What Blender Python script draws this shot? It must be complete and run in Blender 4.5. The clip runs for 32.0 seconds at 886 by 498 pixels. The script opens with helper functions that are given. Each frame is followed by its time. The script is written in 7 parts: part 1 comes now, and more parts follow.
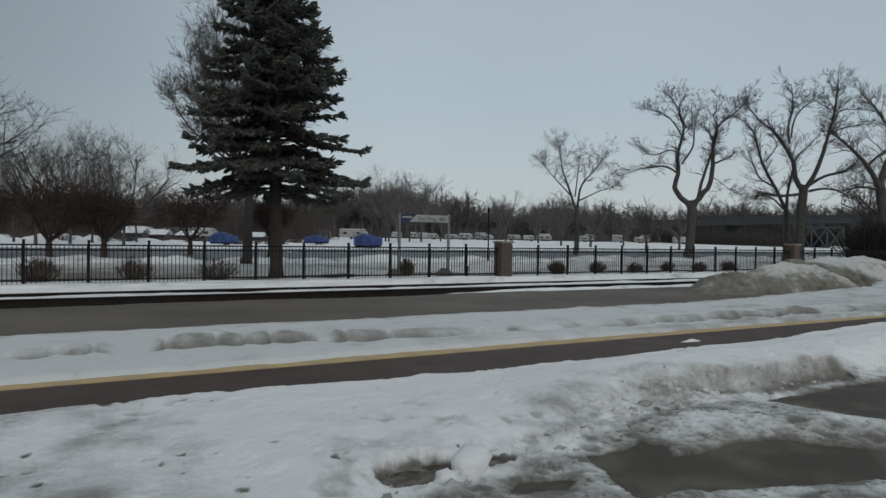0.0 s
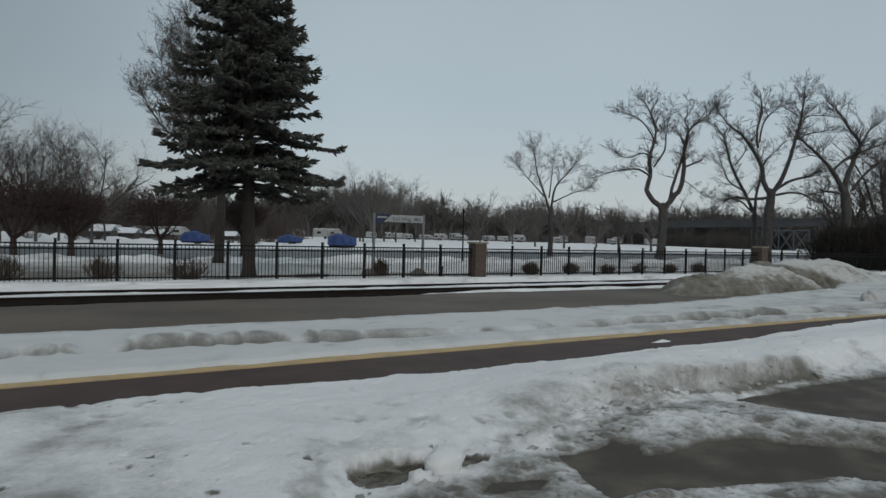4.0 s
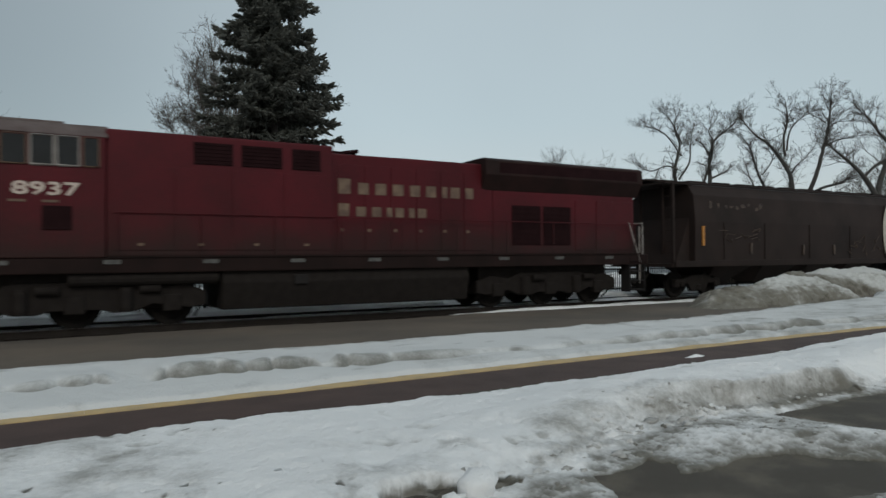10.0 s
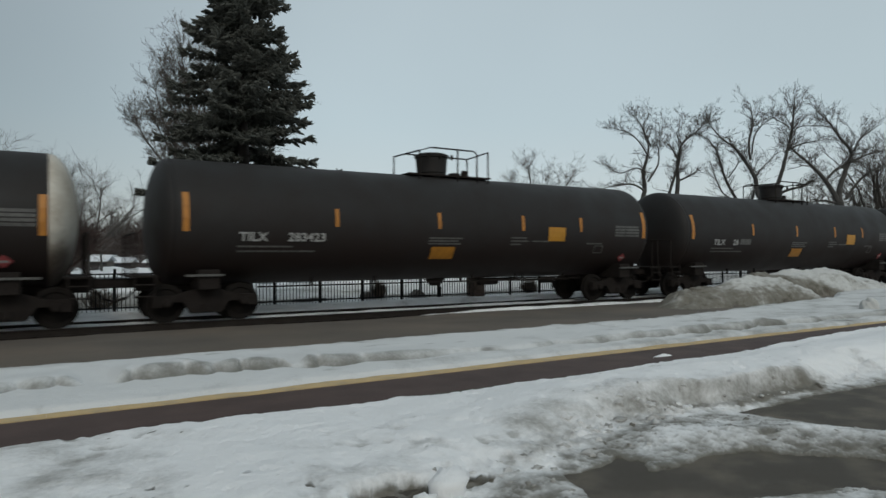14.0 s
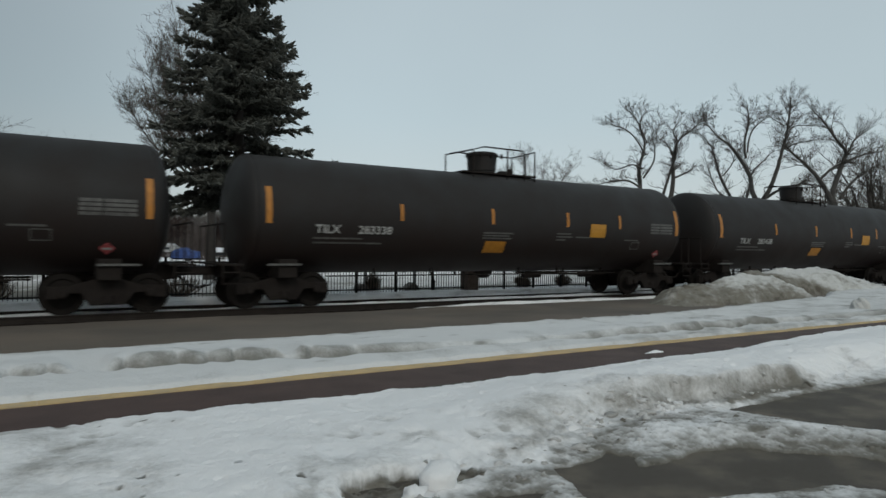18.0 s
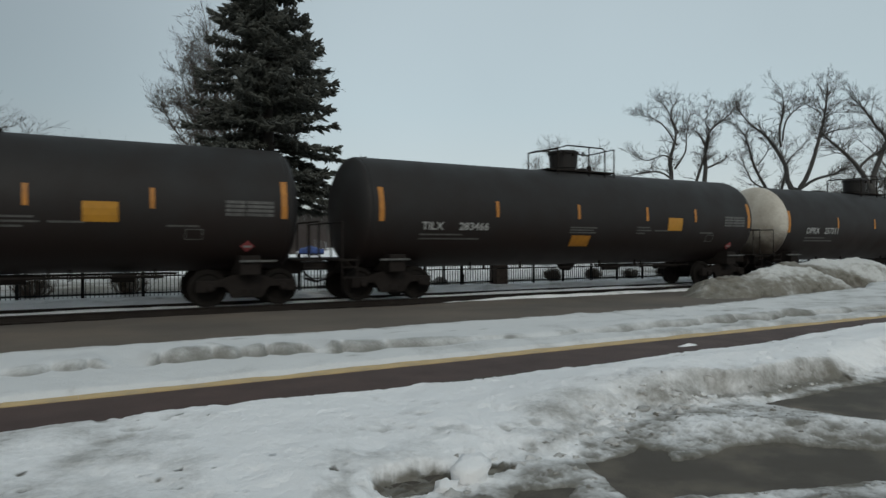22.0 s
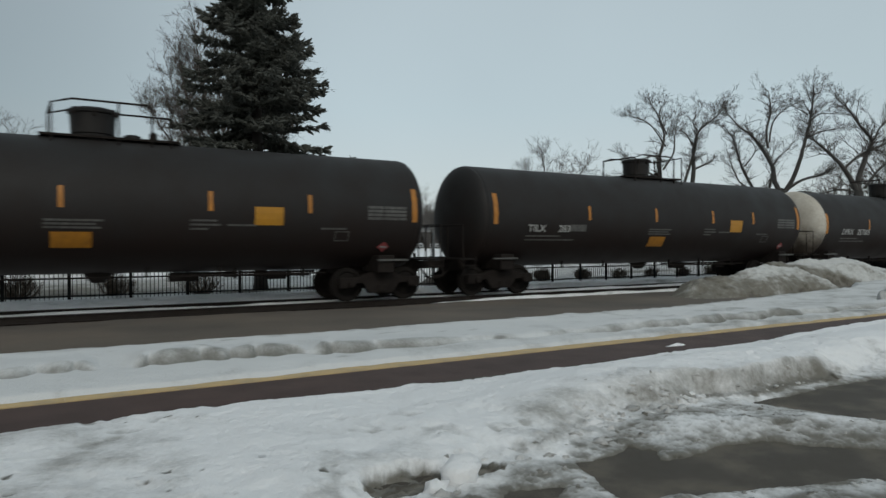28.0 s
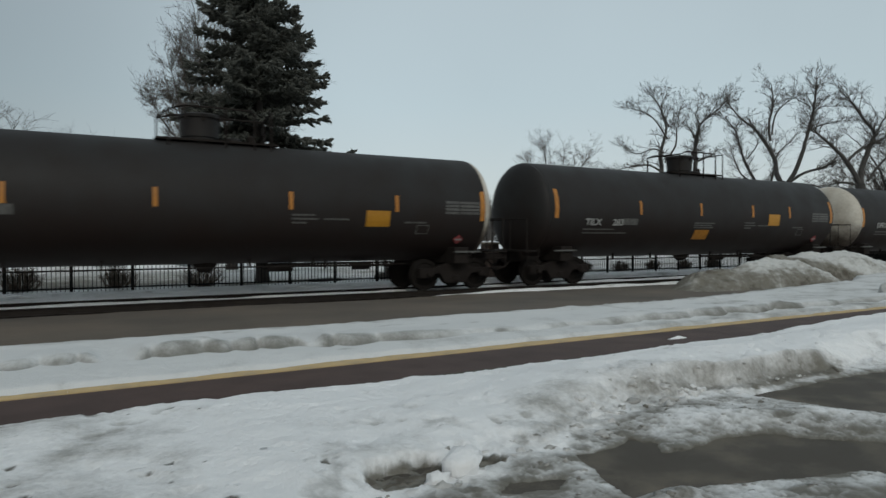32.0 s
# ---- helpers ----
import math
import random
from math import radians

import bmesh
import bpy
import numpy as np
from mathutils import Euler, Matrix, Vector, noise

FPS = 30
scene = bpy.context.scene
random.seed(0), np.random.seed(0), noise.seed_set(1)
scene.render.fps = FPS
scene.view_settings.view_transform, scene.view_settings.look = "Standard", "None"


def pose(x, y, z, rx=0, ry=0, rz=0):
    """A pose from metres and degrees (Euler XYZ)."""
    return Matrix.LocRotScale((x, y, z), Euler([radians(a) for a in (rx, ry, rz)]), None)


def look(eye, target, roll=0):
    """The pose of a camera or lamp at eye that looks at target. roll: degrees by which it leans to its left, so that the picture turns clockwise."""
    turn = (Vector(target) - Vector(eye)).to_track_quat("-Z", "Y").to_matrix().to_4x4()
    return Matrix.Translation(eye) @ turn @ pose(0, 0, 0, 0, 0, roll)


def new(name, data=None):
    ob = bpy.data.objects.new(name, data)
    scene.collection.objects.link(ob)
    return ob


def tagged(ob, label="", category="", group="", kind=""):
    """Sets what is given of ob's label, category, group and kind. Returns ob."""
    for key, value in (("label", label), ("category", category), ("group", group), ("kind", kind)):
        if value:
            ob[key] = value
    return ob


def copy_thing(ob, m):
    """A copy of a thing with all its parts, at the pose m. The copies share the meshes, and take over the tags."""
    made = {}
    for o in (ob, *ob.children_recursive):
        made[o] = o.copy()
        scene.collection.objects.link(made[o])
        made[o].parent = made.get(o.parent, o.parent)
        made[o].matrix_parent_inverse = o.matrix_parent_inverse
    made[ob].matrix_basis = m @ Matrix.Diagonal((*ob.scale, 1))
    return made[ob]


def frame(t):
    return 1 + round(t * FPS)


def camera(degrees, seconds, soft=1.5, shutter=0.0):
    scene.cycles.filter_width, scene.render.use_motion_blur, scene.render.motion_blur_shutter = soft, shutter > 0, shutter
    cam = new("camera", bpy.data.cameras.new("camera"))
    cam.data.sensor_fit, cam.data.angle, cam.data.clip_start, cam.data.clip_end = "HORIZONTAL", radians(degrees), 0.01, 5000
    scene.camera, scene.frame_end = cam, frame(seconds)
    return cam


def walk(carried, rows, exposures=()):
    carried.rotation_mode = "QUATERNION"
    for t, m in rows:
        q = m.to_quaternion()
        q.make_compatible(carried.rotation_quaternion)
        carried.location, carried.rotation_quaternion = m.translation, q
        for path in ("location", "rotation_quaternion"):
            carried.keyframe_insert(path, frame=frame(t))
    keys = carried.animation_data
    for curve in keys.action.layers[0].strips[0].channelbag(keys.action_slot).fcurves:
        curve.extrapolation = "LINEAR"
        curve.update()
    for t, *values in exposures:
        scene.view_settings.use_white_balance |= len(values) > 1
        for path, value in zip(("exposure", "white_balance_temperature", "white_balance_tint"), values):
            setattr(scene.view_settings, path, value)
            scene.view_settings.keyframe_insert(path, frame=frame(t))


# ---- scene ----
# World: x along the railway (the train comes from +x), y away from the camera across the track, z up, 0 at rail top.
cam = camera(68.65, 32.0, soft=1.5, shutter=0.16)
EYE = 1.43
# seconds, pitch, roll, yaw in degrees: a hand-held camera on one spot
ROWS = [
    (0.0, -1.10, -0.98, -28.95),
    (0.5, -0.95, -1.26, -29.11),
    (1.0, -0.80, -1.64, -29.86),
    (1.5, -0.79, -1.46, -30.43),
    (2.0, -0.80, -1.43, -30.54),
    (2.5, -0.70, -1.41, -30.77),
    (3.0, -0.76, -1.41, -30.86),
    (3.5, -0.96, -1.55, -31.00),
    (5.5, -1.22, -0.30, -31.88),
    (6.0, -1.56, -0.07, -31.70),
    (6.5, -1.50, -0.05, -31.68),
    (7.0, -1.51, 0.02, -31.70),
    (7.5, -1.53, -0.31, -32.42),
    (8.0, -1.03, -0.45, -32.77),
    (8.5, -0.58, -0.64, -32.61),
    (9.0, -0.07, 0.20, -32.10),
    (9.5, -0.72, 0.73, -30.11),
    (10.0, 0.78, 0.49, -28.94),
    (10.5, 1.17, -0.10, -29.62),
    (11.0, 1.03, 0.67, -30.36),
    (11.5, 0.89, 0.87, -30.29),
    (12.0, 0.95, 1.37, -30.24),
    (12.5, 0.85, 1.12, -30.35),
    (13.0, 0.78, 0.75, -30.48),
    (13.5, 0.89, 0.55, -31.29),
    (15.5, 0.33, -0.12, -31.41),
    (16.0, 0.36, -0.29, -31.74),
    (16.5, -0.00, -0.41, -32.45),
    (17.0, 0.08, -0.56, -32.22),
    (17.5, 0.22, -0.59, -31.95),
    (18.0, 0.19, -0.61, -31.91),
    (18.5, -0.05, -0.68, -32.07),
    (19.0, 0.03, -0.42, -32.61),
    (19.5, -0.33, -0.31, -32.97),
    (20.0, -0.04, 0.01, -32.35),
    (20.5, 0.16, 0.27, -31.52),
    (21.0, -0.19, 0.29, -31.52),
    (21.5, -0.54, 0.07, -31.41),
    (22.0, -0.32, 0.02, -29.37),
    (22.5, -0.38, -0.02, -28.58),
    (23.0, -0.45, -0.10, -28.21),
    (23.5, -0.61, -0.06, -28.29),
    (24.0, -0.63, 0.14, -28.20),
    (24.5, -0.62, 0.36, -28.29),
    (25.0, -0.56, 0.60, -28.88),
    (25.5, -0.52, 0.31, -29.41),
    (27.5, -0.30, 0.04, -30.02),
    (28.0, -0.27, 0.08, -30.27),
    (28.5, -0.27, -0.00, -30.38),
    (29.0, -0.41, -0.07, -30.44),
    (29.5, -0.90, -0.18, -30.75),
    (30.0, -0.73, -0.17, -30.84),
    (30.5, -0.70, -0.02, -30.53),
    (31.0, -0.56, -0.08, -30.34),
    (31.5, -0.78, -0.15, -30.19),
    (32.0, -0.91, 0.04, -30.15),
]
EXPOSURES = [(0.0, 0.0, 6500, 8), (9.2, 0.0, 6500, 8), (10.2, 0.25, 6600, 6), (32.0, 0.25, 6600, 6)]
walk(cam, [(t, pose(0, 0, EYE, 90 + p, r, y)) for t, p, r, y in ROWS], EXPOSURES)

# ---- world, sun ----
world = bpy.data.worlds.new("overcast_sky")
scene.world = world
world.use_nodes = True
wn, wl = world.node_tree.nodes, world.node_tree.links
wn.clear()
w_out = wn.new("ShaderNodeOutputWorld")
w_bg = wn.new("ShaderNodeBackground")
w_sky = wn.new("ShaderNodeTexSky")
w_sky.sky_type, w_sky.sun_disc = "NISHITA", False
w_sky.sun_elevation, w_sky.sun_rotation = radians(24), radians(200)
w_coord = wn.new("ShaderNodeTexCoord")
w_sep = wn.new("ShaderNodeSeparateXYZ")
w_ramp = wn.new("ShaderNodeValToRGB")
w_noise = wn.new("ShaderNodeTexNoise")
w_noise.inputs["Scale"].default_value, w_noise.inputs["Detail"].default_value = 1.6, 3
w_map = wn.new("ShaderNodeMapRange")
w_map.inputs["To Min"].default_value, w_map.inputs["To Max"].default_value = 0.86, 1.10
w_mul = wn.new("ShaderNodeMix")
w_mul.data_type, w_mul.blend_type = "RGBA", "MULTIPLY"
w_mul.inputs["Factor"].default_value = 1.0
w_mix = wn.new("ShaderNodeMix")
w_mix.data_type = "RGBA"
w_mix.inputs["Factor"].default_value = 0.9
w_gain = wn.new("ShaderNodeMix")
w_gain.data_type, w_gain.blend_type = "RGBA", "MULTIPLY"
w_gain.inputs["Factor"].default_value = 1.0
w_gain.inputs["B"].default_value = (0.12, 0.12, 0.12, 1)
# cloud layer: pale towards the horizon, blue-grey higher up
ramp = w_ramp.color_ramp
ramp.elements[0].position, ramp.elements[0].color = 0.0, (0.48, 0.51, 0.54, 1)
ramp.elements[1].position, ramp.elements[1].color = 1.0, (0.44, 0.50, 0.54, 1)
for at, col in ((0.06, (0.485, 0.53, 0.565, 1)), (0.2, (0.435, 0.51, 0.555, 1)), (0.42, (0.41, 0.475, 0.52, 1))):
    e = ramp.elements.new(at)
    e.color = col
wl.new(w_coord.outputs["Generated"], w_sep.inputs[0])
wl.new(w_sep.outputs["Z"], w_ramp.inputs["Fac"])
wl.new(w_coord.outputs["Generated"], w_noise.inputs["Vector"])
wl.new(w_noise.outputs["Fac"], w_map.inputs["Value"])
# thicker cloud towards -x
w_dir = wn.new("ShaderNodeMapRange")
w_dir.interpolation_type = "SMOOTHSTEP"
w_dir.inputs["From Min"].default_value, w_dir.inputs["From Max"].default_value = -0.22, 0.45
w_dir.inputs["To Min"].default_value, w_dir.inputs["To Max"].default_value = 0.58, 1.0
wl.new(w_sep.outputs["X"], w_dir.inputs["Value"])
w_both = wn.new("ShaderNodeMath")
w_both.operation = "MULTIPLY"
wl.new(w_dir.outputs["Result"], w_both.inputs[0])
wl.new(w_map.outputs["Result"], w_both.inputs[1])
wl.new(w_ramp.outputs["Color"], w_mul.inputs["A"])
wl.new(w_both.outputs[0], w_mul.inputs["B"])
wl.new(w_sky.outputs["Color"], w_gain.inputs["A"])
wl.new(w_gain.outputs["Result"], w_mix.inputs["A"])
wl.new(w_mul.outputs["Result"], w_mix.inputs["B"])
wl.new(w_mix.outputs["Result"], w_bg.inputs["Color"])
wl.new(w_bg.outputs["Background"], w_out.inputs["Surface"])
w_bg.inputs["Strength"].default_value = 0.96

sun = new("sun", bpy.data.lights.new("sun", "SUN"))
sun.data.energy, sun.data.angle, sun.data.color = 0.7, radians(20), (1.0, 0.96, 0.9)
sun.matrix_world = look((0, 0, 30), (6, 16, 18))


# ---- materials ----
def material(name, base, rough=0.6, metal=0.0, dark=None, scale=3.0, amount=0.35, fine=40.0, bump=0.2, spec=0.5, emit=None, rnd=0.0, coords="Object"):
    """Two-scale noise between base and dark, with fine bump."""
    m = bpy.data.materials.new(name)
    m.use_nodes = True
    n, l = m.node_tree.nodes, m.node_tree.links
    b = n["Principled BSDF"]
    b.inputs["Metallic"].default_value = metal
    b.inputs["Specular IOR Level"].default_value = spec
    tc = n.new("ShaderNodeTexCoord")
    big, small = n.new("ShaderNodeTexNoise"), n.new("ShaderNodeTexNoise")
    big.inputs["Scale"].default_value, big.inputs["Detail"].default_value = scale, 5
    small.inputs["Scale"].default_value, small.inputs["Detail"].default_value = fine, 3
    for t in (big, small):
        l.new(tc.outputs[coords], t.inputs["Vector"])
    add = n.new("ShaderNodeMath")
    add.operation = "MULTIPLY_ADD"
    l.new(small.outputs["Fac"], add.inputs[0])
    add.inputs[1].default_value = 0.35
    l.new(big.outputs["Fac"], add.inputs[2])
    rng = n.new("ShaderNodeMapRange")
    rng.inputs["From Min"].default_value, rng.inputs["From Max"].default_value = 0.45, 0.95
    rng.inputs["To Max"].default_value = amount * 2
    l.new(add.outputs[0], rng.inputs["Value"])
    mix = n.new("ShaderNodeMix")
    mix.data_type = "RGBA"
    mix.inputs["A"].default_value = (*base, 1)
    mix.inputs["B"].default_value = (*(dark or [c * 0.5 for c in base]), 1)
    l.new(rng.outputs["Result"], mix.inputs["Factor"])
    out = mix.outputs["Result"]
    if rnd:
        info, hsv, rm = n.new("ShaderNodeObjectInfo"), n.new("ShaderNodeHueSaturation"), n.new("ShaderNodeMapRange")
        rm.inputs["To Min"].default_value, rm.inputs["To Max"].default_value = 1 - rnd, 1 + rnd
        l.new(info.outputs["Random"], rm.inputs["Value"])
        l.new(rm.outputs["Result"], hsv.inputs["Value"])
        l.new(out, hsv.inputs["Color"])
        out = hsv.outputs["Color"]
    l.new(out, b.inputs["Base Color"])
    rr = n.new("ShaderNodeMapRange")
    rr.inputs["To Min"].default_value, rr.inputs["To Max"].default_value = max(0.02, rough - 0.12), min(1, rough + 0.12)
    l.new(big.outputs["Fac"], rr.inputs["Value"])
    l.new(rr.outputs["Result"], b.inputs["Roughness"])
    if bump:
        bp = n.new("ShaderNodeBump")
        bp.inputs["Strength"].default_value, bp.inputs["Distance"].default_value = bump, 0.02
        l.new(add.outputs[0], bp.inputs["Height"])
        l.new(bp.outputs["Normal"], b.inputs["Normal"])
    if emit:
        b.inputs["Emission Color"].default_value, b.inputs["Emission Strength"].default_value = (*emit[:3], 1), emit[3]
    return m


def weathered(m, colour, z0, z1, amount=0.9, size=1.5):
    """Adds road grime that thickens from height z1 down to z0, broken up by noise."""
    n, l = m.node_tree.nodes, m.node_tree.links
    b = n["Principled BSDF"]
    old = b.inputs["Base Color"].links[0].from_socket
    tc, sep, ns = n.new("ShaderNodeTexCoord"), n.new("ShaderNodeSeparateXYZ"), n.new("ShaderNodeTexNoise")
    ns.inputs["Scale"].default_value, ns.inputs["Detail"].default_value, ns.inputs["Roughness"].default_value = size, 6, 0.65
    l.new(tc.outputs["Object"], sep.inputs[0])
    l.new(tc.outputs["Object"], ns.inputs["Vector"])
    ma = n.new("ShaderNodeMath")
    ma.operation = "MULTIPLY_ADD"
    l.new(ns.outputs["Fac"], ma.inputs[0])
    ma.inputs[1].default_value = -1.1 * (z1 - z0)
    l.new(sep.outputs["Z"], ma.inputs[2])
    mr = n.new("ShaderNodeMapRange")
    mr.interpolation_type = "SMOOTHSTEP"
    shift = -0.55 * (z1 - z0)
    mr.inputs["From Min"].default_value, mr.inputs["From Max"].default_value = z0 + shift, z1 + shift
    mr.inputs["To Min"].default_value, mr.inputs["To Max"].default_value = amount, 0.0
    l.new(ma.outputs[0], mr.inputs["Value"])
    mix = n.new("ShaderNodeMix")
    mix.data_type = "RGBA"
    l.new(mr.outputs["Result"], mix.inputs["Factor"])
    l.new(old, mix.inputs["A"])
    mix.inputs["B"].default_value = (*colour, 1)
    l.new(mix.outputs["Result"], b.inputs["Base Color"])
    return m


def snow_material(name, clean, dirty, wet=0.0):
    """Snow darkened by the mesh's own dirt values (grime and painted shade), broken up by noise."""
    m = bpy.data.materials.new(name)
    m.use_nodes = True
    n, l = m.node_tree.nodes, m.node_tree.links
    b = n["Principled BSDF"]
    tc, at = n.new("ShaderNodeTexCoord"), n.new("ShaderNodeAttribute")
    at.attribute_name = "dirt"
    big, small = n.new("ShaderNodeTexNoise"), n.new("ShaderNodeTexNoise")
    big.inputs["Scale"].default_value, big.inputs["Detail"].default_value, big.inputs["Roughness"].default_value = 1.7, 7, 0.65
    small.inputs["Scale"].default_value, small.inputs["Detail"].default_value = 28, 5
    for t in (big, small):
        l.new(tc.outputs["Object"], t.inputs["Vector"])
    s = n.new("ShaderNodeMath")
    s.operation = "MULTIPLY_ADD"
    l.new(big.outputs["Fac"], s.inputs[0])
    s.inputs[1].default_value = 1.1
    l.new(at.outputs["Fac"], s.inputs[2])
    s2 = n.new("ShaderNodeMath")
    s2.operation = "MULTIPLY_ADD"
    l.new(small.outputs["Fac"], s2.inputs[0])
    s2.inputs[1].default_value = 0.30
    l.new(s.outputs[0], s2.inputs[2])
    r = n.new("ShaderNodeMapRange")
    r.interpolation_type = "SMOOTHSTEP"
    r.inputs["From Min"].default_value, r.inputs["From Max"].default_value = 0.76, 1.62
    l.new(s2.outputs[0], r.inputs["Value"])
    mix = n.new("ShaderNodeMix")
    mix.data_type = "RGBA"
    mix.inputs["A"].default_value, mix.inputs["B"].default_value = (*clean, 1), (*dirty, 1)
    l.new(r.outputs["Result"], mix.inputs["Factor"])
    # melted through to the ground
    r3, mix3 = n.new("ShaderNodeMapRange"), n.new("ShaderNodeMix")
    r3.interpolation_type, mix3.data_type = "SMOOTHSTEP", "RGBA"
    r3.inputs["From Min"].default_value, r3.inputs["From Max"].default_value = 1.62, 2.0
    l.new(s2.outputs[0], r3.inputs["Value"])
    l.new(r3.outputs["Result"], mix3.inputs["Factor"])
    l.new(mix.outputs["Result"], mix3.inputs["A"])
    mix3.inputs["B"].default_value = (0.098, 0.084, 0.066, 1)
    l.new(mix3.outputs["Result"], b.inputs["Base Color"])
    b.inputs["Roughness"].default_value = 0.7 - wet
    b.inputs["Specular IOR Level"].default_value = 0.3
    bp = n.new("ShaderNodeBump")
    bp.inputs["Strength"].default_value, bp.inputs["Distance"].default_value = 0.8, 0.04
    crumb = n.new("ShaderNodeTexNoise")
    crumb.inputs["Scale"].default_value, crumb.inputs["Detail"].default_value, crumb.inputs["Roughness"].default_value = 9.0, 8, 0.72
    l.new(tc.outputs["Object"], crumb.inputs["Vector"])
    s3 = n.new("ShaderNodeMath")
    s3.operation = "MULTIPLY_ADD"
    l.new(crumb.outputs["Fac"], s3.inputs[0])
    s3.inputs[1].default_value = 0.8
    l.new(s2.outputs[0], s3.inputs[2])
    l.new(s3.outputs[0], bp.inputs["Height"])
    l.new(bp.outputs["Normal"], b.inputs["Normal"])
    return m


M_SNOW = snow_material("snow", (0.90, 0.90, 0.905), (0.19, 0.178, 0.152))
M_STRIP = snow_material("trodden_snow", (0.70, 0.705, 0.705), (0.21, 0.205, 0.185))
M_PILE = snow_material("dirty_snow", (0.57, 0.57, 0.555), (0.185, 0.172, 0.144))
M_LOT = material("wet_asphalt", (0.150, 0.126, 0.098), 0.66, dark=(0.074, 0.064, 0.053), scale=2.2, amount=0.95, fine=110, bump=0.5, spec=0.18)
M_PAVERS = material("red_pavers", (0.090, 0.055, 0.047), 0.7, dark=(0.056, 0.038, 0.034), scale=1.5, amount=0.5, fine=60, bump=0.25, spec=0.32)
M_YELLOW = material("yellow_tactile", (0.62, 0.43, 0.19), 0.75, dark=(0.40, 0.31, 0.19), scale=3.5, amount=0.6, fine=30)
M_BROWN = material("gritty_asphalt", (0.150, 0.118, 0.09), 0.75, dark=(0.085, 0.072, 0.06), scale=0.45, amount=0.55, fine=25, bump=0.3)
M_BALLAST = material("ballast", (0.026, 0.020, 0.018), 1.0, dark=(0.014, 0.011, 0.010), scale=2, amount=0.5, fine=22, bump=0.9, spec=0.0)
M_RAIL = material("rail_steel", (0.03, 0.025, 0.022), 0.8, dark=(0.018, 0.014, 0.012), fine=30, spec=0.1)
M_RAILTOP = material("polished_rail_head", (0.25, 0.24, 0.23), 0.35, metal=1.0, fine=30, bump=0.0)
M_TIE = material("creosoted_wood", (0.022, 0.018, 0.015), 0.95, fine=25, bump=0.5, spec=0.1)
M_STONE = material("grey_fieldstone", (0.17, 0.155, 0.14), 0.9, dark=(0.09, 0.082, 0.075), scale=4, amount=0.6, fine=30, bump=0.5)
M_SIGNTEXT = material("weathered_sign_lettering", (0.13, 0.14, 0.16), 0.6, dark=(0.09, 0.095, 0.11), bump=0)
M_IRON = material("black_fence_paint", (0.018, 0.018, 0.018), 0.75, fine=30, bump=0.05, spec=0.12)
M_BRICK = material("pillar_brick", (0.126, 0.091, 0.075), 0.85, dark=(0.081, 0.061, 0.051), scale=4, amount=0.5, fine=40, bump=0.3, rnd=0.18)
M_MORTAR = material("mortar", (0.14, 0.115, 0.095), 0.9, fine=50)
M_CAP = material("stone_cap", (0.32, 0.27, 0.20), 0.85, fine=30)
M_ROAD = material("far_asphalt", (0.115, 0.125, 0.135), 0.55, dark=(0.085, 0.09, 0.095), scale=0.15, amount=0.4, fine=4, bump=0.05)
M_TANK = weathered(material("black_tank_paint", (0.0210, 0.0205, 0.0205), 0.6, dark=(0.0175, 0.0135, 0.012), scale=1.1, amount=0.45, fine=14, bump=0.03, spec=0.26), (0.020, 0.0125, 0.0108), -1.5, 0.6, 0.85, 0.9)
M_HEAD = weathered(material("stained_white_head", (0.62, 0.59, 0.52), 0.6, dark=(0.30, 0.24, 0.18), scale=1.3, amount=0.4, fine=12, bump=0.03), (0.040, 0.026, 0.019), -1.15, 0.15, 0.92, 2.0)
M_UNDER = material("grimy_undergear", (0.024, 0.020, 0.018), 0.85, dark=(0.016, 0.013, 0.012), scale=5, amount=0.5, fine=40, bump=0.2, spec=0.1)
M_WHEEL = material("wheel_steel", (0.018, 0.0155, 0.014), 0.85, metal=0.0, fine=20, spec=0.1)
M_ORANGE = material("orange_reflector", (0.50, 0.20, 0.025), 0.5, dark=(0.25, 0.10, 0.02), scale=4, amount=0.35, fine=40, bump=0)
M_PLACARD = material("yellow_decal", (0.46, 0.215, 0.015), 0.5, dark=(0.32, 0.15, 0.015), scale=5, amount=0.3, bump=0)
M_PLACARD_O = material("orange_decal", (0.44, 0.19, 0.02), 0.5, dark=(0.25, 0.11, 0.02), scale=5, amount=0.45, bump=0)
M_LETTER = material("white_stencil", (0.42, 0.42, 0.41), 0.6, dark=(0.19, 0.187, 0.18), scale=9, amount=0.45, bump=0)
M_FADED = material("faded_stencil", (0.12, 0.118, 0.112), 0.6, dark=(0.045, 0.044, 0.042), scale=9, amount=0.5, bump=0)
M_DIAMOND = material("red_placard", (0.36, 0.075, 0.08), 0.5, bump=0)
M_RED = weathered(material("red_locomotive_paint", (0.088, 0.0045, 0.0095), 0.55, dark=(0.040, 0.005, 0.007), scale=0.6, amount=0.45, fine=12, bump=0.03, spec=0.22), (0.019, 0.011, 0.009), 1.2, 2.9, 0.92, 0.7)
M_SOOT = material("sooty_radiator_paint", (0.030, 0.012, 0.011), 0.75, dark=(0.015, 0.009, 0.008), scale=1.2, amount=0.5, fine=16, bump=0.05, spec=0.2)
M_SILL = material("grimy_red_frame", (0.022, 0.011, 0.010), 0.8, dark=(0.012, 0.008, 0.007), scale=1.5, amount=0.5, fine=20, bump=0.08, spec=0.15)
M_REDROOF = material("grey_cab_roof", (0.13, 0.10, 0.094), 0.7, dark=(0.07, 0.047, 0.044), scale=3, amount=0.5)
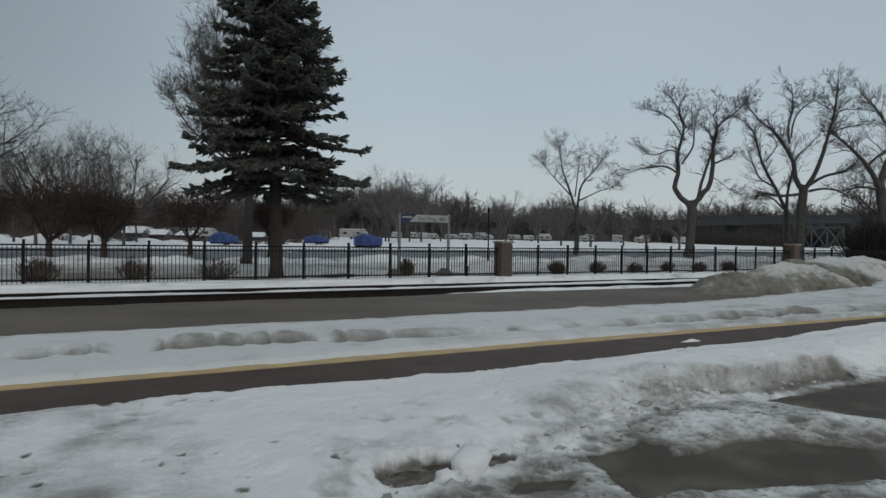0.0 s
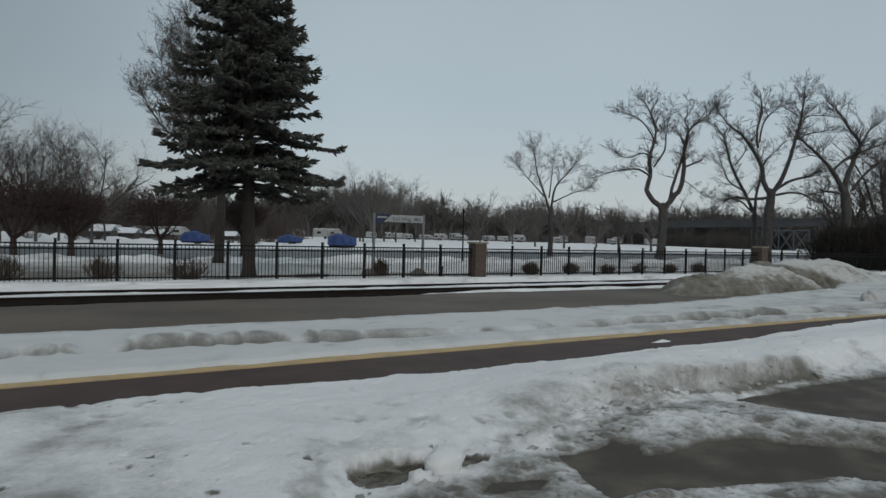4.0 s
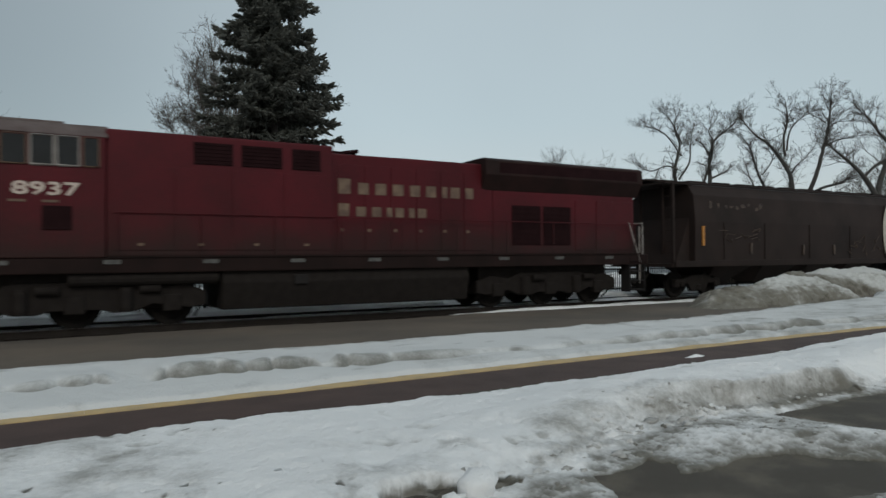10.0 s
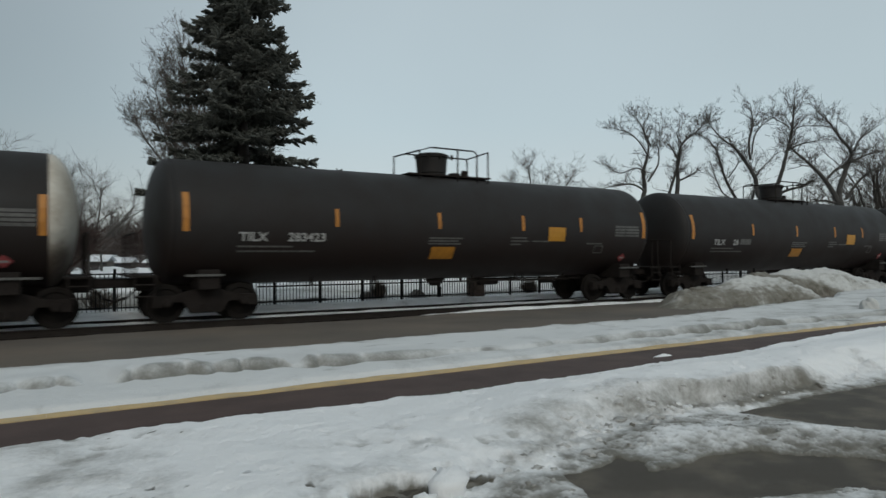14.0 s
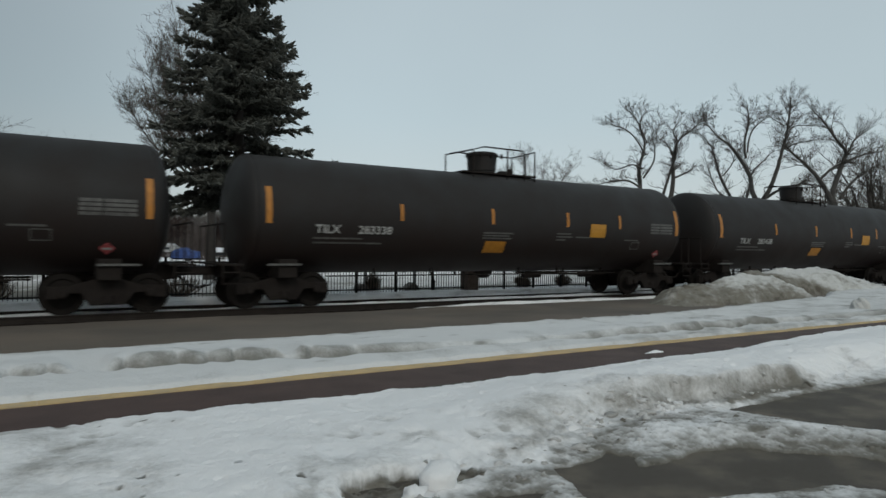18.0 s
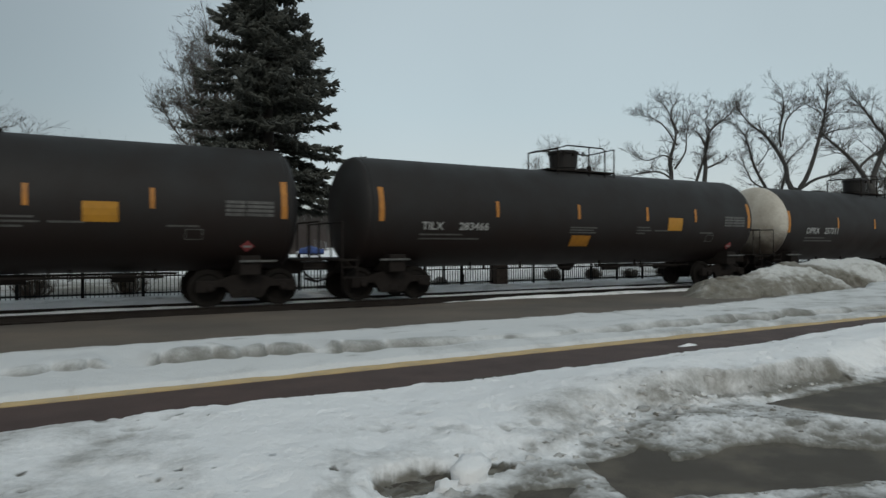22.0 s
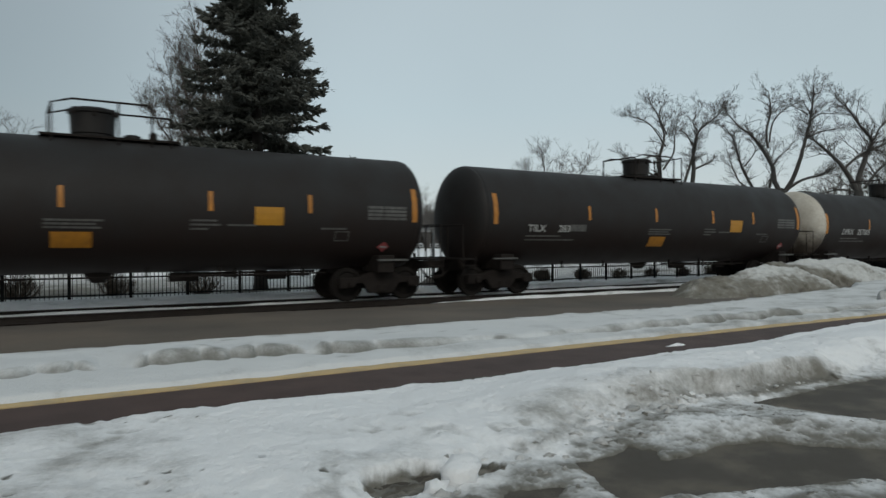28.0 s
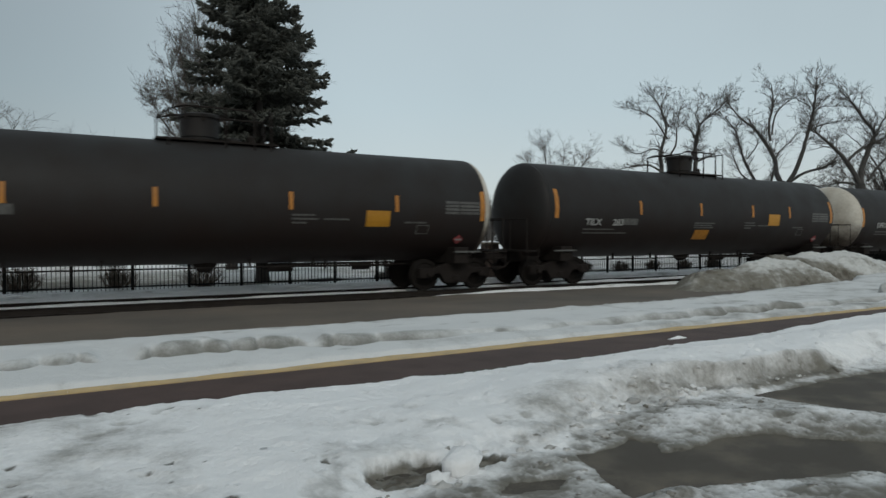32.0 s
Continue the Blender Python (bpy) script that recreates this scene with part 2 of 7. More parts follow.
M_GRIME = material("locomotive_frame_grime", (0.012, 0.009, 0.009), 0.9, dark=(0.007, 0.006, 0.005), scale=2, amount=0.5, fine=20, bump=0.1)
M_GRILLE = material("radiator_grille", (0.020, 0.007, 0.008), 0.85, fine=30, spec=0.1)
M_GLASS = material("dark_cab_glass", (0.016, 0.017, 0.019), 0.14, fine=5, bump=0, spec=0.3)
M_CREAM = material("cream_lettering", (0.62, 0.53, 0.46), 0.6, dark=(0.33, 0.22, 0.19), scale=5, amount=0.4, bump=0)
M_LOGO = material("worn_gold_blocks", (0.19, 0.125, 0.080), 0.6, dark=(0.075, 0.040, 0.030), scale=4, amount=0.5, bump=0)
M_MARK = material("weathered_white_mark", (0.50, 0.47, 0.41), 0.65, dark=(0.30, 0.27, 0.22), scale=1.6, amount=0.45, fine=14, bump=0.03)
M_WHITEP = material("white_handrail_paint", (0.33, 0.30, 0.28), 0.6, bump=0)
M_LAMP = material("lit_headlight", (1, 0.85, 0.65), 0.3, bump=0, emit=(1.0, 0.74, 0.50, 1.3))
M_HOPPER = material("weathered_hopper_brown", (0.0265, 0.0150, 0.0122), 0.8, dark=(0.0135, 0.0090, 0.0080), scale=0.8, amount=0.5, fine=14, bump=0.06, spec=0.3)
M_GRAFFITI = material("faded_rusty_paint", (0.085, 0.052, 0.036), 0.7, dark=(0.035, 0.024, 0.02), scale=6, amount=0.6, bump=0)
M_SPRUCEBARK = material("spruce_bark", (0.050, 0.042, 0.037), 0.9, dark=(0.026, 0.022, 0.020), scale=3, amount=0.5, fine=25, bump=0.5)
M_BARK = material("grey_bark", (0.078, 0.074, 0.070), 0.9, dark=(0.043, 0.041, 0.038), scale=3, amount=0.5, fine=25, bump=0.5)
M_TWIG = material("twigs", (0.075, 0.066, 0.060), 0.9, dark=(0.042, 0.037, 0.033), fine=10, bump=0)
M_TWIGPALE = material("pale_twigs", (0.12, 0.105, 0.094), 0.9, dark=(0.075, 0.066, 0.06), fine=10, bump=0)
M_THICKET = material("red_brown_thicket", (0.108, 0.086, 0.078), 0.95, dark=(0.070, 0.056, 0.051), scale=0.6, amount=0.6, fine=6, bump=0)
M_CRAB = material("dark_red_twigs", (0.074, 0.052, 0.047), 0.95, dark=(0.044, 0.032, 0.029), scale=1.0, amount=0.5, fine=8, bump=0, spec=0.1)
M_WOODS = material("far_woods_bark", (0.124, 0.113, 0.106), 0.95, dark=(0.086, 0.079, 0.074), scale=0.2, amount=0.5, fine=3, bump=0)
M_NEEDLE = material("spruce_needles", (0.098, 0.102, 0.090), 0.85, dark=(0.063, 0.066, 0.058), scale=1.2, amount=0.55, fine=9, bump=0, spec=0.2)
M_SHRUB = material("dry_shrub", (0.135, 0.10, 0.075), 0.9, dark=(0.05, 0.038, 0.03), scale=6, amount=0.5, bump=0)
M_TARP = material("blue_tarp", (0.030, 0.070, 0.24), 0.55, dark=(0.012, 0.030, 0.11), scale=1.8, amount=0.7, fine=8, bump=0.5)
M_CAMPER = material("camper_white", (0.36, 0.36, 0.36), 0.5, dark=(0.2, 0.2, 0.2), scale=0.7, amount=0.35, bump=0, rnd=0.15)
M_DARKGLASS = material("window_glass", (0.03, 0.034, 0.04), 0.15, bump=0)
M_TYRE = material("tyre_rubber", (0.02, 0.02, 0.02), 0.85, bump=0)
M_SHED = material("weathered_siding", (0.085, 0.07, 0.06), 0.85, dark=(0.08, 0.07, 0.06), scale=1, amount=0.5, bump=0)
M_ROOFSNOW = material("roof_snow", (0.78, 0.80, 0.83), 0.8, dark=(0.6, 0.62, 0.66), scale=0.8, amount=0.3, bump=0)
M_BRUSH = material("brown_brush", (0.125, 0.110, 0.102), 0.95, dark=(0.085, 0.076, 0.071), scale=0.3, amount=0.6, fine=3, bump=0)
M_BRIDGE = material("bridge_girder", (0.085, 0.085, 0.09), 0.8, dark=(0.06, 0.061, 0.065), scale=0.2, amount=0.4, bump=0)
M_TRUSS = material("bridge_truss_paint", (0.10, 0.122, 0.145), 0.6, bump=0)
M_SIGNBLUE = material("sign_blue", (0.022, 0.036, 0.085), 0.5, bump=0)
M_SIGNWHITE = material("sign_white", (0.36, 0.37, 0.37), 0.5, dark=(0.28, 0.29, 0.29), bump=0)
M_POST = material("galvanised_post", (0.24, 0.25, 0.255), 0.5, metal=0.3, bump=0)
M_JUNIPER = material("dark_hedge", (0.046, 0.041, 0.038), 0.9, dark=(0.026, 0.023, 0.021), scale=2, amount=0.5, bump=0, spec=0.15)


# ---- mesh helpers ----
def hash2(ix, iy, seed):
    h = (ix.astype(np.int64) * 374761393 + iy.astype(np.int64) * 668265263 + seed * 982451653) & 0xFFFFFFFF
    h = ((h ^ (h >> 13)) * 1274126177) & 0xFFFFFFFF
    return ((h ^ (h >> 16)) & 0xFFFFFF) / float(0xFFFFFF)


def fbm(x, y, size, octaves=4, seed=1, gain=0.5):
    """Value noise about 0 (-1 to 1) with features of the given size in metres."""
    total, amp, norm = np.zeros(np.broadcast(x, y).shape), 1.0, 0.0
    for o in range(octaves):
        u, v = x / size * 2 ** o + 17.3 * o, y / size * 2 ** o - 9.1 * o
        iu, iv = np.floor(u), np.floor(v)
        fu, fv = u - iu, v - iv
        fu, fv = fu * fu * (3 - 2 * fu), fv * fv * (3 - 2 * fv)
        s = seed + o * 7
        a, b = hash2(iu, iv, s), hash2(iu + 1, iv, s)
        c, d = hash2(iu, iv + 1, s), hash2(iu + 1, iv + 1, s)
        total += amp * ((a * (1 - fu) + b * fu) * (1 - fv) + (c * (1 - fu) + d * fu) * fv)
        norm += amp
        amp *= gain
    return total / norm * 2 - 1


def step(a, b, x):
    t = np.clip((x - a) / (b - a), 0, 1)
    return t * t * (3 - 2 * t)


def raw_mesh(name, verts, faces, mat, smooth=False):
    me = bpy.data.meshes.new(name)
    me.from_pydata(verts, [], faces)
    me.materials.append(mat)
    if smooth:
        me.polygons.foreach_set("use_smooth", [True] * len(me.polygons))
    me.update()
    return me


def grid(name, xs, ys, height, mat, dirt=None, bend=None):
    """A height field over xs and ys (its rows bent in plan if asked), with a dirt value for each vertex."""
    X, Y = np.meshgrid(xs, ys)
    if bend:
        Y = Y + bend(X, Y)
    Z = height(X, Y)
    nx, ny = len(xs), len(ys)
    co = np.stack([X.ravel(), Y.ravel(), Z.ravel()], 1).astype(np.float32)
    i = (np.arange(ny - 1)[:, None] * nx + np.arange(nx - 1)[None, :]).ravel()
    quads = np.stack([i, i + 1, i + nx + 1, i + nx], 1).astype(np.int32)
    me = bpy.data.meshes.new(name)
    me.vertices.add(len(co))
    me.vertices.foreach_set("co", co.ravel())
    me.loops.add(quads.size)
    me.loops.foreach_set("vertex_index", quads.ravel())
    me.polygons.add(len(quads))
    me.polygons.foreach_set("loop_start", np.arange(0, quads.size, 4, dtype=np.int32))
    me.polygons.foreach_set("use_smooth", np.ones(len(quads), dtype=bool))
    d = np.zeros(X.shape) if dirt is None else dirt(X, Y, Z)
    me.attributes.new("dirt", "FLOAT", "POINT").data.foreach_set("value", d.ravel().astype(np.float32))
    me.materials.append(mat)
    me.update(calc_edges=True)
    me.validate()
    return new(name, me)


def box_into(bm, x0, x1, y0, y1, z0, z1):
    v = [bm.verts.new(p) for p in ((x0, y0, z0), (x1, y0, z0), (x1, y1, z0), (x0, y1, z0), (x0, y0, z1), (x1, y0, z1), (x1, y1, z1), (x0, y1, z1))]
    for f in ((3, 2, 1, 0), (4, 5, 6, 7), (0, 1, 5, 4), (1, 2, 6, 5), (2, 3, 7, 6), (3, 0, 4, 7)):
        bm.faces.new([v[i] for i in f])
    return v


def box(x0, x1, y0, y1, z0, z1, bevel=0.0):
    bm = bmesh.new()
    box_into(bm, x0, x1, y0, y1, z0, z1)
    if bevel:
        bmesh.ops.bevel(bm, geom=bm.edges[:], offset=bevel, segments=2, affect="EDGES", profile=0.6)
    return bm


def prism(outline, y0, y1, bevel=0.0):
    """An outline in x and z, drawn out from y0 to y1."""
    bm = bmesh.new()
    a = [bm.verts.new((x, y0, z)) for x, z in outline]
    b = [bm.verts.new((x, y1, z)) for x, z in outline]
    n = len(a)
    bm.faces.new(a)
    bm.faces.new(b[::-1])
    for i in range(n):
        bm.faces.new((a[i], b[i], b[(i + 1) % n], a[(i + 1) % n]))
    bmesh.ops.recalc_face_normals(bm, faces=bm.faces[:])
    if bevel:
        bmesh.ops.bevel(bm, geom=bm.edges[:], offset=bevel, segments=2, affect="EDGES", profile=0.6)
    return bm


def lathe(profile, axis="x", sides=40):
    """Rings of (along, radius) round an axis."""
    bm = bmesh.new()
    rings = []
    for s, r in profile:
        ring = []
        for k in range(sides):
            a = 2 * math.pi * k / sides
            c, d = r * math.cos(a), r * math.sin(a)
            ring.append(bm.verts.new({"x": (s, c, d), "y": (c, s, d), "z": (c, d, s)}[axis]))
        rings.append(ring)
    for p, q in zip(rings, rings[1:]):
        for k in range(sides):
            bm.faces.new((p[k], p[(k + 1) % sides], q[(k + 1) % sides], q[k]))
    bm.faces.new(rings[0][::-1])
    bm.faces.new(rings[-1])
    bmesh.ops.recalc_face_normals(bm, faces=bm.faces[:])
    return bm


def tube_lists(V, F, pts, radii, sides=5):
    """Adds a tapered tube along pts to plain lists of vertices and faces."""
    base = len(V)
    n = len(pts)
    for i, p in enumerate(pts):
        d = pts[min(i + 1, n - 1)] - pts[max(i - 1, 0)]
        d = d / (np.linalg.norm(d) + 1e-9)
        if i == 0:
            u = np.array((-d[1], d[0], 0.0)) if abs(d[2]) < 0.9 else np.array((0.0, -d[2], d[1]))
        else:
            u = u - d * (u[0] * d[0] + u[1] * d[1] + u[2] * d[2])
        u = u / (np.linalg.norm(u) + 1e-9)
        w = np.array((d[1] * u[2] - d[2] * u[1], d[2] * u[0] - d[0] * u[2], d[0] * u[1] - d[1] * u[0]))
        for k in range(sides):
            a = 2 * math.pi * k / sides
            V.append(p + radii[i] * (math.cos(a) * u + math.sin(a) * w))
    for i in range(n - 1):
        for k in range(sides):
            k2 = (k + 1) % sides
            F.append((base + i * sides + k, base + i * sides + k2, base + (i + 1) * sides + k2, base + (i + 1) * sides + k))


def pipes(paths, radius, sides=6):
    """A bmesh of pipes along several paths."""
    V, F = [], []
    for path in paths:
        pts = [np.array(p, float) for p in path]
        tube_lists(V, F, pts, [radius] * len(pts), sides)
    bm = bmesh.new()
    vs = [bm.verts.new(v) for v in V]
    for f in F:
        bm.faces.new([vs[i] for i in f])
    return bm


def part(name, bm, mat, parent, label="", smooth=False):
    """Links a bmesh as one mesh object under a thing or a part."""
    me = bpy.data.meshes.new(name)
    bm.to_mesh(me)
    bm.free()
    me.materials.append(mat)
    if smooth:
        me.polygons.foreach_set("use_smooth", [True] * len(me.polygons))
    ob = new(name, me)
    ob.parent = parent
    if label:
        tagged(ob, label)
    return ob


def piece(name, me, parent, m):
    ob = new(name, me)
    ob.parent = parent
    ob.matrix_basis = m
    return ob


def thing(name, m, label, category, group="", kind=""):
    ob = new(name)
    ob.empty_display_size = 0.2
    ob.matrix_basis = m
    return tagged(ob, label, category, group, kind)


def solo(name, bm, mat, m, label, category, group="", kind="", smooth=False):
    ob = part(name, bm, mat, None, "", smooth)
    ob.matrix_basis = m
    return tagged(ob, label, category, group, kind)


def lettering(name, words, size, mat, parent, m, label, bold=0.0):
    """Built-in font, as a flat mesh of its own that stands in its local x and y."""
    cu = bpy.data.curves.new(name, "FONT")
    cu.body, cu.size, cu.offset, cu.extrude = words, size, bold, 0.002
    cu.resolution_u = 2
    tmp = bpy.data.objects.new(name, cu)
    me = bpy.data.meshes.new_from_object(tmp)
    bpy.data.objects.remove(tmp)
    me.name = name
    me.materials.clear()
    me.materials.append(mat)
    ob = piece(name, me, parent, m)
    if label:
        tagged(ob, label)
    return ob


# ---- ground ----
TRACK_Y = 17.66
RAIL_Z = -0.10


def ground_z(y):
    return np.interp(y, (-4000, 12.0, 15.5, 18.9, 19.5, 30, 38, 75, 180, 260, 4000), (-0.35, -0.35, -0.42, -0.42, -0.04, -0.03, -0.14, -0.10, 0.40, 0.5, 0.5))


ground_x = np.concatenate([np.linspace(-4000, -60, 12), np.linspace(-50, 120, 171), np.linspace(140, 4000, 14)])
ground_y = np.concatenate([[-4000, -1000, -200, 0, 12, 15.5, 18.9], np.linspace(19.2, 40, 60), np.linspace(42, 300, 60), [500, 1000, 4000]])
tagged(grid("ground", ground_x, ground_y, lambda x, y: ground_z(y) + np.where((y > 19.4) & (y < 300), 0.07 * fbm(x, y, 4.0, 4, 3), 0), M_SNOW,
            lambda x, y, z: 0.12 + 0.25 * step(0.1, 0.6, fbm(x, y, 9, 4, 8)) - 0.2 * (y > 75) + 0.60 * step(-0.1, 0.5, fbm(x, y, 3.0, 3, 9)) * step(20.2, 20.6, y) * step(30, 24, y) + 0.36 * step(20.0, 20.6, y) * step(44, 36, y)),
       "flat snow-covered ground reaching to the horizon", "ground", kind="structure")

# parking lot asphalt on which the camera stands
lot = grid("parking_lot", np.linspace(-14, 30, 111), np.linspace(-14, 5.9, 51), lambda x, y: 0.0 + 0.012 * fbm(x, y, 2.0, 3, 5), M_LOT)
tagged(lot, "dark wet asphalt of a parking lot, half covered in slush", "parking lot", kind="structure")


def seg(x, y, x0, y0, x1, y1, width):
    """1 on the line from (x0, y0) to (x1, y1), falling to 0 at the width."""
    dx, dy = x1 - x0, y1 - y0
    t = np.clip(((x - x0) * dx + (y - y0) * dy) / (dx * dx + dy * dy), 0, 1)
    d = np.hypot(x - x0 - t * dx, y - y0 - t * dy)
    return np.clip(1 - d / width, 0, 1)


def near_edge(x):
    """Where the bank meets the lot."""
    return np.interp(x, (-14, -1, 0.8, 1.4, 2.0, 2.84, 3.15, 3.5, 4.0, 4.5, 5.1, 5.4, 6.0, 7.2, 8.5, 12, 30), (1.0, 1.4, 2.2, 2.95, 3.12, 3.32, 3.48, 3.64, 3.72, 3.74, 3.80, 3.72, 3.72, 3.72, 3.8, 4.1, 4.6)) + 0.10 * fbm(x, x * 0 + 3, 0.7, 3, 21)


def far_edge(x):
    """Where the bank meets the cleared pavers."""
    return np.interp(x, (-14, 5.4, 8.4, 11.0, 13, 30), (5.66, 5.66, 5.80, 6.15, 6.35, 6.4)) + 0.035 * fbm(x, x * 0, 0.45, 3, 2)


BARE = (((2.89, 3.23), (3.12, 3.20), (3.44, 3.27), (3.53, 3.15), (3.35, 2.95), (3.63, 2.95), (4.0, 2.97), (4.44, 2.88), (4.55, 2.64), (4.9, 2.4), (5.2, 1.6), (4.7, 1.6), (4.21, 2.13), (3.76, 2.27), (3.38, 2.37), (3.01, 2.53), (2.72, 2.57), (2.77, 2.83)),
        ((5.34, 3.66), (5.9, 3.62), (6.6, 3.66), (9.0, 3.5), (9.0, 1.6), (6.3, 2.2), (5.62, 2.75), (5.54, 3.09), (5.47, 3.40)),
        ((2.10, 2.96), (2.22, 3.03), (2.55, 2.94), (2.40, 2.84)))


def bare_gap(x, y):
    """Distance from the bare asphalt patches: below 0 inside them."""
    out = np.full(np.broadcast(x, y).shape, 9.0)
    for ring in BARE:
        near, inside = np.full(out.shape, 9.0), np.zeros(out.shape, bool)
        for (x0, y0), (x1, y1) in zip(ring, ring[1:] + ring[:1]):
            dx, dy = x1 - x0, y1 - y0
            t = np.clip(((x - x0) * dx + (y - y0) * dy) / (dx * dx + dy * dy), 0, 1)
            near = np.minimum(near, np.hypot(x - x0 - t * dx, y - y0 - t * dy))
            if dy:
                inside = inside ^ (((y0 > y) != (y1 > y)) & (x < x0 + (y - y0) * dx / dy))
        out = np.minimum(out, np.where(inside, -near, near))
    return out + 0.07 * fbm(x * 0.8, y, 0.22, 5, 61, 0.68)


def slush_ridge(x, y):
    """Small sharp ridges of refrozen slush, 0 to about 1."""
    return np.clip(1.0 - 2.4 * np.abs(fbm(x + 0.35 * y, y, 0.10, 3, 62, 0.7)), 0, 1)


def hollow(x, y):
    """1 in the broken hollow at the foot of the bank."""
    return step(0.0, 0.30, np.maximum(seg(x, y, 1.62, 3.36, 1.86, 3.40, 0.20), seg(x, y, 2.22, 3.38, 2.36, 3.39, 0.085)) + 0.10 * fbm(x, y, 0.10, 3, 63, 0.6))


def pits(x, y):
    """1 in the small dirty melt holes of the crust."""
    out = np.zeros(np.broadcast(x, y).shape)
    for px, py, rx, ry in ((-0.30, 4.55, 0.055, 0.055), (-0.21, 3.97, 0.06, 0.035), (-0.27, 4.20, 0.035, 0.025), (-0.40, 4.18, 0.05, 0.02), (0.52, 4.11, 0.026, 0.026), (0.36, 4.14, 0.08, 0.014), (0.40, 4.02, 0.05, 0.02), (0.60, 3.60, 0.10, 0.015), (1.05, 4.0, 0.03, 0.025), (1.33, 4.02, 0.035, 0.02), (1.30, 3.62, 0.03, 0.05), (2.30, 3.95, 0.06, 0.02), (2.75, 3.85, 0.05, 0.02)):
        out = np.maximum(out, 1 - np.hypot((x - px) / rx, (y - py) / ry) * 0.8 + 0.5 * fbm(x, y, 0.05, 3, 67, 0.6))
    return np.clip(out, 0, 1)


def near_bank(x, y):
    top = np.interp(x, (-14, 0, 2, 3.6, 4.6, 5.6, 7, 9, 12, 30), (0.10, 0.10, 0.13, 0.20, 0.28, 0.27, 0.25, 0.24, 0.2, 0.2))
    steep = np.interp(x, (-14, 2.0, 3.6, 4.4, 5.2, 7.0, 7.6, 12), (0.7, 0.75, 0.68, 0.45, 0.34, 0.34, 0.6, 0.8))
    scarp = np.interp(x, (4.6, 5.2, 6.8, 7.3), (0, 1, 1, 0))
    e0, e1 = near_edge(x), far_edge(x)
    k = (y - e0) / steep + 0.10 * fbm(x, y, 0.5, 3, 68)
    face = step(0, 1, k) * (1 - scarp) + scarp * (0.42 * np.clip(k, 0, 1) ** 1.2 + 0.58 * step(0.62, 0.98, k))
    z = top * face + 0.035 * fbm(x, y, 1.3, 4, 11) * face
    lip = np.interp(x, (-2, 1.5, 3.0, 9.0), (0.10, 0.09, 0.055, 0.045))
    z = z - (top - lip) * step(0.4, 1.0, (y - e0) / np.maximum(e1 - e0, 0.2))
    rough = np.clip(1 - np.abs((y - e0) / steep - 0.40) / 0.75, 0, 1) * np.interp(x, (-2, 1, 2, 12), (0.15, 0.4, 1, 1))
    z = z + rough * (0.058 * fbm(x, y, 0.36, 5, 31, 0.58) + 0.042 * (0.4 - np.abs(fbm(x, y, 0.20, 4, 41, 0.58))))
    z = z + 0.11 * np.abs(fbm(x, y, 0.19, 4, 69, 0.66)) * step(0.6, 0.25, k) * step(-0.1, 0.1, k) * np.interp(x, (2.2, 3.2), (0, 1))
    z = z + np.interp(x, (0, 2), (0.007, 0.013)) * fbm(x, y, 0.14, 4, 51, 0.6) + 0.024 * fbm(x, y, 0.6, 3, 52) - 0.022 * step(0.5, 0.8, fbm(x, y, 0.3, 2, 53)) * (y < 5.2) - 0.016 * step(0.25, 0.65, fbm(x, y, 0.15, 2, 54)) * step(0.2, 0.5, fbm(x, y, 1.1, 2, 55) + 0.3)
    z = z - 0.022 * pits(x, y)
    z = np.where(y > e1, z - (y - e1) * 6.0, z)
    # slush lying on the lot, thinning out towards the bare patches
    g = bare_gap(x, y)
    s = -0.03 + 0.052 * step(-0.04, 0.05, g) + 0.020 * step(0.05, 0.4, g)
    s = s + step(-0.05, 0.2, g) * (0.016 * fbm(x, y, 0.5, 4, 64, 0.6) + 0.017 * slush_ridge(x, y))
    s = s + 0.05 * np.maximum(seg(x, y, 4.2, 3.38, 5.1, 2.9, 0.40), seg(x, y, 5.1, 2.9, 6.0, 1.7, 0.40))
    s = s + 0.05 * seg(x, y, 2.72, 2.36, 2.92, 2.38, 0.16)
    s = s - 0.10 * step(0.4, -1.6, y + 0.6 * fbm(x, y, 1.2, 4, 86))
    w = step(-0.10, 0.22, y - e0)
    out = s * (1 - w) + np.maximum(z, s) * w - 0.006
    h = hollow(x, y)
    out = out * (1 - h) + h * (0.006 + 0.075 * np.abs(fbm(x * 0.5 + y * 0.4, y, 0.07, 3, 65, 0.6)) - 0.02 * step(3.42, 3.5, y))
    return np.where(y > e1, np.minimum(out, lip + 0.02 - (y - e1) * 6.0), out)


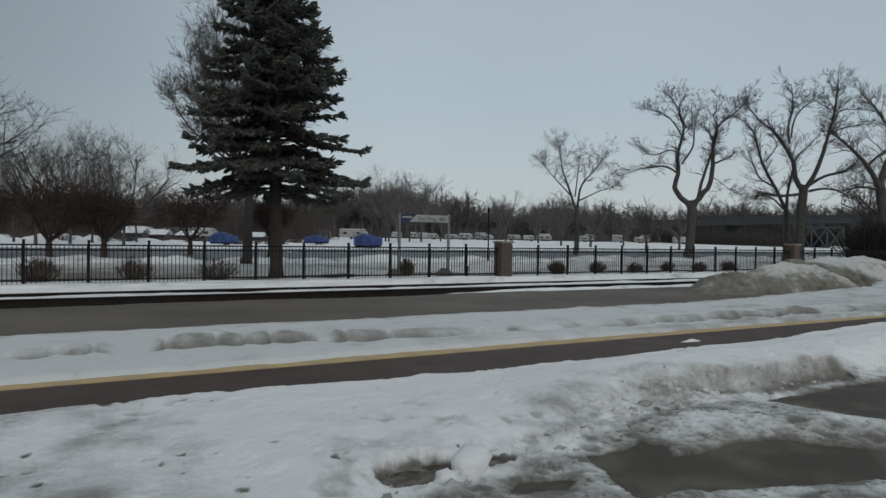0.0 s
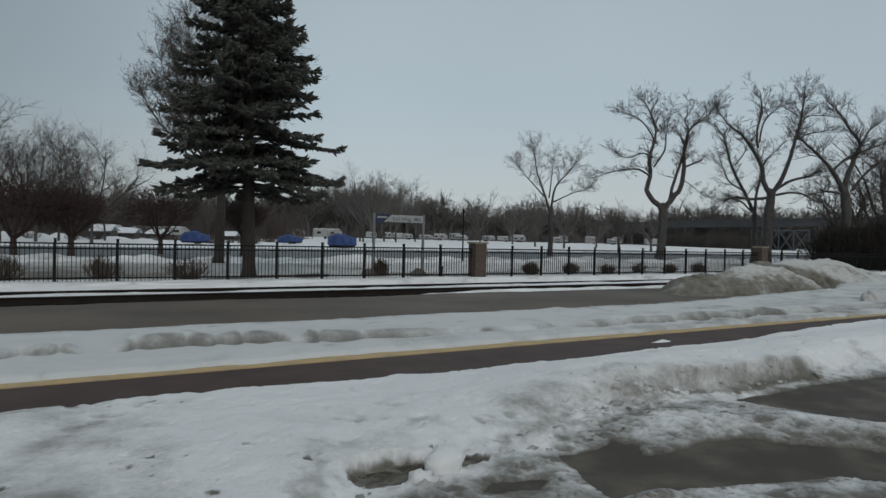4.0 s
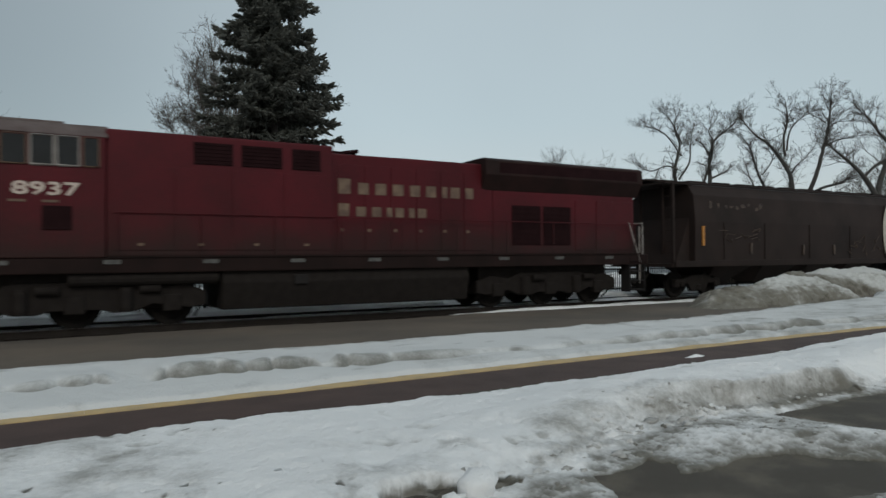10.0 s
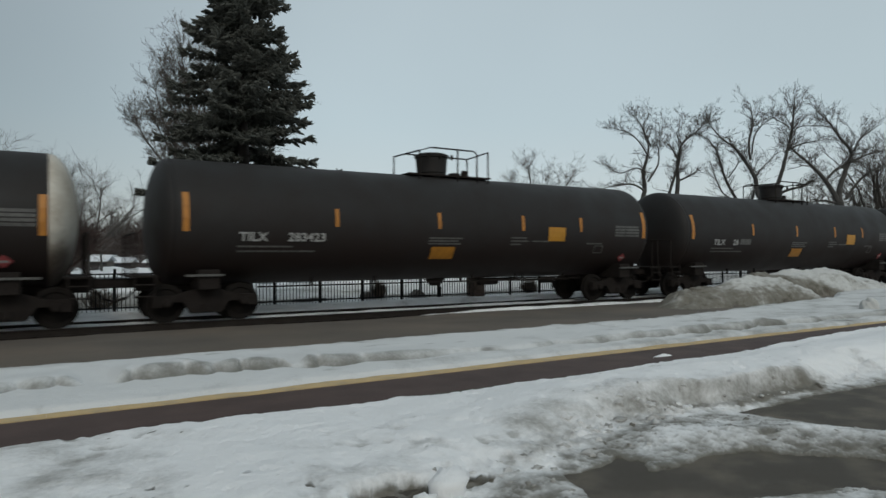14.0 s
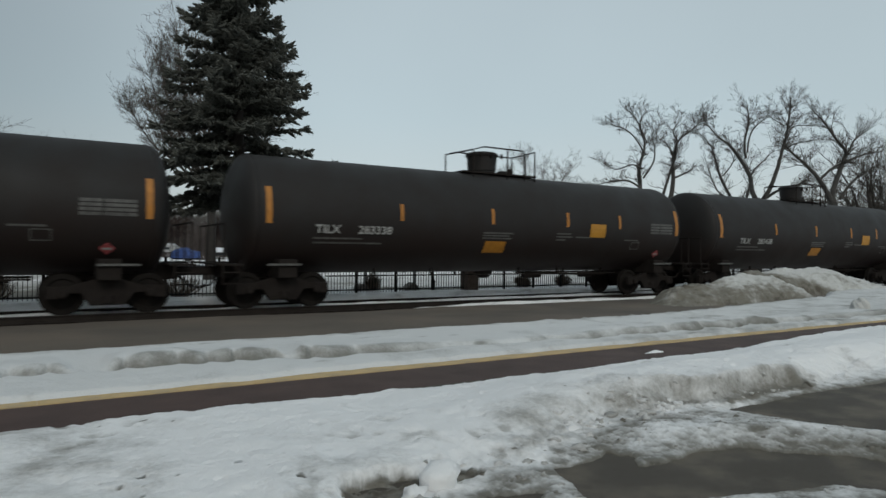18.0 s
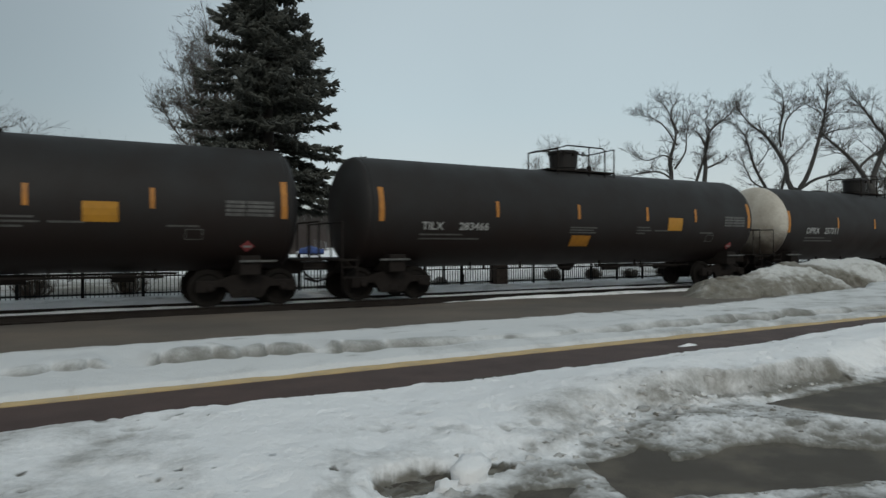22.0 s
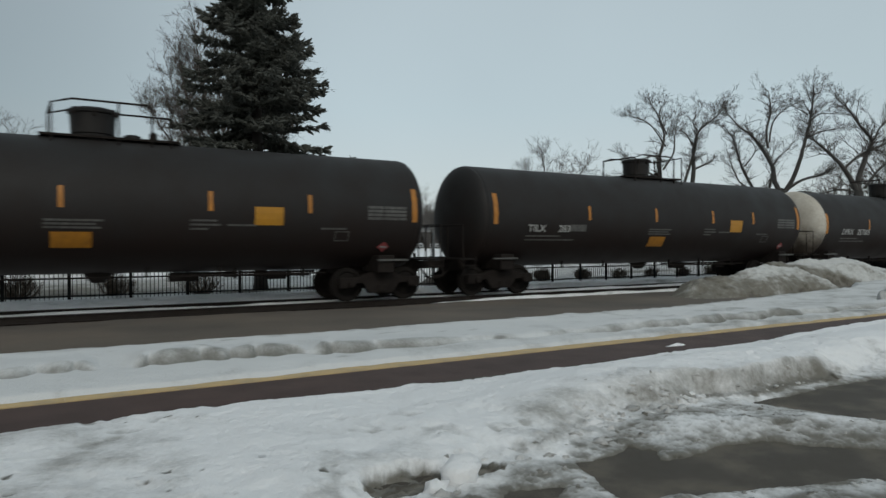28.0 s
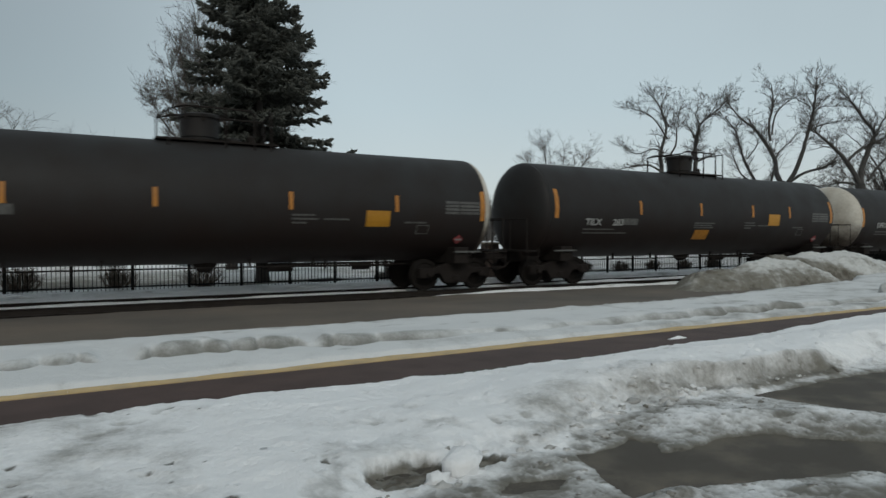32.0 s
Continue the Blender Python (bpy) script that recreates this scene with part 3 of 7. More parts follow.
def near_dirt_shade(x, y, z):
    e0 = near_edge(x)
    k = (y - e0) / np.interp(x, (-14, 2, 4.6, 5.3, 7, 12), (0.9, 0.85, 0.52, 0.36, 0.36, 1.0))
    scarp = np.interp(x, (4.6, 5.2, 6.8, 7.3), (0, 1, 1, 0))
    d = (0.24 + 0.30 * scarp) * np.clip(1 - np.abs(k - 0.25) / (1.0 - 0.3 * scarp), 0, 1) * np.interp(x, (-1, 0.8, 2, 12), (0.15, 0.35, 1, 1))
    d = d + 0.24 * scarp * step(0.05, 0.35, k) * step(0.98, 0.82, k + 0.12 * fbm(x, y, 0.3, 3, 78)) + 0.20 * np.interp(x, (2.4, 3.4, 4.4, 5.0), (0, 1, 1, 0)) * step(0.2, 0.5, k) * step(1.5, 0.9, k)
    d = d + 0.14 * np.interp(x, (2.0, 3.4, 7.0, 8.0), (0, 1, 1, 0)) * step(0.0, 0.3, k) * step(1.5, 1.0, k)
    g = bare_gap(x, y)
    # slush: paler on its ridges, greyer in the hollows between
    lot = 0.60 + 0.94 * step(0.04, -0.03, g) + 0.12 * step(0.12, 0.03, g) + 0.12 * step(2.9, 2.5, x) + 0.20 * fbm(x, y, 0.30, 4, 71, 0.55) + 0.28 * (0.5 - slush_ridge(x, y)) + 0.12 * step(2.5, 2.1, y) * (1.1 + 0.7 * fbm(x * 0.5 - y * 0.5, x * 3 + y * 3, 0.9, 3, 79)) - 0.14 * np.maximum(seg(x, y, 4.2, 3.38, 5.1, 2.9, 0.40), seg(x, y, 5.1, 2.9, 6.0, 1.7, 0.40))
    mix = step(-0.12, 0.12, y - e0 + 0.10 * fbm(x, y, 0.2, 3, 74))
    d = d * mix + np.maximum(d, lot) * (1 - mix)
    # last term: greyer snow towards -x, some dirt but mostly painted lens falloff
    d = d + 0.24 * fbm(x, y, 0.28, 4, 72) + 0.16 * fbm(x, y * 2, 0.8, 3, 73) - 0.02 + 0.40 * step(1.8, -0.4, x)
    # darker in the same dimples that near_bank presses in
    d = d + 0.28 * step(0.25, 0.65, fbm(x, y, 0.15, 2, 54)) * step(0.2, 0.5, fbm(x, y, 1.1, 2, 55) + 0.3)
    d = d + 0.75 * step(0.84, 0.94, fbm(x * 0.7, y, 0.07, 2, 75) * 0.5 + 0.5) * (fbm(x, y, 0.9, 2, 76) > 0.1)
    d = d + 0.30 * fbm(x, y * 0.6 + z * 2.5, 0.085, 3, 80, 0.6) * np.clip(1 - np.abs(k - 0.25) / 0.6, 0, 1) * np.interp(x, (1, 2.2), (0, 1))
    d = d + 0.95 * step(0.35, 0.95, pits(x, y))
    return np.maximum(d, 1.12 * hollow(x, y) + 0.6 * fbm(x * 0.4 + y * 0.3, y, 0.05, 3, 77) * hollow(x, y) - 0.3 * (1 - hollow(x, y)))


near_x = np.concatenate([np.linspace(-14, -1.2, 50), np.linspace(-1.18, 8.6, 460), np.linspace(8.65, 30, 150)])
near_y = np.concatenate([np.linspace(-3, 1.43, 120), np.linspace(1.47, 6.9, 262)])
tagged(grid("snow_bank", near_x, near_y, near_bank, M_SNOW, near_dirt_shade), "ploughed bank of old snow with a dirty crumbled edge", "snow", kind="structure")

# a last patch of snow left on the pavers
tagged(grid("snow_patch", np.linspace(7.0, 8.2, 60), np.linspace(6.15, 6.55, 30), lambda x, y: 0.03 - 0.06 * np.hypot((x - 7.6) / 0.36, (y - 6.35) / 0.08) + 0.012 * fbm(x, y, 0.12, 3, 66), M_SNOW), "thin leftover patch of snow on the platform", "snow", kind="structure")

# cleared strip of dark red pavers, and the yellow warning strip along the platform edge
pav = solo("platform", box(-40, 60, 5.4, 6.89, -0.34, -0.004), M_PAVERS, pose(0, 0, 0), "cleared strip of dark red paved platform, damp", "platform", kind="structure")


def tactile_strip():
    strip = thing("warning_strip", pose(0, 6.9, 0), "worn yellow warning strip along the platform edge", "platform", kind="structure")
    bm = box(0.001, 0.609, 0, 0.605, -0.3, 0.004, 0.002)
    first = part("tile", bm, M_YELLOW, strip)
    first.location.x = -3.05
    for k in range(1, 66):
        piece("tile", first.data, strip, pose(-3.05 + 0.61 * k, 0, 0))


# snow between the platform edge and the brown walk
def crust(x):
    """Where the broken crust of the strip steps up in scooped bites, and how boldly."""
    u = np.interp(x, (-60, 3.2, 90), (-60, 3.2, 30))
    bites = np.abs(np.sin(math.pi * (u / 0.42 + 0.9 * fbm(u, x * 0 + 6, 0.8, 2, 32)))) ** 0.8
    line = np.interp(x, (-30, 0, 3, 8, 14, 60), (8.30, 8.16, 7.94, 7.64, 7.50, 7.50)) + 0.10 * fbm(u, x * 0 + 5, 0.8, 2, 14) - 0.17 * bites
    bold = np.interp(x, (-30, -6, -0.85, -0.6, 0.2, 0.35, 0.6, 0.75, 2.55, 2.65, 2.72, 2.85, 6, 14, 22), (0.4, 0.4, 0.2, 0.7, 0.7, 0.05, 0.05, 1.0, 1.0, 0.3, 0.3, 0.9, 0.75, 0.6, 0.3))
    return line, bold * (0.85 + 0.5 * fbm(u, x * 0 + 7, 0.6, 2, 23)), bites


def strip_end(x):
    return np.interp(x, (-60, 11, 16.5, 19.0, 21.5, 24, 28, 60), (9.45, 9.45, 10.3, 10.8, 11.2, 12.4, 13.2, 14.0)) + 0.06 * fbm(x, x * 0 + 9, 1.4, 4, 13)


def mid_snow(x, y):
    e0 = np.interp(x, (-30, 0, 3, 8, 11, 20, 60), (7.04, 7.06, 7.11, 7.14, 7.10, 7.0, 6.98)) + 0.07 * fbm(x, x * 0, 0.5, 4, 12)
    e1 = strip_end(x)
    line, bold, pocket = crust(x)
    z = (0.05 + 0.03 * step(0, 0.5, y - e0)) * step(-0.01, 0.09, y - e0) + 0.02 * fbm(x, y, 0.8, 4, 15) * step(0, 0.3, y - e0)
    rise = 0.15 * bold
    z = z + rise * step(0.0, 0.16, y - line) + 0.05 * step(0.1, 1.1, y - line) - rise * step(0.25, 1.0, y - line)
    z = z - 0.085 * bold * step(-0.015, 0.03, y - line) * step(0.26, 0.04, y - line) * (0.4 + 0.6 * pocket)
    z = z + 0.014 * fbm(x, y, 1.6, 3, 16) * step(0.2, 0.9, y - e0) + np.interp(x, (5, 11), (0.013, 0.035)) * fbm(x, y, 0.22, 4, 17, 0.55) * (1 - 0.8 * step(-0.05, 0.0, y - line) * step(0.3, 0.2, y - line) * np.interp(x, (4, 9), (1, 0.3)))
    z = np.where(y > e1, z - (y - e1) * 3.0, z)
    return np.where(y < e0, z - (e0 - y) * 6.0, z)


def mid_dirt_shade(x, y, z):
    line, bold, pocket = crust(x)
    # shade under the undercut bites, with some grime, painted into the colour
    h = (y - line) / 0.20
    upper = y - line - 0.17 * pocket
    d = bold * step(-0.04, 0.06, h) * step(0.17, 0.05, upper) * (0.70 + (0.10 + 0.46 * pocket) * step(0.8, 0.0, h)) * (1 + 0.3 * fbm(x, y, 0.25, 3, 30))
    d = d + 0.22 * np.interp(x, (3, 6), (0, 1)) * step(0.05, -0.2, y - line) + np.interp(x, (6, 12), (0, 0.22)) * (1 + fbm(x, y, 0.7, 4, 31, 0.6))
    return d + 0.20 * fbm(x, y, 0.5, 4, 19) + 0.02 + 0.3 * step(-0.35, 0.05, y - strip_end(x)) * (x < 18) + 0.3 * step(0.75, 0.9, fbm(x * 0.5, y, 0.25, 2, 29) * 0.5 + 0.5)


mid_x = np.concatenate([np.linspace(-40, -2.6, 40), np.linspace(-2.5, 14, 470), np.linspace(14.1, 70, 170)])
tagged(grid("snow_strip", mid_x, np.concatenate([np.linspace(6.86, 7.15, 24), np.linspace(7.17, 7.85, 30), np.linspace(7.86, 8.22, 50), np.linspace(8.24, 9.5, 40), np.linspace(9.55, 14.4, 44)]), mid_snow, M_STRIP, mid_dirt_shade,
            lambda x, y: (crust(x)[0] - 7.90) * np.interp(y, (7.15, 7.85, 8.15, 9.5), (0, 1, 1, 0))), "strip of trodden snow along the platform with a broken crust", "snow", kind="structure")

# gritty brown walk between the snow strip and the track bed
walkway = grid("asphalt_walk", np.linspace(-60, 90, 301), np.linspace(8.9, 15.7, 56), lambda x, y: -0.05 - 0.05 * step(12.5, 15.0, y) + 0.015 * fbm(x, y, 1.4, 3, 22) - 0.25 * step(15.05, 15.55, y + 0.25 * fbm(x, x * 0, 1.2, 3, 24)), M_BROWN)
tagged(walkway, "brown gritty asphalt walk, swept clear of snow", "walkway", kind="structure")

# track bed
bed = grid("track_bed", np.concatenate([np.linspace(-600, -30, 40), np.linspace(-29, 60, 440), np.linspace(62, 700, 50)]), np.linspace(13.7, 19.9, 66),
           lambda x, y: RAIL_Z - 0.17 + 0.06 * step(1.4, 1.9, TRACK_Y - y) - 0.05 * step(2.6, 3.6, TRACK_Y - y) + 0.03 * fbm(x, y, 0.12, 2, 26), M_BALLAST)
tagged(bed, "dark ballast bed of a railway track", "track bed", kind="structure")


def bed_snow(x, y):
    n = fbm(x * 0.3, y, 0.5, 4, 27)
    d = y - TRACK_Y
    z = np.full(d.shape, -0.6)
    z = np.where(np.abs(d) < 0.66, RAIL_Z - 0.075 + 0.06 * n + np.interp(x, (-10, 4, 12), (-0.03, 0.0, 0.02)), z)
    z = np.where(d > 0.86, RAIL_Z - 0.07 + 0.18 * step(0.86, 1.5, d) + 0.05 * n - 0.16 * step(0.0, 0.3, fbm(x * 0.12, y, 0.28, 3, 82)) * step(2.3, 1.7, d), z)
    front = np.interp(x, (-10, 7, 12), (-0.2, -0.15, 0.03)) + 0.06 * n
    return np.where((d < -0.86) & (d > -1.16), RAIL_Z - 0.115 + front - 0.06 * step(-1.0, -1.16, d), z)


tagged(grid("track_snow", np.concatenate([np.linspace(-200, -16, 60), np.linspace(-15, 45, 500), np.linspace(46, 300, 80)]), np.linspace(16.2, 20.6, 80), bed_snow, M_SNOW,
            lambda x, y, z: 0.1 + 0.3 * fbm(x, y, 0.6, 3, 28)), "thin snow lying between and beside the rails", "snow", kind="structure")


def rail_track():
    track = thing("railway_track", pose(0, TRACK_Y, RAIL_Z), "steel railway track on dark wooden ties, snow between the rails", "railway track", kind="structure")
    for y in (-0.7525, 0.7525):
        r = part("rail", prism([(-0.075, -0.17), (0.075, -0.17), (0.07, -0.155), (0.012, -0.14), (0.012, -0.045), (0.037, -0.03), (0.037, -0.004), (-0.037, -0.004), (-0.037, -0.03), (-0.012, -0.045), (-0.012, -0.14), (-0.07, -0.155)], -600, 700), M_RAIL, track)
        r.matrix_basis = Matrix.Translation((0, y, 0)) @ pose(0, 0, 0, 0, 0, -90)
        part("rail_head", box(-600, 700, y - 0.03, y + 0.03, -0.004, 0.0), M_RAILTOP, track, "polished steel running surface")
    tie = raw_mesh("tie", *box_lists(-0.11, 0.11, -1.3, 1.3, -0.34, -0.168), M_TIE)
    for k in range(140):
        piece("tie", tie, track, pose(-20 + 0.54 * k + random.uniform(-0.03, 0.03), random.uniform(-0.04, 0.04), 0, 0, 0, random.uniform(-1, 1)))


def box_lists(x0, x1, y0, y1, z0, z1):
    return ([(x0, y0, z0), (x1, y0, z0), (x1, y1, z0), (x0, y1, z0), (x0, y0, z1), (x1, y0, z1), (x1, y1, z1), (x0, y1, z1)],
            [(3, 2, 1, 0), (4, 5, 6, 7), (0, 1, 5, 4), (1, 2, 6, 5), (2, 3, 7, 6), (3, 0, 4, 7)])


def snow_lumps():
    """Crumbled lumps along the foot of the bank, too many to count."""
    rng = random.Random(9)
    V, F = [], []
    bm = bmesh.new()
    bmesh.ops.create_icosphere(bm, subdivisions=2, radius=1)
    base_v = np.array([v.co[:] for v in bm.verts])
    base_f = [[v.index for v in f.verts] for f in bm.faces]
    bm.free()
    dirt = []

    def lump(x, y, r, soil, k):
        z = float(near_bank(np.array([x]), np.array([y]))[0])
        n = 1 + 0.30 * np.sin(base_v @ np.array((3.1, 2.3, 1.7)) * 1.3 + k) + 0.22 * np.sin(base_v @ np.array((-2.2, 4.0, 3.3)) + 2 * k) + 0.12 * np.sin(base_v @ np.array((6.2, -5.0, 4.3)) + 3 * k)
        v = base_v * n[:, None] * r * np.array((rng.uniform(0.8, 1.7), rng.uniform(0.8, 1.4), rng.uniform(0.5, 0.9))) + np.array((x, y, z - r * 0.15))
        F.extend([i + len(V) for i in f] for f in base_f)
        V.extend(tuple(p) for p in v)
        dirt.extend([soil] * len(v))

    for k in range(120):
        x = rng.uniform(1.2, 8.0)
        e = float(near_edge(np.array([x]))[0])
        y = e + rng.gauss(0.10, 0.20)
        if float(bare_gap(np.array([x]), np.array([y]))[0]) < 0.10 or hollow(np.array([x]), np.array([y]))[0] > 0.2:
            continue
        lump(x, y, rng.uniform(0.008, 0.022) * (2.0 if rng.random() < 0.10 else 1), rng.uniform(0.35, 0.65) + 0.2 * (y < e), k)
    for k in range(170):
        x, y = rng.uniform(2.0, 6.5), rng.uniform(2.0, 3.6)
        g = float(bare_gap(np.array([x]), np.array([y]))[0])
        if g < 0.06 or y > float(near_edge(np.array([x]))[0]):
            continue
        lump(x, y, rng.uniform(0.006, 0.018) * (1.8 if rng.random() < 0.06 else 1), rng.uniform(0.5, 0.8), k)
    # clods broken off the face and along its foot
    for k in range(36):
        x = rng.uniform(3.0, 5.3)
        y = float(near_edge(np.array([x]))[0]) + rng.gauss(0.10, 0.09)
        lump(x, y, rng.uniform(0.018, 0.048), rng.uniform(0.25, 0.60), k)
    me = raw_mesh("snow_lumps", V, F, M_SNOW, True)
    me.attributes.new("dirt", "FLOAT", "POINT").data.foreach_set("value", dirt)
    tagged(new("snow_lumps", me), "crumbs of broken snow along the foot of the bank", "snow", kind="stuff")
    # larger blocks beside the hollow
    for x, y, r, lab in ((2.04, 3.30, 0.105, "rounded mass of broken snow beside a hollow"), (1.83, 3.22, 0.058, "white block of broken snow beside a hollow"), (1.70, 3.17, 0.026, "small white block of broken snow")):
        n = 1 + 0.20 * np.sin(base_v @ np.array((3.1, 2.3, 1.7)) * 1.5 + r * 90) + 0.12 * np.sin(base_v @ np.array((-5.2, 4.0, 6.3)) + r * 40) + 0.07 * np.sin(base_v @ np.array((9.2, -7.0, 8.3)))
        v = np.sign(base_v) * np.abs(base_v) ** 0.7 * n[:, None] * r * np.array((1.3, 0.95, 0.85)) + np.array((0, 0, r * 0.6))
        ob = new("snow_block", raw_mesh("snow_block", [tuple(p) for p in v], base_f, M_SNOW, True))
        ob.matrix_basis = pose(x, y, max(0.0, 0.25 * float(near_bank(np.array([x]), np.array([y]))[0])), 8, -6, 25)
        tagged(ob, lab, "snow block")


snow_lumps()

# a standing clump at the edge of the strip
def snow_clump():
    bm = bmesh.new()
    bmesh.ops.create_icosphere(bm, subdivisions=4, radius=1)
    co = np.array([v.co[:] for v in bm.verts])
    grow_by = 1 + 0.55 * fbm(co[:, 0] + 0.6 * co[:, 2], co[:, 1] - 0.8 * co[:, 2], 0.7, 5, 85, 0.6)
    for v, k in zip(bm.verts, grow_by):
        v.co = (v.co.x * k * 0.22, v.co.y * k * 0.22, v.co.z * k * 0.27)
    solo("snow_clump", bm, M_PILE, pose(16.9, 8.0, 0.14), "rounded clump of shovelled snow standing on the strip", "snow clump", smooth=True)


snow_clump()

# big ploughed piles beside the walk
def ridge_pile(xs, heights, middle, half, seed, grime, label):
    """A ploughed ridge: a crest line of given heights, rounded flanks, lumps and slumped cakes of snow."""
    def z(x, y):
        c = np.interp(x, xs, middle) + 0.22 * fbm(x, x * 0 + 3, 1.5, 3, seed)
        v = np.abs(y - c) / (half * (1 + 0.18 * fbm(x, y, 1.2, 3, seed + 1)))
        h = np.interp(x, xs, heights)
        prof = np.clip(1 - v ** 1.35, 0, 1)
        lumps = 0.12 * fbm(x, y, 0.75, 4, seed + 2, 0.55) + 0.16 * (0.35 - np.abs(fbm(x, y, 0.55, 4, seed + 3, 0.58))) + 0.045 * fbm(x, y, 0.14, 3, seed + 6)
        return h * prof + lumps * step(0.02, 0.3, h * prof) - 0.12 * step(0.25, 0.0, h * prof)

    def dirt(x, y, zz):
        h = np.maximum(np.interp(x, xs, heights), 0.05)
        return grime(x, y, zz / h) + 0.40 * fbm(x, y, 0.5, 4, seed + 4, 0.6) + 0.34 * fbm(x * 0.7, y + zz * 2, 0.14, 3, seed + 5, 0.6)

    gx, gy = np.linspace(xs[0] - 0.8, xs[-1] + 0.8, 240), np.linspace(min(middle) - half * 1.5, max(middle) + half * 1.5, 120)
    ob = grid("snow_pile", gx, gy, z, M_PILE, dirt)
    ob.matrix_basis = pose(0, 0, -0.05)
    return tagged(ob, label, "snow pile", kind="structure")


# last grime term: a hollow at the foot, its shade put into the colour
ridge_pile((14.9, 15.8, 16.6, 17.3, 18.2, 19.2, 20.3, 21.5, 22.7), (0.0, 0.40, 0.60, 0.50, 0.72, 0.84, 0.72, 0.40, 0.0), (12.4, 12.5, 12.5, 12.6, 12.6, 12.6, 12.5, 12.4, 12.3), 0.98, 81,
           lambda x, y, k: 0.88 - 0.42 * step(0.60, 0.95, k) * step(16.9, 17.7, x) - 0.30 * step(17.6, 18.6, x) * step(0.35, 0.6, k) - 0.22 * step(20.0, 22.0, x) + 0.25 * step(0.3, 0.05, k) * step(18.6, 19.6, x) * step(21.5, 20.8, x),
           "ploughed pile of grey-brown dirty snow with a white crest")
ridge_pile((20.4, 21.9, 23.8, 25.7, 27.0, 28.5, 30.2, 34.0), (0.0, 0.80, 0.90, 0.97, 0.86, 0.52, 0.22, 0.0), (14.3, 14.3, 14.2, 14.1, 14.0, 13.8, 13.6, 13.4), 1.35, 91,
           lambda x, y, k: 1.0 - 0.95 * step(0.80, 0.94, k) * step(22.6, 24.0, x) - 0.72 * step(-0.5, 0.5, x - 23.1 - 2.8 * (1 - k)),
           "second ploughed snow pile, white on top with one grimy flank")

# far plain: road, heaps along it
tagged(grid("far_road", np.linspace(-300, 500, 161), np.linspace(37, 64, 30), lambda x, y: ground_z(y) + 0.035 + 0.01 * fbm(x, y, 6, 2, 33), M_ROAD), "wide grey wet asphalt road beyond the park", "road", kind="structure")


def heaps(x, y):
    e = 35.0 + 0.8 * fbm(x, x * 0, 6, 2, 34)
    return ground_z(y) + 0.29 * np.clip(1 - np.abs(y - e) / 2.2, 0, 1) ** 0.8 * (1 + 1.0 * fbm(x, y, 1.9, 3, 35)) + 0.07 * fbm(x, y, 0.8, 3, 36) - 0.03


tagged(grid("snow_windrow", np.linspace(-30, 130, 620), np.linspace(31.5, 38.5, 40), heaps, M_SNOW, lambda x, y, z: 0.34 + 0.30 * fbm(x, y, 1.5, 3, 37)), "lumpy windrow of ploughed snow along the road", "snow", kind="structure")


# ---- train ----
def wheelset_mesh(r):
    me = bpy.data.meshes.new("wheel")
    bm = lathe([(-0.07, r * 0.3), (-0.07, r * 0.35), (-0.03, r * 0.72), (-0.07, r * 0.80), (-0.07, r), (0.045, r), (0.05, r * 1.05), (0.075, r * 1.05), (0.075, r * 0.8), (0.03, r * 0.7), (0.06, r * 0.3)], "y", 28)
    bm.to_mesh(me)
    bm.free()
    me.materials.append(M_WHEEL)
    return me


WHEEL = wheelset_mesh(0.457)
WHEEL_L = wheelset_mesh(0.53)


def freight_truck(car, x):
    t = part("truck", box(-0.28, 0.28, -0.85, 0.85, 0.42, 0.75, 0.03), M_UNDER, car)
    t.location = (x, 0, RAIL_Z)
    for side in (-1, 1):
        y0 = side * 1.0
        part("side_frame", prism([(-1.22, 0.38), (-1.22, 0.66), (-0.75, 0.66), (-0.32, 0.80), (0.32, 0.80), (0.75, 0.66), (1.22, 0.66), (1.22, 0.38), (1.0, 0.38), (0.9, 0.5), (0.55, 0.5), (0.36, 0.22), (-0.36, 0.22), (-0.55, 0.5), (-0.9, 0.5), (-1.0, 0.38)], y0 - 0.09, y0 + 0.09, 0.012), M_UNDER, t)
        for wx in (-0.89, 0.89):
            w = piece("wheel", WHEEL, t, pose(wx, side * 0.72, 0.457) if side < 0 else pose(wx, side * 0.72, 0.457, 0, 0, 180))
            part("bearing_cap", lathe([(0, 0.10), (0.07, 0.10), (0.09, 0.06)], "y", 12), M_UNDER, t).matrix_basis = pose(wx, side * 1.09, 0.49, 0, 0, 0 if side > 0 else 180)
        part("spring", lathe([(0.28, 0.16), (0.44, 0.16)], "z", 12), M_UNDER, t).location = (0, y0, 0)
    return t


def coupler(car, x, way):
    part("coupler", box(min(0, way * 0.75), max(0, way * 0.75), -0.11, 0.11, 0.74, 0.96, 0.03), M_UNDER, car).location.x = x
    part("air_hose", pipes([[(0, -0.35, 0.75), (way * 0.25, -0.33, 0.5), (way * 0.5, -0.2, 0.42), (way * 0.72, -0.05, 0.5)]], 0.028), M_UNDER, car).location.x = x


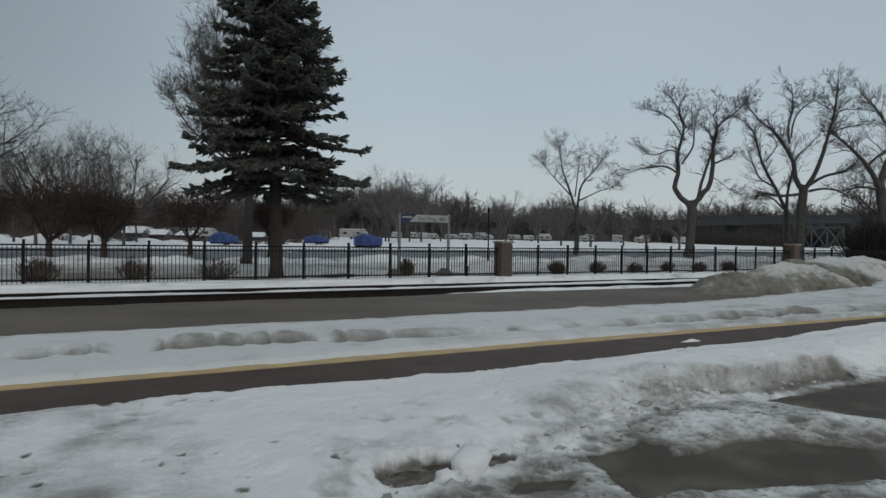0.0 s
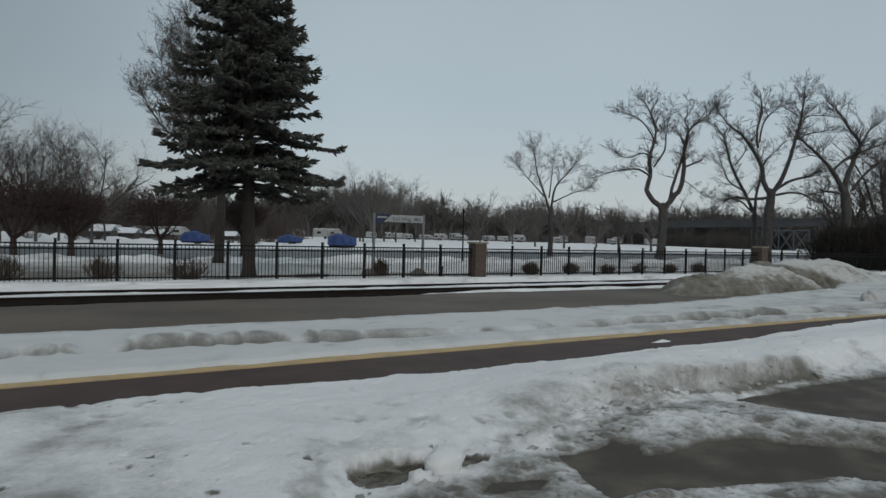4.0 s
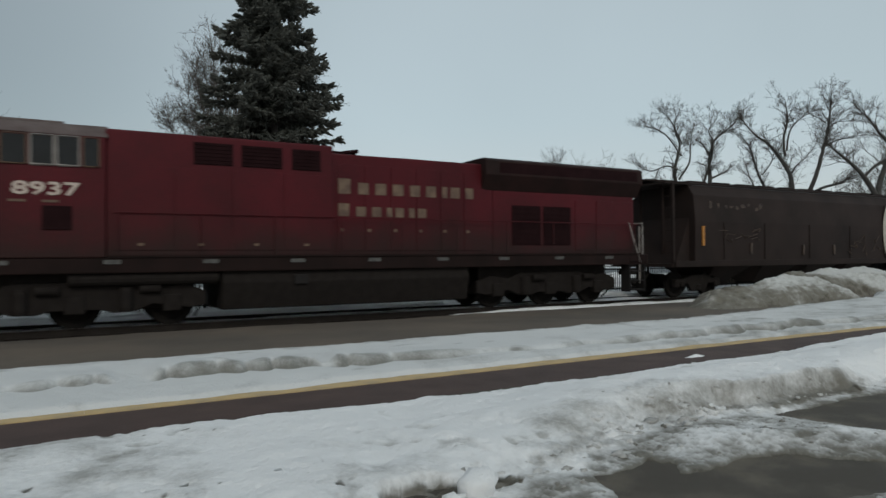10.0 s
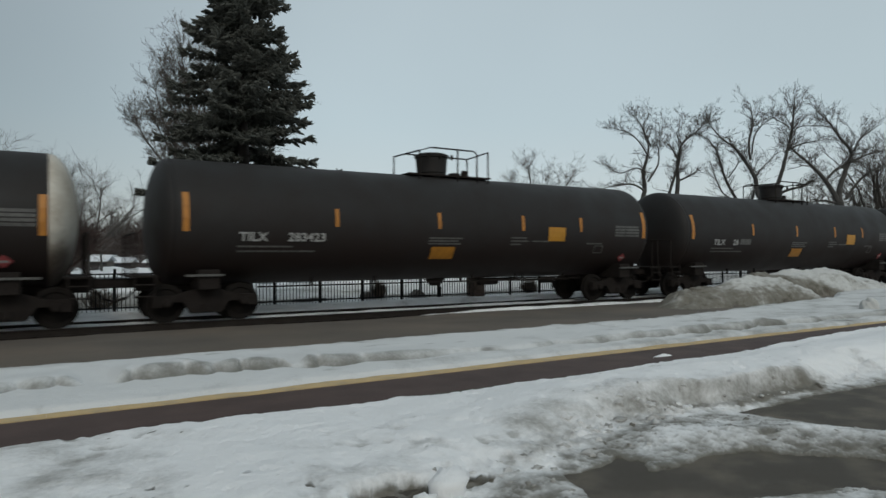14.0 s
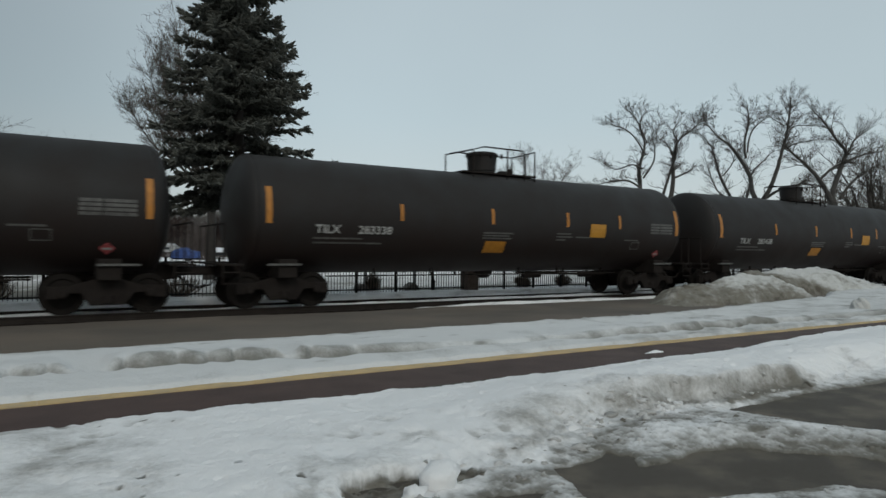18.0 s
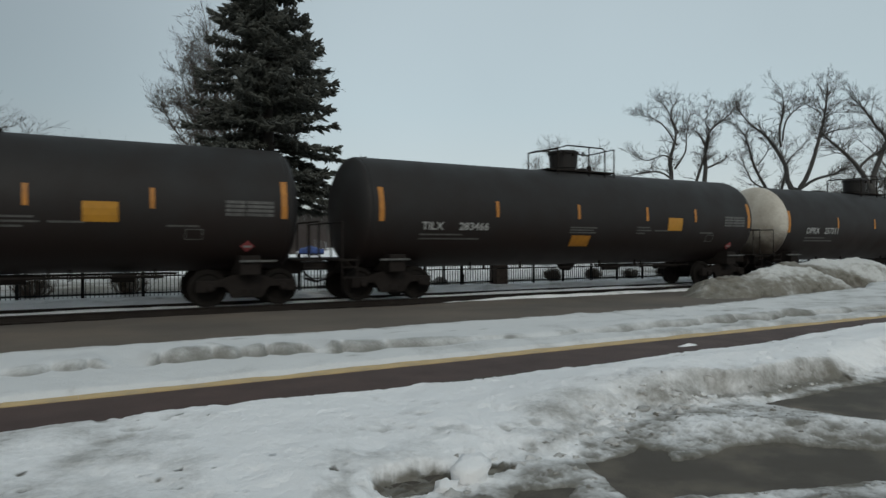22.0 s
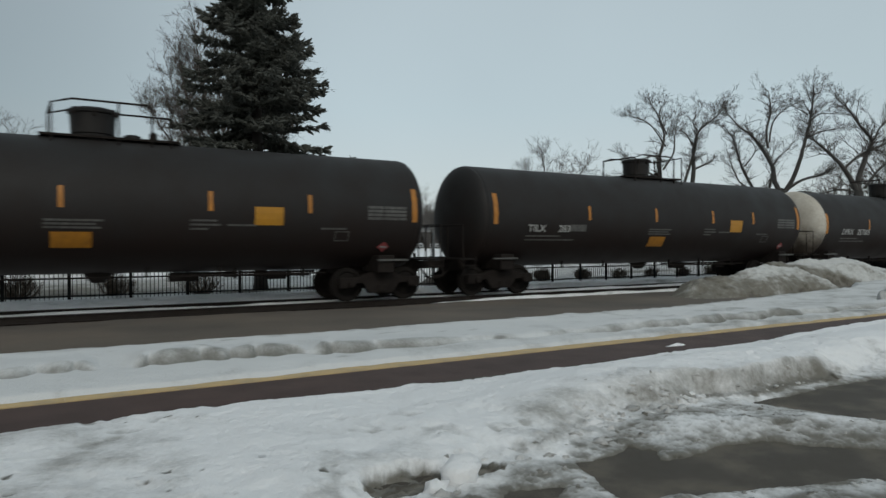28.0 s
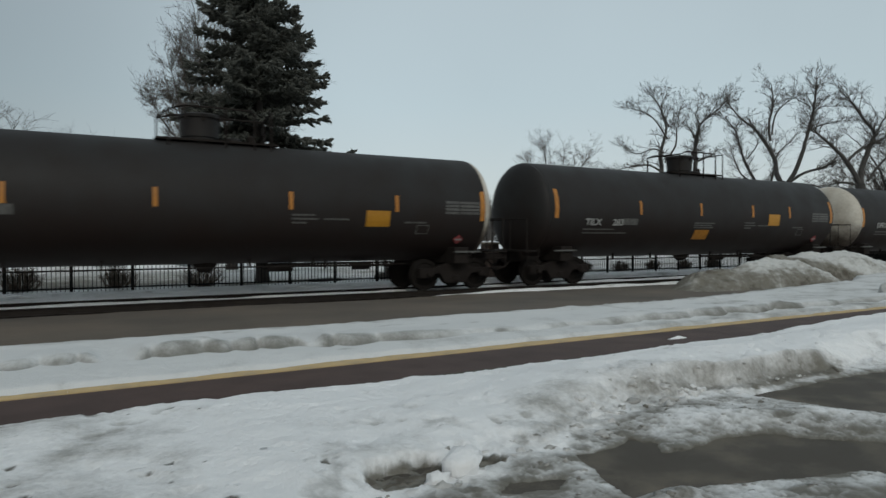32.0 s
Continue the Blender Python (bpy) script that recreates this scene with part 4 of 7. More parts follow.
def side_panel(car, name, x0, x1, z0, z1, zc, R, mat, label="", bend=3, proud=0.012):
    """A thin sheet that lies on the near side of the round shell."""
    bm = bmesh.new()
    zs = [z0 + (z1 - z0) * k / bend for k in range(bend + 1)]
    for x in (x0, x1):
        for z in zs:
            y = math.sqrt(max(0.01, (R + proud) ** 2 - (z - zc) ** 2))
            bm.verts.new((x, -y, z))
    bm.verts.ensure_lookup_table()
    n = bend + 1
    for k in range(bend):
        bm.faces.new((bm.verts[k], bm.verts[n + k], bm.verts[n + k + 1], bm.verts[k + 1]))
    r = bmesh.ops.extrude_face_region(bm, geom=bm.faces[:])
    bmesh.ops.translate(bm, vec=(0, 0.008, 0), verts=[v for v in r["geom"] if isinstance(v, bmesh.types.BMVert)])
    return part(name, bm, mat, car, label)


def tank_car(kind):
    """x = 0 at the leading reflector; the shell runs from there to the rear."""
    pale = kind == "pale"
    zc, R = (2.34, 1.56) if pale else (2.38, 1.60)
    a, b = (-0.08, 15.42) if pale else (-0.22, 15.58)
    car = thing("tank_car", pose(0, TRACK_Y, 0), "long black tank car with stained white ends and orange reflectors" if pale else "long black tank car with rounded black ends and orange reflectors", "tank car", "tank cars of the train")
    shell = part("shell", lathe([(a, R), (a + 0.05, R + 0.004), (a + 3.9, R), (a + 7.7, R + 0.004), (a + 11.6, R), (b - 0.05, R + 0.004), (b, R)], "x", 64), M_TANK, car, smooth=True)
    shell.location.z = zc
    depth, reach = (0.60, 0.72) if pale else (0.50, 0.80)
    for way, x in ((-1, a), (1, b)):
        prof = [(way * depth * math.sin(k / 9 * math.pi / 2), max(0.02, R * math.cos(k / 9 * math.pi / 2))) for k in range(10)]
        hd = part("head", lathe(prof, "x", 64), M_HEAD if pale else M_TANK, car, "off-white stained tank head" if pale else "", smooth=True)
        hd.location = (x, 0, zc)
    offs = (0, 3.46, 6.36, 9.52, 12.49, 15.32) if pale else (0, 3.77, 6.93, 10.0, 12.44, 15.46)
    for k, o in enumerate(offs):
        z0, z1 = ((1.95, 2.83) if k in (0, 5) else (2.17, 2.62)) if pale else ((2.09, 3.02) if k in (0, 5) else (2.27, 2.74))
        w = 0.075 if k in (0, 5) else 0.05
        side_panel(car, "reflector", o - w, o + w, z0, z1, zc, R, M_ORANGE)
    if pale:
        side_panel(car, "decal", 11.59, 12.29, 1.76, 2.19, zc, R, M_PLACARD, "yellow square decal")
    else:
        side_panel(car, "decal", 11.04, 11.75, 1.95, 2.40, zc, R, M_PLACARD, "yellow square decal")
        side_panel(car, "decal", 6.73, 7.52, 1.40, 1.75, zc, R, M_PLACARD_O, "orange faded decal")
    for row in range(4):
        for c0, c1 in ((14.05, 14.5), (14.54, 15.2)):
            side_panel(car, "data_line", c0, c1, 2.14 + row * 0.10, 2.21 + row * 0.10, zc, R, M_FADED, "", 1, 0.008)
    for x0, x1, z in ((1.2, 2.6, 1.72), (1.2, 3.2, 1.60), (9.55, 10.15, 2.02), (9.55, 10.25, 1.92), (9.55, 9.95, 1.82), (10.4, 11.1, 1.92), (12.75, 13.45, 1.86)) + (() if pale else ((6.6, 7.75, 1.98), (6.6, 7.6, 1.90), (6.6, 7.7, 1.82))):
        side_panel(car, "data_line", x0, x1, z, z + 0.045, zc, R, M_FADED, "", 1, 0.008)
    for x0, x1, z0, z1 in ((13.15, 13.55, 1.56, 1.585), (13.15, 13.55, 1.795, 1.82), (13.15, 13.175, 1.585, 1.795), (13.525, 13.55, 1.585, 1.795)):
        side_panel(car, "stencil_edge", x0, x1, z0, z1, zc, R, M_FADED, "", 1, 0.008)
    dm = part("placard", prism([(0, -0.17), (0.17, 0), (0, 0.17), (-0.17, 0)], -0.008, 0.008), M_DIAMOND, car, "pale red diamond placard")
    slope = math.asin((1.42 - zc) / R)
    dm.matrix_basis = pose(14.62, -(R + 0.02) * math.cos(slope), zc + (R + 0.02) * math.sin(slope), -math.degrees(slope))
    part("placard_band", box(-0.10, 0.10, -0.012, -0.008, -0.03, 0.03), M_LETTER, dm, "white band of the placard")
    # underframe, bolsters, trucks, couplers
    for way, x in ((-1, 0.45), (1, 14.95)):
        part("stub_sill", box(-1.35, 1.35, -0.28, 0.28, 0.66, 1.05, 0.02), M_UNDER, car).location.x = x - way * 0.0
        part("bolster", prism([(-0.25, 0.70), (0.25, 0.70), (0.25, 1.18), (-0.25, 1.18)], -1.42, 1.42, 0.02), M_UNDER, car).location.x = x + (0.11 if way < 0 else -0.28)
        freight_truck(car, x + (0.11 if way < 0 else -0.28))
        coupler(car, x + way * 1.35, way)
        e = a - reach if way < 0 else b + reach
        part("end_platform", box(-0.3, 0.3, -1.45, 1.45, 1.02, 1.06), M_UNDER, car).location.x = e - way * 0.15
        part("end_railing", pipes([[(0, -1.4, 1.05), (0, -1.4, 2.05), (0, 1.4, 2.05), (0, 1.4, 1.05)], [(0, -0.5, 1.05), (0, -0.5, 2.05)], [(0, 0.5, 1.05), (0, 0.5, 2.05)]], 0.022), M_UNDER, car).location.x = e + way * 0.03
        part("grab_iron", pipes([[(0, -1.47, 0.55), (0, -1.47, 1.15)], [(0.42, -1.47, 0.55), (0.42, -1.47, 1.15)], [(0, -1.47, 0.58), (0.42, -1.47, 0.58)], [(0, -1.47, 0.85), (0.42, -1.47, 0.85)]], 0.02), M_UNDER, car).location.x = e - way * 0.15 - 0.21
        part("sill_step", box(-0.45, 0.45, -1.50, -1.42, 1.02, 1.07), M_FADED, car, "grey edge of the running board").location.x = x + (0.0 if way < 0 else -0.1)
    # top fittings
    part("manway_housing", lathe([(zc + R - 0.06, 0.42), (zc + R + 0.10, 0.44), (zc + R + 0.12, 0.47), (zc + R + 0.58, 0.50), (zc + R + 0.60, 0.55), (zc + R + 0.67, 0.55), (zc + R + 0.72, 0.45)], "z", 28), M_TANK, car).location.x = 7.6
    part("valve_cover", lathe([(zc + R - 0.08, 0.2), (zc + R + 0.14, 0.2), (zc + R + 0.17, 0.16)], "z", 16), M_TANK, car).location.x = 8.45
    part("hatch_platform", box(6.5, 9.5, -0.55, 0.55, zc + R - 0.02, zc + R + 0.03), M_UNDER, car)
    zt, zb = zc + R + 0.80, zc + R
    part("hatch_railing", pipes([[(6.75, -0.75, zb - 0.2), (6.75, -0.75, zt - 0.12), (7.15, -0.75, zt), (8.72, -0.75, zt), (8.82, -0.75, zt - 0.1), (8.82, -0.75, zb - 0.2)],
                                 [(6.65, 0.75, zb - 0.2), (6.65, 0.75, zt - 0.12), (7.05, 0.75, zt), (9.4, 0.75, zt), (9.45, 0.75, zt - 0.1), (9.45, 0.75, zb - 0.2)], [(6.75, -0.75, zt - 0.12), (6.65, 0.75, zt - 0.12)],
                                 [(9.25, -0.75, zb - 0.2), (9.25, -0.75, zt), (9.45, 0.75, zt)], [(8.1, -0.75, zb - 0.2), (8.1, -0.75, zt)]], 0.026), M_UNDER, car)
    for hx in (-0.14, 0.0, 0.14):
        part("hatch_bolt", box(7.6 + hx * 3 - 0.03, 7.6 + hx * 3 + 0.03, -0.56, -0.50, zc + R + 0.50, zc + R + 0.66), M_UNDER, car)
    part("relief_valve", lathe([(zc + R - 0.05, 0.10), (zc + R + 0.26, 0.10), (zc + R + 0.32, 0.06)], "z", 12), M_UNDER, car).location = (8.95, 0.2, 0)
    part("side_ladder", pipes([[(8.05, -0.75, zb - 0.2), (8.05, -R * 0.94, zc + 0.55)], [(8.40, -0.75, zb - 0.2), (8.40, -R * 0.94, zc + 0.55)]] + [[(8.05, -0.75 - 0.25 * k, zb - 0.2 - 0.24 * k), (8.40, -0.75 - 0.25 * k, zb - 0.2 - 0.24 * k)] for k in range(3)], 0.012, 4), M_TANK, car)
    part("bottom_valve", lathe([(zc - R - 0.22, 0.16), (zc - R - 0.05, 0.3), (zc - R + 0.06, 0.36)], "z", 18), M_UNDER, car).location.x = 7.7
    part("brake_cylinder", lathe([(-0.26, 0.11), (0.26, 0.11)], "x", 14), M_UNDER, car).location = (11.9, -0.4, 0.66)
    part("brake_rigging", pipes([[(9.5, -0.5, 0.70), (12.8, -0.5, 0.66)], [(10.8, -0.5, 0.95), (10.8, -0.5, 0.6)], [(9.3, 0.3, 0.72), (13.2, 0.3, 0.72)], [(12.6, -0.5, 0.95), (12.6, -0.5, 0.6)]], 0.035), M_UNDER, car)
    part("air_reservoir", lathe([(-0.36, 0.12), (0.36, 0.12)], "x", 14), M_UNDER, car).location = (9.6, -0.2, 0.66)
    part("train_line", pipes([[(1.9, -0.62, 0.70), (13.2, -0.62, 0.70)]], 0.022, 5), M_UNDER, car)
    for hx in (3.4, 5.3, 8.7, 10.4):
        part("pipe_hanger", box(hx - 0.03, hx + 0.03, -0.65, -0.59, 0.68, 0.92), M_UNDER, car)
    return car


def hopper_car():
    """x = 0 at the leading end posts, 16.8 m long."""
    car = thing("hopper_car", pose(0, TRACK_Y, 0), "weathered brown covered hopper car with graffiti and white end mark", "hopper car")
    prof = [(-1.55, 1.30), (-1.55, 1.18), (-1.45, 1.15), (1.45, 1.15), (1.55, 1.18), (1.55, 1.30), (1.58, 2.6), (1.50, 3.55), (1.25, 3.92), (0.7, 4.08), (-0.7, 4.08), (-1.25, 3.92), (-1.50, 3.55), (-1.58, 2.6)]
    body = part("body", prism(prof, 1.05, 15.35, 0.02), M_HOPPER, car)
    body.matrix_basis = pose(0, 0, 0, 0, 0, -90) @ Matrix.Diagonal((-1, 1, 1, 1))
    for x in (3.53, 6.43, 9.38, 12.28):
        bm = bmesh.new()
        lo = [bm.verts.new(p) for p in ((-0.52, -0.35, 0.30), (0.52, -0.35, 0.30), (0.52, 0.35, 0.30), (-0.52, 0.35, 0.30))]
        hi = [bm.verts.new(p) for p in ((-1.24, -1.45, 1.17), (1.24, -1.45, 1.17), (1.24, 1.45, 1.17), (-1.24, 1.45, 1.17))]
        bm.faces.new(lo[::-1])
        bm.faces.new(hi)
        for k in range(4):
            bm.faces.new((lo[k], lo[(k + 1) % 4], hi[(k + 1) % 4], hi[k]))
        part("hopper_outlet", bm, M_HOPPER, car).location.x = x
        part("outlet_gate", box(-0.56, 0.56, -0.45, 0.45, 0.24, 0.32, 0.01), M_UNDER, car).location.x = x
    for x in (-0.05, 16.75):
        way = 1 if x < 5 else -1
        for y in (-1.42, -0.55, 0.55, 1.42):
            part("end_post", box(-0.05, 0.05, y - 0.05, y + 0.05, 1.1, 3.95), M_HOPPER, car).location.x = x + way * (0.12 if abs(y) > 1 else 0.55)
        for z in (1.5, 1.9, 2.3, 2.7, 3.1, 3.5, 3.85):
            part("ladder_rung", pipes([[(0, -1.5, z), (0, -1.1, z)]], 0.02), M_HOPPER, car).location.x = x + way * 0.12
        part("end_platform", box(-0.05, 1.2, -1.5, 1.5, 1.0, 1.12) if way > 0 else box(-1.2, 0.05, -1.5, 1.5, 1.0, 1.12), M_HOPPER, car).location.x = x
        part("end_roof", box(-0.1, 1.3, -1.3, 1.3, 3.93, 4.0) if way > 0 else box(-1.3, 0.1, -1.3, 1.3, 3.93, 4.0), M_HOPPER, car).location.x = x
        part("slope_sheet", prism([(0, 1.12), (1.0, 1.12), (1.0, 3.3)] if way > 0 else [(0, 1.12), (-1.0, 1.12), (-1.0, 3.3)], -1.3, 1.3), M_HOPPER, car).location.x = x + way * 0.35
        coupler(car, x, -way)
    part("side_sill", box(0.0, 16.7, -1.60, -1.52, 1.0, 1.22, 0.01), M_HOPPER, car)
    part("side_sill", box(0.0, 16.7, 1.52, 1.60, 1.0, 1.22, 0.01), M_HOPPER, car)
    part("roof_walk", box(-0.2, 16.9, -0.45, 0.45, 4.10, 4.17), M_HOPPER, car)
    for k in range(10):
        part("hatch", box(1.5 + 1.37 * k, 2.45 + 1.37 * k, -0.95, -0.50, 4.02, 4.14, 0.02), M_HOPPER, car)
    part("running_board_edge", pipes([[(1.1, -1.28, 3.98), (15.3, -1.28, 3.98)]], 0.035, 5), M_HOPPER, car)
    freight_truck(car, 1.75)
    freight_truck(car, 14.85)
    # end mark: a pale rounded panel with a dark wedge
    rim = [(15.30, 1.08), (15.30, 3.70)] + [(14.0 - 0.62 * math.sin(k / 10 * math.pi), 2.39 + 1.31 * math.cos(k / 10 * math.pi)) for k in range(11)]
    part("mark_panel", prism([(x, z) for x, z in rim], -1.617, -1.603), M_MARK, car, "pale rounded panel of the painted end mark")
    part("mark_wedge", prism([(15.31, 1.25), (15.31, 3.45), (14.9, 3.2), (14.05, 2.45), (14.8, 1.5)], -1.630, -1.618), M_HOPPER, car, "dark triangular wedge of the painted end mark")
    blot = random.Random(14)
    for k in range(9):
        x, z = 2.0 + 0.36 * k + blot.uniform(-0.1, 0.1), 3.16 + blot.uniform(-0.06, 0.12)
        w, h = blot.uniform(0.06, 0.17), blot.uniform(0.05, 0.15)
        tilt = (z - 2.6) * 0.084
        part("faded_mark", prism([(x + w * math.cos(a) * blot.uniform(0.5, 1.2), z + h * math.sin(a) * blot.uniform(0.5, 1.2)) for a in (0.1, 0.8, 1.6, 2.4, 3.2, 4.1, 4.8, 5.6)], -1.592 + tilt, -1.548 + tilt), M_GRAFFITI, car, "faded orange lettering worn to blotches")
    for x, z0, z1 in ((1.45, 1.75, 2.45), (4.15, 1.45, 1.85), (7.45, 1.4, 1.8), (9.6, 1.4, 1.8)):
        part("reflector", box(x - 0.06, x + 0.06, -1.61, -1.575, z0, z1), M_ORANGE if x < 2 else M_GRAFFITI, car)
    for x in (2.6, 5.0, 7.9, 10.8, 13.6):
        part("side_seam", box(x - 0.02, x + 0.02, -1.600, -1.575, 1.24, 2.6), M_HOPPER, car)
    rng = random.Random(4)
    for k in range(9):
        x, z = 2.2 + rng.uniform(0, 2.2), 1.95 + rng.uniform(0, 0.55)
        part("graffiti", pipes([[(x, -1.60, z), (x + rng.uniform(0.1, 0.5), -1.60, z + rng.uniform(-0.2, 0.2)), (x + rng.uniform(0.3, 0.7), -1.60, z + rng.uniform(-0.1, 0.2))]], 0.014, 4), M_GRAFFITI, car, "faded scrawl of graffiti")
    for k in range(14):
        x, z = 10.4 + rng.uniform(0, 3.0), 1.45 + rng.uniform(0, 0.6)
        part("graffiti", pipes([[(x, -1.61, z), (x + rng.uniform(0.1, 0.3), -1.61, z + rng.uniform(-0.3, 0.3)), (x + rng.uniform(0.2, 0.5), -1.61, z + rng.uniform(-0.2, 0.3))]], 0.014, 4), M_GRAFFITI, car, "faded scrawl of graffiti")
    return car


def letter_blocks(car, widths, x, z, h, mat, label, y=-1.545):
    """A brand's lettering as plain blocks."""
    for i, w in enumerate(widths):
        part("letter_block", box(x, x + w * 0.60, y - 0.006, y, z, z + h * (0.85 if i else 1.1)), mat, car, label)
        x += w


def hull(points, bevel=0.0):
    """The closed convex body round some corner points."""
    bm = bmesh.new()
    for p in points:
        bm.verts.new(p)
    r = bmesh.ops.convex_hull(bm, input=bm.verts[:])
    bmesh.ops.delete(bm, geom=[g for g in set(r["geom_interior"] + r["geom_unused"]) if isinstance(g, bmesh.types.BMVert)], context="VERTS")
    bmesh.ops.dissolve_limit(bm, angle_limit=0.02, verts=bm.verts[:], edges=bm.edges[:])
    if bevel:
        bmesh.ops.bevel(bm, geom=bm.edges[:], offset=bevel, segments=2, affect="EDGES", profile=0.6)
    return bm


def both(points):
    return [(x, s * y, z) for x, y, z in points for s in (-1, 1)]


def louvres(car, parent, x0, x1, y, z0, z1, n):
    """A recessed grille with level slats."""
    g = part("grille", box(x0, x1, y - 0.012, y, z0, z1), M_GRILLE, parent)
    for k in range(n):
        z = z0 + (z1 - z0) * (k + 0.5) / n
        part("slat", box(x0 + 0.03, x1 - 0.03, y - 0.03, y - 0.012, z - 0.018, z + 0.012), M_GRILLE, g)
    return g


def loco_truck(car, cx):
    t = part("truck", box(-2.55, 2.55, -0.95, 0.95, 0.40, 1.24, 0.03), M_UNDER, car)
    t.location = (cx, 0, RAIL_Z)
    for side in (-1, 1):
        y = side * 1.10
        part("side_frame", prism([(-2.75, 0.46), (-2.75, 0.78), (-2.3, 0.96), (-1.6, 0.86), (-1.2, 1.02), (1.2, 1.02), (1.6, 0.86), (2.3, 0.96), (2.75, 0.78), (2.75, 0.46), (2.4, 0.40), (1.6, 0.52), (1.2, 0.36), (0.75, 0.34), (0.5, 0.42), (-0.5, 0.42), (-0.75, 0.34), (-1.2, 0.36), (-1.6, 0.52), (-2.4, 0.40)], y - 0.08, y + 0.08, 0.015), M_UNDER, t)
        for wx in (-2.0, 0.0, 2.0):
            piece("wheel", WHEEL_L, t, pose(wx, side * 0.72, 0.53, 0, 0, 0 if side < 0 else 180))
            part("axle_box", box(wx - 0.20, wx + 0.20, y - 0.14, y + 0.14, 0.34, 0.72, 0.03), M_UNDER, t)
        for wx in (-1.02, 1.02):
            part("spring", lathe([(0.36, 0.13), (0.44, 0.15), (0.82, 0.15), (0.9, 0.13)], "z", 12), M_UNDER, t).location = (wx, y + side * 0.10, 0)
            part("brake_cylinder", lathe([(-0.22, 0.10), (0.22, 0.10)], "x", 12), M_UNDER, t).location = (wx + 0.5, y + side * 0.14, 0.86)
        for end in (-1, 1):
            part("sand_pipe", pipes([[(end * 2.62, y, 0.9), (end * 2.66, y, 0.5), (end * 2.55, side * 0.75, 0.16)]], 0.025), M_UNDER, t)


def locomotive():
    """x = 0 at the pilot, 22 m long; the near side is -y."""
    car = thing("locomotive", pose(0, TRACK_Y, 0), "dark red six-axle diesel freight locomotive with lit headlights", "locomotive")
    part("frame", box(0.95, 21.75, -1.5, 1.5, 1.12, 1.46, 0.03), M_SILL, car)
    part("pilot", prism([(0.50, 1.45), (0.50, 0.95), (0.58, 0.15), (0.85, 0.0), (1.0, 0.0), (1.0, 1.45)], -1.40, 1.40, 0.03), M_GRIME, car, "grimy black pilot plate and plough")
    part("anticlimber", box(0.26, 0.75, -1.0, 1.0, 1.35, 1.5, 0.03), M_GRIME, car)
    for s in (-1, 1):
        part("end_sheet", prism([(0, 1.46), (0.95, 1.46), (0.95, 2.05), (0.75, 2.32), (0, 2.32)], -0.02, 0.02, 0.008), M_RED, car, "red end sheet of the front platform").matrix_basis = pose(0.60, s * 1.42, 0, 0, 0, 90 if s < 0 else -90)
    coupler(car, 0.5, -1)
    coupler(car, 21.9, 1)
    # nose: a narrow front with slanted cheeks that widen to the cab
    nose = part("nose", hull(both([(1.10, 0.66, 1.50), (1.06, 0.66, 2.85), (1.20, 0.62, 3.12), (1.72, 1.02, 1.50), (1.62, 1.02, 2.92), (1.70, 0.96, 3.26), (2.42, 1.02, 1.50), (2.42, 1.02, 3.44)]), 0.03), M_RED, car)
    part("nose_cheek", hull(both([(1.82, 1.10, 1.50), (1.82, 1.08, 2.96), (2.02, 1.49, 1.50), (2.02, 1.47, 2.98), (2.10, 1.30, 3.24), (2.42, 1.50, 1.50), (2.42, 1.49, 3.22), (2.42, 1.25, 3.42)]), 0.025), M_RED, car)
    part("nose_mark", box(1.045, 1.070, -0.58, 0.10, 2.28, 2.66), M_LOGO, car, "pale block emblem across the nose")
    part("cheek_plate", box(2.12, 2.28, -1.515, -1.495, 2.86, 3.0), M_LOGO, car, "small pale plate on the nose side")
    lamp_case = part("headlight_case", box(0.98, 1.45, -0.36, -0.05, 2.80, 3.30, 0.03), M_GRILLE, car)
    for z in (2.93, 3.16):
        part("headlight", lathe([(0.955, 0.075), (1.0, 0.07)], "x", 16), M_LAMP, lamp_case, "lit warm headlight").location = (0, -0.2, z)
    for y in (-1.0, 1.0):
        br = part("ditch_light_bracket", box(0.66, 0.88, y - 0.13, y + 0.13, 1.46, 1.86, 0.01), M_GRIME, car)
        part("ditch_light", lathe([(0.58, 0.07), (0.64, 0.07), (0.68, 0.06)], "x", 16), M_LAMP, br, "lit warm ditch light").location = (0, y, 1.72)
    part("signal_post", box(0.76, 0.88, 1.2, 1.32, 1.46, 2.65), M_GRIME, car)
    part("nose_door", box(1.045, 1.065, 0.18, 0.58, 1.6, 2.9), M_RED, car)
    # cab
    part("cab", hull(both([(2.35, 1.53, 1.46), (2.35, 1.53, 3.34), (2.72, 1.50, 4.06), (2.86, 1.20, 4.30), (5.15, 1.53, 1.46), (5.15, 1.53, 4.06), (5.15, 1.22, 4.32), (2.80, 0.6, 4.36), (5.15, 0.6, 4.38)]), 0.025), M_RED, car)
    part("cab_roof", hull(both([(2.52, 1.545, 4.055), (2.62, 1.20, 4.325), (2.62, 0.6, 4.39), (5.20, 1.545, 4.055), (5.20, 1.22, 4.345), (5.20, 0.6, 4.41)]), 0.012), M_REDROOF, car, "dusty grey cab roof")
    part("air_conditioner", box(2.9, 4.35, -0.62, 0.62, 4.36, 4.50, 0.04), M_REDROOF, car, "pale box on the cab roof")
    for y0, y1 in ((-1.36, -0.72), (-0.64, 0.64), (0.72, 1.36)):
        w = part("windshield", box(-0.015, 0.015, y0, y1, 0, 0.68, 0.01), M_GLASS, car)
        w.matrix_basis = pose(2.395, 0, 3.44, 0, 27, 0)
    part("sun_visor", box(2.50, 2.86, -1.38, 1.38, 4.03, 4.07, 0.01), M_REDROOF, car)
